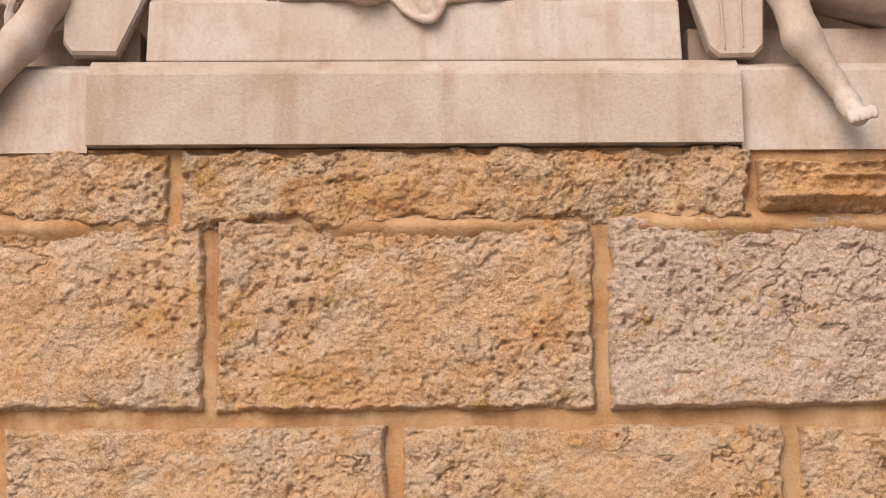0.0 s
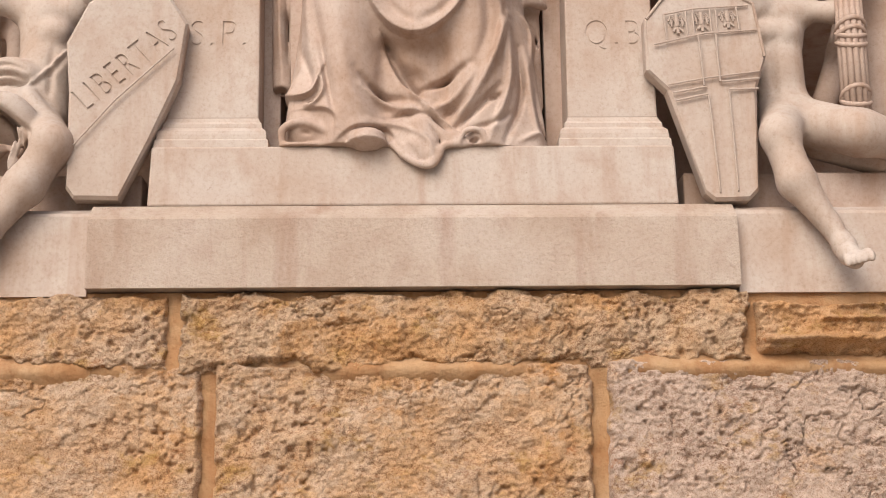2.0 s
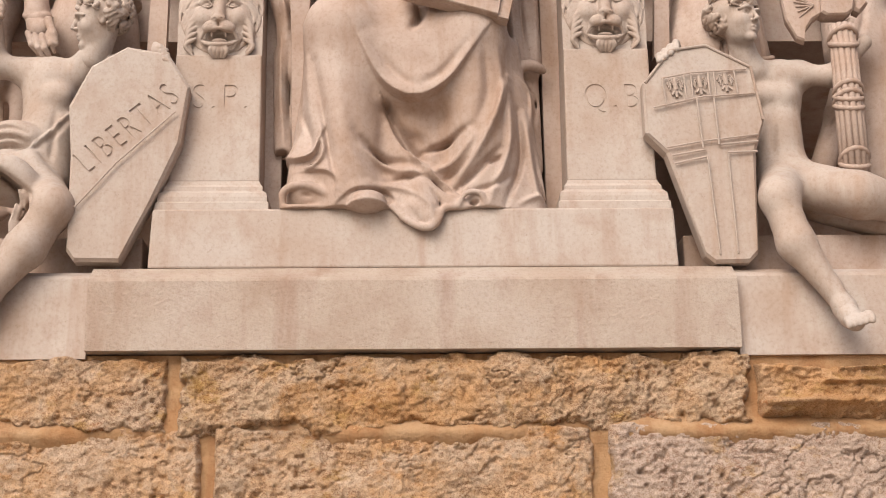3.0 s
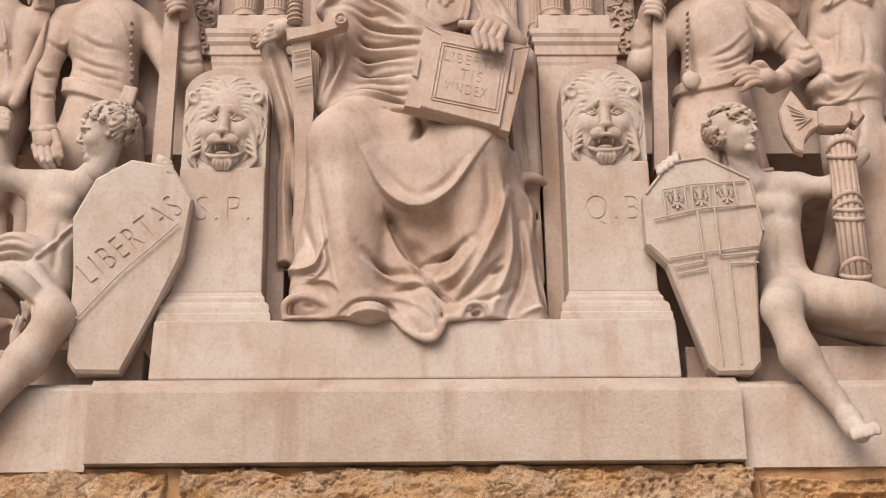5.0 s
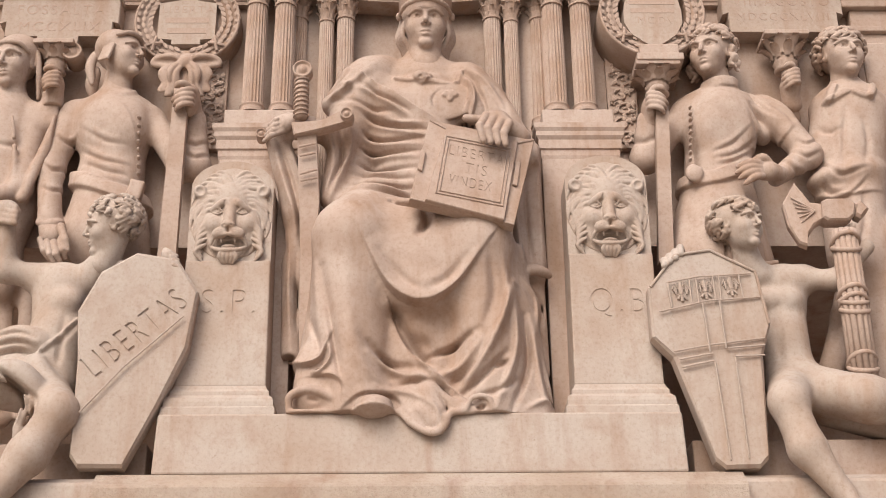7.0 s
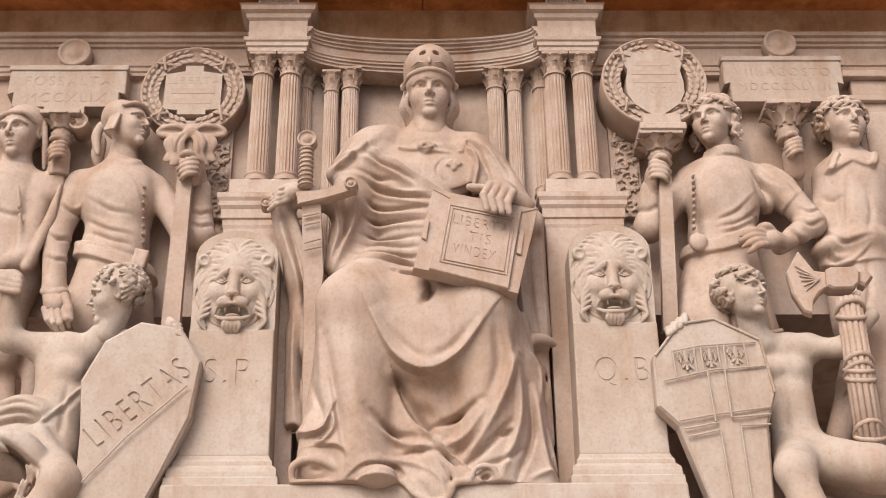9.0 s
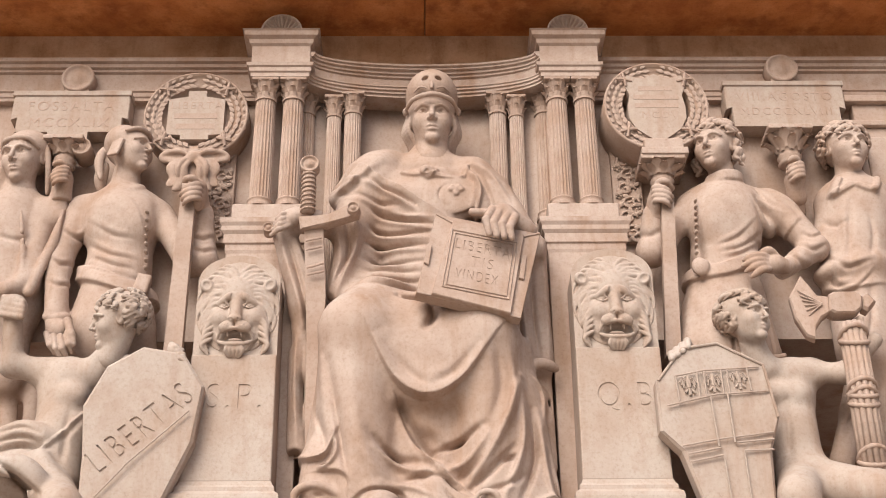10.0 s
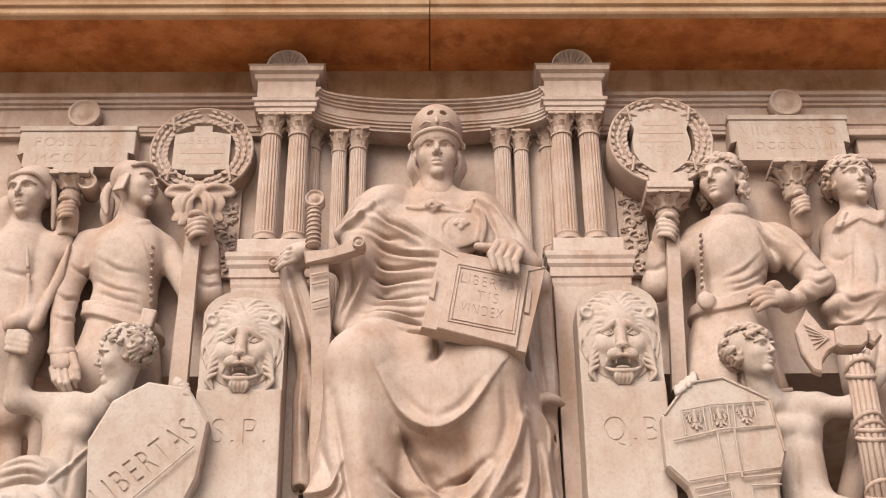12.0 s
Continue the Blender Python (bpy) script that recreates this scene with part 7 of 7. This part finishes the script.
from_bm("small_shield", bm, MARBLE_PALE, w)
m = frame_of(WR + Vector((0, -0.012, 0)), Vector((0, -1, 0)), (1, 0, 0))
writing(w, m, [(0.085, 0.15, 0.024), (0.040, 0.20, 0.024), (-0.005, 0.19, 0.024)], MARBLE)
letter_mesh(w, "MCDV", 0.050, m @ Matrix.Translation((0.01, -0.055, 0)), MARBLE)


def tablet(x0, x1, top, bottom, knob, lines, label):
    """An eared tablet with a round boss on top."""
    t = holder("name_tablet", ((x0 + x1) / 2, -0.05, bottom), label, "tablet", "tablets on poles")
    cx, hw = (x0 + x1) / 2, (x1 - x0) / 2
    bm = bmesh.new()
    ht = top - bottom
    pts = [(-0.09, bottom - 0.045), (0.09, bottom - 0.045), (0.09, bottom), (hw * 0.90, bottom), (hw * 0.90, top - 0.12), (hw, top - 0.13), (hw, top - 0.02), (hw * 0.98, top), (-hw * 0.98, top), (-hw, top - 0.02), (-hw, top - 0.13), (-hw * 0.90, top - 0.12), (-hw * 0.90, bottom), (-0.09, bottom)]
    rings = []
    for grow, y in ((0.985, -0.092), (1.0, -0.086), (1.0, 0.0)):
        rings.append([bm.verts.new((cx + a * grow, y, b)) for a, b in pts])
    bm.faces.new(rings[0])
    for u, v in zip(rings, rings[1:]):
        for i in range(len(pts)):
            j = (i + 1) % len(pts)
            bm.faces.new((u[j], u[i], v[i], v[j]))
    from_bm("plate", bm, MARBLE_PALE, t)
    bm = bmesh.new()
    add_box(bm, x0 - 0.004, x1 + 0.004, -0.100, 0.0, top - 0.006, top + 0.020, 0.004)
    from_bm("top_moulding", bm, MARBLE_PALE, t)
    disc("boss", (cx + 0.01, -0.085, top + 0.10), 0.075, 0.08, t)
    bm = bmesh.new()
    add_box(bm, cx - 0.045, cx + 0.065, -0.078, 0.0, top + 0.018, top + 0.05, 0.004)
    from_bm("neck", bm, MARBLE, t)
    m = frame_of(Vector((cx, -0.0925, top)), Vector((0, -1, 0)), (1, 0, 0))
    for text, size, y in lines:
        letter_mesh(t, text, size, m @ Matrix.Translation((0, y, 0)), MARBLE)


TL, TR = Vector((-1.840, -0.090, 5.228)), Vector((-1.319, -0.090, 5.232))
tablet(TL.x, TR.x, TL.z, (-1.530, -0.090, 5.031)[2], 0, [("FOSSALTA", 0.070, -0.062), ("MCCXLIX", 0.070, -0.150)], "eared marble tablet cut with a battle name, on a pole")
TL, TR = Vector((1.349, -0.090, 5.277)), Vector((1.890, -0.090, 5.281))
tablet(TL.x, TR.x, TL.z, (1.583, -0.090, 5.054)[2], 0, [("VIII AGOSTO", 0.062, -0.065), ("MDCCCXLVIII", 0.056, -0.145)], "eared marble tablet cut with a date, on a pole")


def pole_capital(name, top, bottom, r, label, leaves=8):
    """A flaring leafy capital with a square top, on a ribbed neck."""
    h = holder(name, (bottom[0], bottom[1], bottom[2]), label, "capital", "pole capitals")
    x, y = (top[0] + bottom[0]) / 2, bottom[1]
    z1, z0 = top[2], bottom[2]
    ht = z1 - z0
    bm = bmesh.new()
    add_lathe(bm, x, y, [(r * 0.50, z0 - 0.03), (r * 0.62, z0 - 0.02), (r * 0.50, z0), (r * 0.64, z0 + 0.012), (r * 0.52, z0 + 0.024), (r * 0.60, z0 + 0.04), (r * 0.62, z0 + ht * 0.4), (r * 0.85, z0 + ht * 0.8), (r * 1.05, z1 - 0.02)], 32)
    from_bm("bell", bm, MARBLE, h, True)
    bm = bmesh.new()
    add_box(bm, x - r * 1.15, x + r * 1.15, y - r * 1.0, y + r * 0.9, z1 - 0.022, z1, 0.004)
    from_bm("abacus", bm, MARBLE, h)
    for i in range(leaves):
        for row in (0, 1):
            a = 2 * math.pi * (i + 0.5 * row) / leaves
            if math.sin(a) > 0.5:
                continue
            bm = bmesh.new()
            zb, zt = (z0 + 0.03, z0 + ht * 0.58) if row == 0 else (z0 + ht * 0.3, z1 - 0.024)
            grid = []
            for t, out, wd in ((0.0, 0.62, 0.20), (0.5, 0.74, 0.30), (0.82, 0.98, 0.26), (1.0, 1.16, 0.14), (0.92, 1.24, 0.05)):
                o = out if row == 0 else out + 0.05
                grid.append([bm.verts.new((x + r * o * (1.05 if k == 0 else 0.97) * math.cos(a + k * wd), y + r * o * (1.05 if k == 0 else 0.97) * math.sin(a + k * wd), zb + (zt - zb) * t)) for k in (-1, 0, 1)])
            for u, v in zip(grid, grid[1:]):
                for k in (0, 1):
                    bm.faces.new((u[k], u[k + 1], v[k + 1], v[k]))
            from_bm("leaf", bm, MARBLE, h, True)
    return h


CR = Vector((1.007, -0.170, 4.700))
pole_capital("pole_capital", Vector((1.017, -0.170, 4.807)), CR, 0.082, "leafy marble capital carrying the wreath disc")
bm = bmesh.new()
q = Vector((1.022, -0.170, 4.807))
add_box(bm, q.x - 0.10, q.x + 0.10, q.y - 0.09, 0.0, q.z - 0.004, q.z + 0.03, 0.005)
add_box(bm, q.x - 0.085, q.x + 0.085, q.y - 0.075, 0.0, q.z + 0.028, q.z + 0.085, 0.008)
from_bm("square_block", bm, MARBLE, label="square marble foot block under the wreath disc", category="block")
pole_capital("pole_capital", Vector((1.593, -0.120, 4.991)), Vector((1.589, -0.120, 4.852)), 0.085, "leafy marble capital carrying the date tablet")
pole_capital("pole_capital", Vector((-1.563, -0.120, 4.952)), Vector((-1.565, -0.120, 4.846)), 0.075, "leafy marble capital carrying the battle tablet")
q = Vector((-1.488, -0.160, 4.908))
disc("scroll", tuple(q), 0.042, 0.10, None)
tagged(bpy.data.objects["scroll"], "carved marble scroll beside the leafy capital", "scroll")

# flat poles
for name, pts in (("west", [(-1.012, -0.295, 4.640), (-0.952, -0.295, 4.640), (-0.955, -0.275, 3.862), (-1.028, -0.275, 3.862)]), ("east", [(0.985, -0.262, 4.600), (1.037, -0.262, 4.600), (1.004, -0.250, 3.862), (0.942, -0.250, 3.862)])):
    slab("flat_pole", pts, 0.04, MARBLE, None, 0.005, label="flat tapering marble pole held upright by a figure", category="pole", group="flat poles")
bm = bmesh.new()
tube(bm, [(1.596, -0.130, 4.845), (1.601, -0.100, 4.591)], 0.03, 16)
from_bm("round_pole", bm, MARBLE, None, True, label="round marble pole under the date tablet", category="pole", group="round poles")
bm = bmesh.new()
tube(bm, [(-1.567, -0.130, 4.846), (-1.568, -0.100, 4.608)], 0.03, 16)
from_bm("round_pole", bm, MARBLE, None, True, label="round marble pole under the battle tablet", category="pole", group="round poles")

# ribbon bow under the round wreath
c = Clay((-1.30, -0.34, 4.66), (-0.82, -0.02, 5.02), 0.005)
K = Vector((-0.990, -0.200, 4.813))
for s in (-1, 1):
    c.bow([K, K + Vector((s * 0.05, -0.02, 0.03)), K + Vector((s * 0.12, 0.0, 0.035)), K + Vector((s * 0.14, 0.01, 0.010)), K + Vector((s * 0.09, 0.005, -0.004)), K + Vector((s * 0.02, -0.005, -0.006))], 0.012, 0.010, 0.006)
    c.limb(K + Vector((s * 0.03, 0.0, 0.015)), K + Vector((s * 0.115, 0.01, 0.022)), 0.020, 0.018, 0.01, 0.5)
    c.bow([K + Vector((s * 0.01, -0.02, 0)), K + Vector((s * 0.045, -0.03, -0.05)), K + Vector((s * 0.040, -0.01, -0.10)), K + Vector((s * 0.070, 0.01, -0.15))], 0.024, 0.022, 0.006, flat=0.5)
    c.bow([K + Vector((s * 0.02, 0.0, 0)), K + Vector((s * 0.090, 0.0, -0.035)), K + Vector((s * 0.075, 0.01, -0.085)), K + Vector((s * 0.10, 0.01, -0.12))], 0.022, 0.018, 0.006, flat=0.5)
    c.fold([K + Vector((s * 0.015, 0, -0.01)), K + Vector((s * 0.045, 0, -0.06)), K + Vector((s * 0.05, 0, -0.12))], 0.006, -0.008)
c.ball(tuple(K + Vector((0, -0.02, 0))), (0.028, 0.022, 0.024), k=0.008)
c.limb(tuple(K + Vector((0, 0.03, 0.03))), tuple(K + Vector((0.0, 0.03, -0.16))), 0.04, 0.03, 0.01)
carved("ribbon_bow", [c], MARBLE, label="carved marble ribbon bow below the round wreath", category="ribbon")


# ---- leafy scroll pilasters beside the piers ----
def scroll_panel(x, z0, z1):
    h = holder("vine_pilaster", (x, -0.02, z0), "narrow marble panel carved with curling vine scrolls", "panel", "scroll panels")
    bm = bmesh.new()
    add_box(bm, x - 0.065, x + 0.065, -0.030, 0.02, z0, z1, 0.004)
    from_bm("panel", bm, MARBLE, h)
    n = int((z1 - z0) / 0.072)
    for i in range(n):
        zc = z0 + 0.045 + i * 0.072
        s = -1 if i % 2 else 1
        bm = bmesh.new()
        pts = [(x + s * 0.008 + 0.042 * (1 - t / 26) * math.cos(s * t * 0.42), -0.034 - 0.004 * math.sin(t * 0.2), zc + 0.036 * (1 - t / 26) * math.sin(t * 0.42)) for t in range(22)]
        tube(bm, pts, 0.0062, 6)
        for k in (1, 4, 7, 10, 13, 16):
            leaf(bm, (pts[k][0], -0.037, pts[k][2]), s * k * 0.42 + 1.1, 0.034, 0.010, 0.010)
        from_bm("vine_scroll", bm, MARBLE, h, True)
        bm = bmesh.new()
        for k in range(5):
            a = k * 1.2566
            add_lathe(bm, x - s * 0.042 + 0.010 * math.cos(a), -0.036, [(0.001, zc + 0.036 + 0.010 * math.sin(a) - 0.006), (0.0065, zc + 0.036 + 0.010 * math.sin(a)), (0.001, zc + 0.036 + 0.010 * math.sin(a) + 0.006)], 8)
        from_bm("berry_cluster", bm, MARBLE, h, True)


scroll_panel(-0.90, 4.50, 5.02)
scroll_panel(0.885, 4.50, 5.05)

# ---- rough sandstone blocks ----
def rock_block(x0, x1, z0, z1, out, rough, ch, drop=0.0, strata=0.0, mat=None):
    """One quarry-faced block: uneven bulging face, ragged edges, pitted."""
    h = 0.0043
    nx, nz = max(8, int((x1 - x0) / h)), max(8, int((z1 - z0) / h))
    X, Z = np.meshgrid(np.linspace(x0, x1, nx + 1), np.linspace(z0, z1, nz + 1), indexing="ij")
    big = fbm(X * 3.2 + ch * 9.7, Z * 4.6 + ch * 5.1, 5, 0.55, ch)
    fine = fbm(X * 40 + ch, Z * 46, 4, 0.70, ch + 2)
    zone = np.clip(fbm(X * 2.3 + ch, Z * 3.3, 2, 0.5, ch + 5) * 4 - 1.7, 0, 1)
    pits = np.clip(fbm(X * 42, Z * 46 + ch, 2, 0.5, ch + 4) - 0.58, 0, 1) * zone
    flake = fbm(X * 5.5 + 3 * ch, Z * 8.0 + ch, 6, 0.6, ch + 3)
    level = flake * 9
    step = np.floor(level) + np.clip((level - np.floor(level)) * 5, 0, 1) - 4.5
    chips = fbm(X * 17 + 2 * ch, Z * 19 + ch, 4, 0.6, ch + 1) * 8
    chip = np.floor(chips) + np.clip((chips - np.floor(chips)) * 4, 0, 1) - 4
    crack = np.clip(1 - np.abs(fbm(X * 5 + ch, Z * 8 + 2 * ch, 5, 0.65, ch + 6) - 0.5) * 40, 0, 1) * (1 - 0.7 * zone)
    d = out + rough * (1.1 * (big - 0.5) + 0.12 * step + 0.05 * chip * (1 - 0.6 * zone) + 0.34 * (fine - 0.5)) - 0.075 * pits - 0.020 * crack * np.clip(fbm(X * 2.7 + 5 * ch, Z * 3, 2, 0.5, ch + 7) * 5 - 2.2, 0, 1)
    if strata:
        d = d + strata * np.clip((fbm(X * 1.3, Z * 20 + ch, 3, 0.5, 2) - 0.5) * 6, -1, 1)
    edge = np.minimum(np.minimum(X - x0, x1 - X), np.minimum((Z - z0) * (1.0 if drop == 0 else 0.55), z1 - Z))
    ragged = edge + (0.042 + drop) * (fbm(X * 9, Z * 13 + 4 * ch, 5, 0.62, ch + 1) - 0.55)
    fall = np.clip(ragged / 0.020, 0, 1) ** 0.5
    d = d * fall + (-0.03) * (1 - fall)
    d = np.where(edge < h * 0.5, -0.06, d)
    verts = np.stack([X, FACE + 0.02 - d, Z], -1).reshape(-1, 3)
    i = (np.arange(nx)[:, None] * (nz + 1) + np.arange(nz)[None]).ravel()
    faces = np.stack([i, i + nz + 1, i + nz + 2, i + 1], 1)
    return place("stone_block", verts, faces, mat or ROCK, rock_wall, True)


# uneven mortar bed between the blocks
h = 0.012
X, Z = np.meshgrid(np.arange(-2.4, 2.4, h), np.arange(1.0, 2.645, h), indexing="ij")
d = -0.030 * np.exp(-((Z - 2.375) / 0.045) ** 2) * np.clip(fbm(X * 1.8, Z * 2, 3, 0.5, 5) * 5 - 1.6, 0, 1) + 0.014 * (fbm(X * 5, Z * 6, 4, 0.55, 3) - 0.5) + 0.010 * (fbm(X * 30, Z * 30, 3, 0.6, 1) - 0.5)
d = d - 0.034 * np.exp(-((Z - 2.350) / 0.040) ** 2) * np.clip(fbm(X * 2.2 + 3, Z * 2, 3, 0.5, 6) * 6 - 2.2, 0, 1)
verts = np.stack([X, FACE + 0.014 + d, Z], -1).reshape(-1, 3)
nx, nz = X.shape[0] - 1, X.shape[1] - 1
i = (np.arange(nx)[:, None] * (nz + 1) + np.arange(nz)[None]).ravel()
place("mortar_bed", verts, np.stack([i, i + nz + 1, i + nz + 2, i + 1], 1), MORTAR, rock_wall, True)

G = 0.028
# upper thin course
rock_block(-1.95, -0.835 - G / 2, 2.36, 2.644, 0.040, 0.045, 1, 0.04)
rock_block(-0.835 + G / 2, 1.18, 2.35, 2.646, 0.045, 0.060, 2, 0.05)
rock_block(1.19, 2.3, 2.385, 2.600, 0.075, 0.075, 3, 0.02, 0.030, ROCK_BROWN)
# tall course
rock_block(-2.0, -0.725, 1.730, 2.395, 0.040, 0.035, 4)
rock_block(-0.690, 0.618, 1.722, 2.395, 0.045, 0.045, 5)
rock_block(0.655, 2.1, 1.722, 2.400, 0.055, 0.038, 6, mat=ROCK_PALE)
# lower course
rock_block(-1.405, -0.100, 1.03, 1.685, 0.045, 0.035, 7)
rock_block(-0.055, 1.250, 1.03, 1.680, 0.050, 0.030, 8)
rock_block(1.295, 2.5, 1.03, 1.668, 0.040, 0.045, 9)
rock_block(-2.6, -1.45, 1.03, 1.678, 0.045, 0.035, 10)
